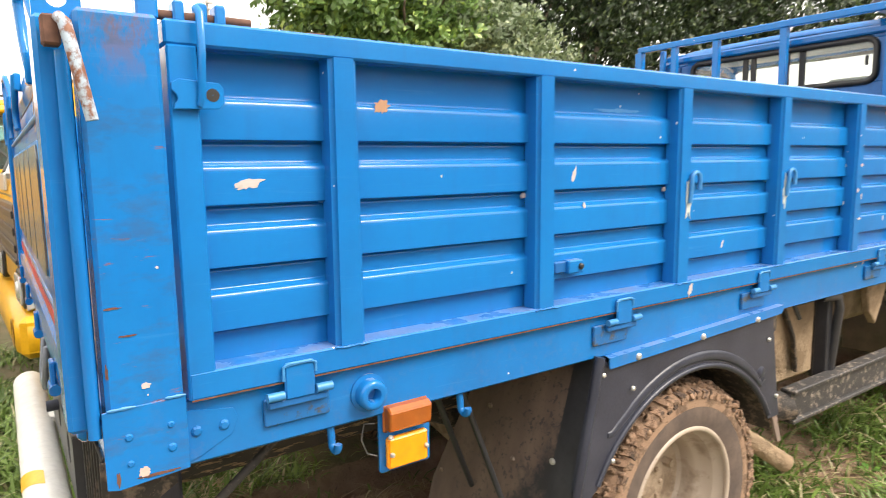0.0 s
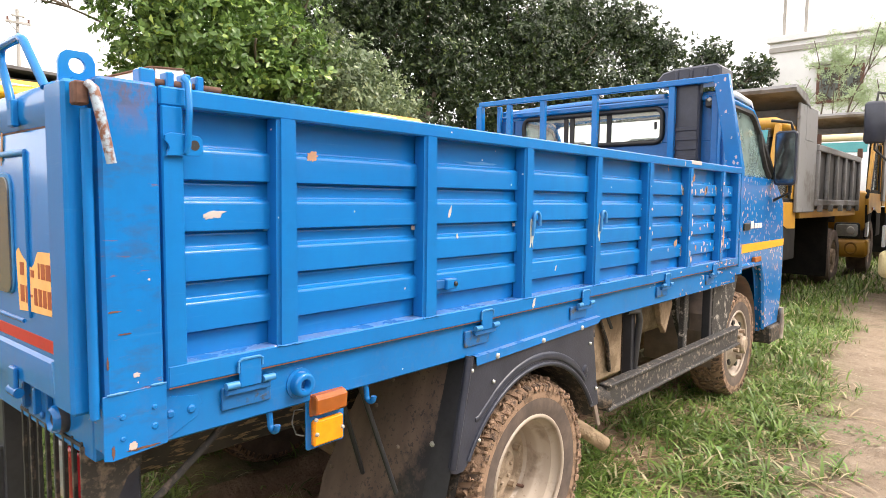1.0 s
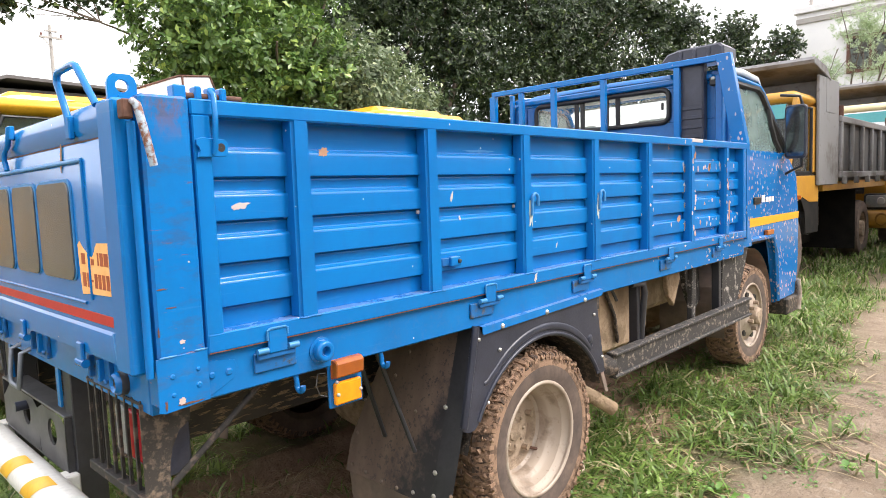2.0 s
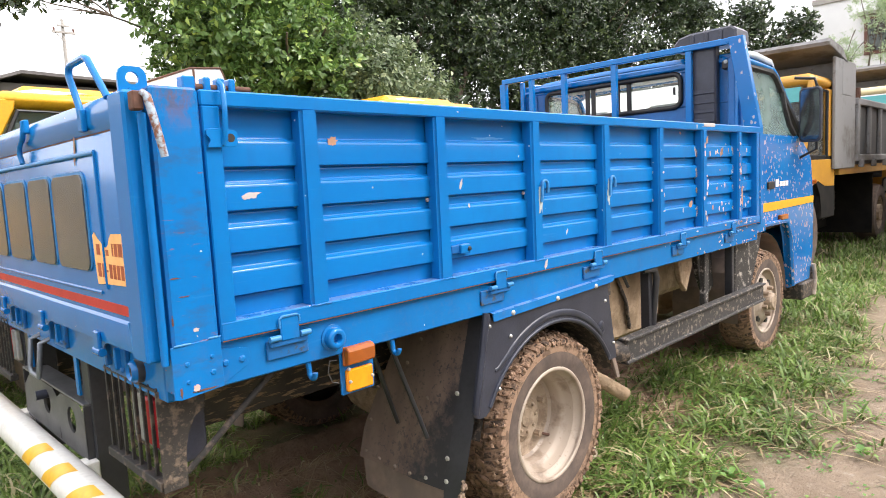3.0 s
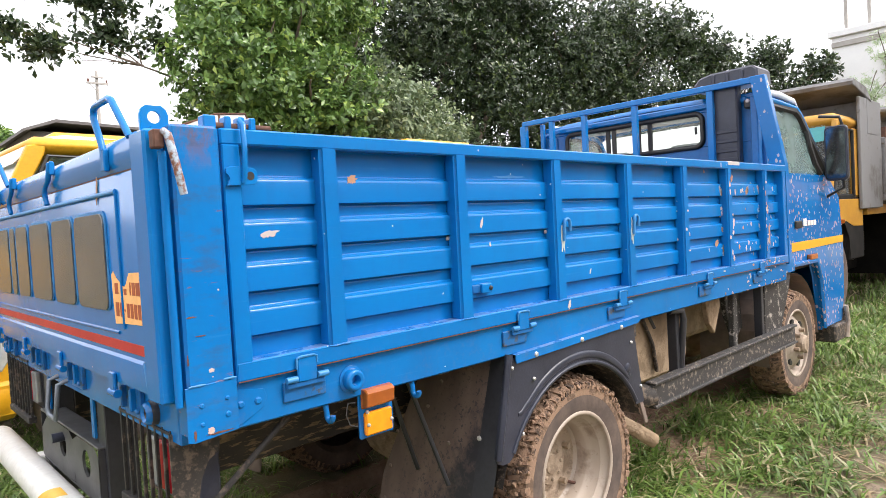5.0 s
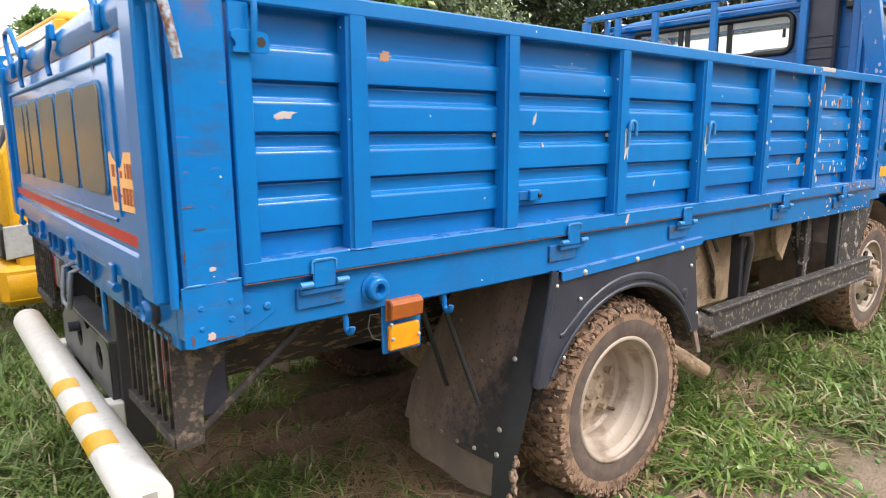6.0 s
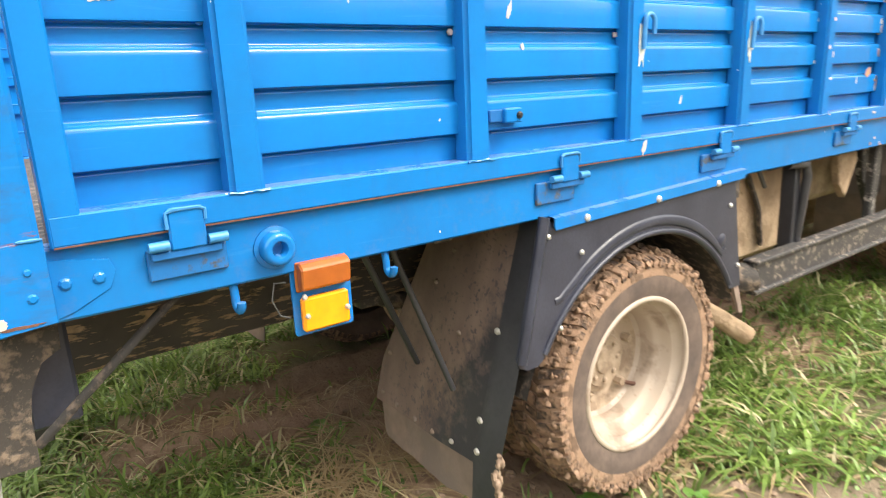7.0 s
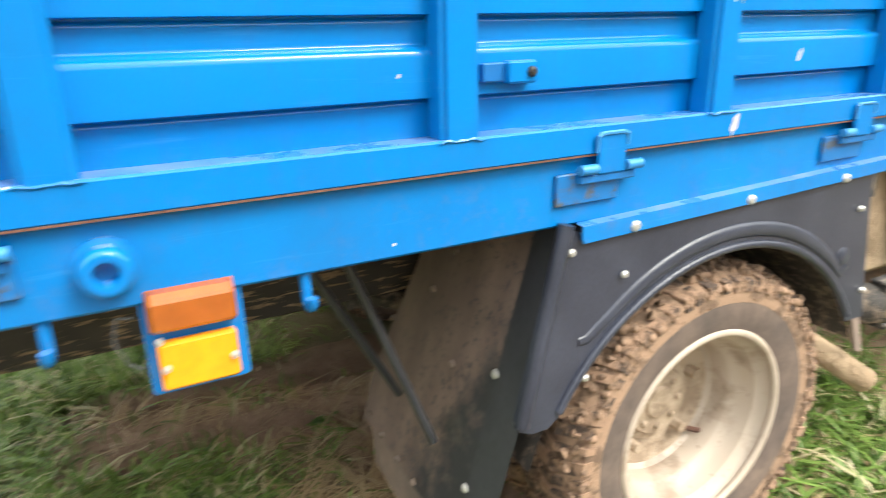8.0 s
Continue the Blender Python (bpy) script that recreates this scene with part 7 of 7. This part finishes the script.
blades("short_grass", scatter(-3.0, 5.0, -6.9, -1.8, 260, 14, turf), 0.12, 0.012, GRASS, 44, 0.8, "green grass across the path")
blades("short_grass", scatter(5.0, 24.0, -5.0, 9.0, 110, 4, turf), 0.16, 0.02, GRASS, 34, 0.7, "green grass further off")
blades("dry_grass", scatter(0.25, 1.30, -0.30, 0.75, 520, 5, lambda x, y: 0.75 * max(0.0, 1 - math.hypot((x - 0.74) / 0.40, (y - 0.42) / 0.30)) + 0.04), 0.150, 0.0046, STRAW, 35, 2.4, "dry yellow straw lying on the soil", "straw", 0.35)
blades("dry_grass", scatter(0.35, 1.25, 0.25, 0.95, 4200, 15, lambda x, y: 0.9 * max(0.0, 1 - math.hypot((x - 0.80) / 0.32, (y - 0.58) / 0.15)) + 0.012) + np.array([0, 0, 0.014]), 0.17, 0.0048, STRAW, 45, 2.2, "dry yellow straw between the wheel ruts", "straw", 0.45)
blades("dry_grass", scatter(0.2, 1.3, 0.8, 1.3, 5000, 16, lambda x, y: 0.55 if abs(y - 1.20 + 0.06 * x) < 0.05 or abs(y - 0.97 + 0.1 * x) < 0.04 else 0.02) + np.array([0, 0, 0.010]), 0.075, 0.0038, STRAW, 46, 2.0, "dry straw on the ridge between wheel ruts", "straw", 0.45)
blades("dry_grass", scatter(1.5, 6.5, -1.3, 0.3, 1500, 6, clumpy), 0.12, 0.010, STRAW, 36, 1.8, "dry yellow grass blades", "straw", 0.5)


def weeds():
    rng = np.random.default_rng(8)
    pts = scatter(-0.6, 3.2, -0.75, 0.15, 120, 9, lambda x, y: 0.8 if 0.9 < x < 1.35 and y > -0.6 else 0.10)
    pts = np.concatenate([pts, scatter(0.86, 1.03, 0.96, 1.08, 900, 29, lambda x, y: 0.9)])
    O, A, N, Ls = [], [], [], []
    for p in pts:
        k = rng.integers(5, 9)
        for j in range(k):
            q = 2 * math.pi * (j + rng.random() * 0.6) / k
            up = rng.uniform(0.1, 0.9)
            O.append(p + np.array([0.01 * rng.normal(), 0.01 * rng.normal(), 0.01 + 0.03 * rng.random()]))
            A.append((math.cos(q), math.sin(q), up))
            N.append((-0.4 * math.cos(q), -0.4 * math.sin(q), 1.0))
            Ls.append(rng.uniform(0.025, 0.055))
    Ls = np.array(Ls)
    data = leaf_mesh("weeds", np.array(O), np.array(A, float), np.array(N, float), Ls, Ls * 0.7, 0.6)
    data.materials.append(WEED)
    tagged(new("weeds", data), "small green broad-leaved weeds", "weeds", kind="stuff")


weeds()
blades("dry_grass", scatter(0.30, 0.72, 1.46, 1.70, 2600, 63, lambda x, y: 0.8 * max(0.0, 1 - math.hypot((x - 0.50) / 0.20, (y - 1.58) / 0.11))) + np.array([0, 0, 0.01]), 0.16, 0.0055, STRAW, 64, 1.3, "withered tuft under the load bed", "straw", 0.8)


def creeping_weeds():
    """Tiny round leaves spreading from the turf on to the bare path."""
    rng = np.random.default_rng(18)
    pts = scatter(0.5, 4.2, -1.15, 0.12, 420, 19, lambda x, y: 0.9 if noise.noise(Vector((x * 3.2, y * 3.2, 8.0))) > 0.05 else 0.10)
    k = 5
    base = np.repeat(pts, k, axis=0) + rng.normal(size=(len(pts) * k, 3)) * np.array([0.016, 0.016, 0.002]) + np.array([0, 0, 0.010])
    q = rng.uniform(0, 2 * math.pi, len(base))
    along = np.stack([np.cos(q), np.sin(q), rng.uniform(0.0, 0.5, len(base))], 1)
    normal = np.stack([0.3 * rng.normal(size=len(base)), 0.3 * rng.normal(size=len(base)), np.ones(len(base))], 1)
    Ls = rng.uniform(0.010, 0.020, len(base))
    data = leaf_mesh("creeping_weeds", base, along, normal, Ls, Ls * 0.9, 0.5)
    data.materials.append(WEED)
    tagged(new("creeping_weeds", data), "tiny round-leaved weeds creeping over bare soil", "weeds", kind="stuff")


creeping_weeds()


def lump(bm, c, r, seed, flat=0.6):
    g = bmesh.ops.create_icosphere(bm, subdivisions=2, radius=1.0)
    for v in g["verts"]:
        n = 1 + 0.45 * noise.noise(v.co * 1.7 + Vector((seed, 0, 0)))
        v.co = Vector((c[0] + v.co.x * r * n, c[1] + v.co.y * r * n, c[2] + v.co.z * r * n * flat))


bm = bmesh.new()
rnd = random.Random(12)
for k in range(420):
    x = rnd.gauss(0.95, 0.10) if k < 90 else rnd.uniform(0.75, 2.3) if k < 220 else rnd.uniform(0.1, 1.3)
    y = rnd.gauss(-0.02, 0.06) if k < 90 else rnd.gauss(0.0, 0.16) if k < 220 else rnd.uniform(0.3, 1.35)
    r = rnd.uniform(0.008, 0.030) if k < 90 else rnd.uniform(0.005, 0.020) if k < 220 else rnd.uniform(0.004, 0.014)
    clot(bm, (x, y, ground_z(x, y) + r * 0.2), r, k)
tagged(part("mud_clods", bm, CLOD, None, "", 35), "dried mud clods round the rear tyre", "mud", kind="stuff")
for k, (x, y, r) in enumerate(((4.76, -0.205, 0.055), (1.98, 0.26, 0.085), (5.9, 0.0, 0.04))):
    bm = bmesh.new()
    lump(bm, (x, y, ground_z(x, y) + r * 0.25), r, 60 + k, 0.45 if k != 1 else 0.9)
    tagged(part("stone", bm, STONE, None, "", 60), "pale stone lying on the ground", "stone", "stones")
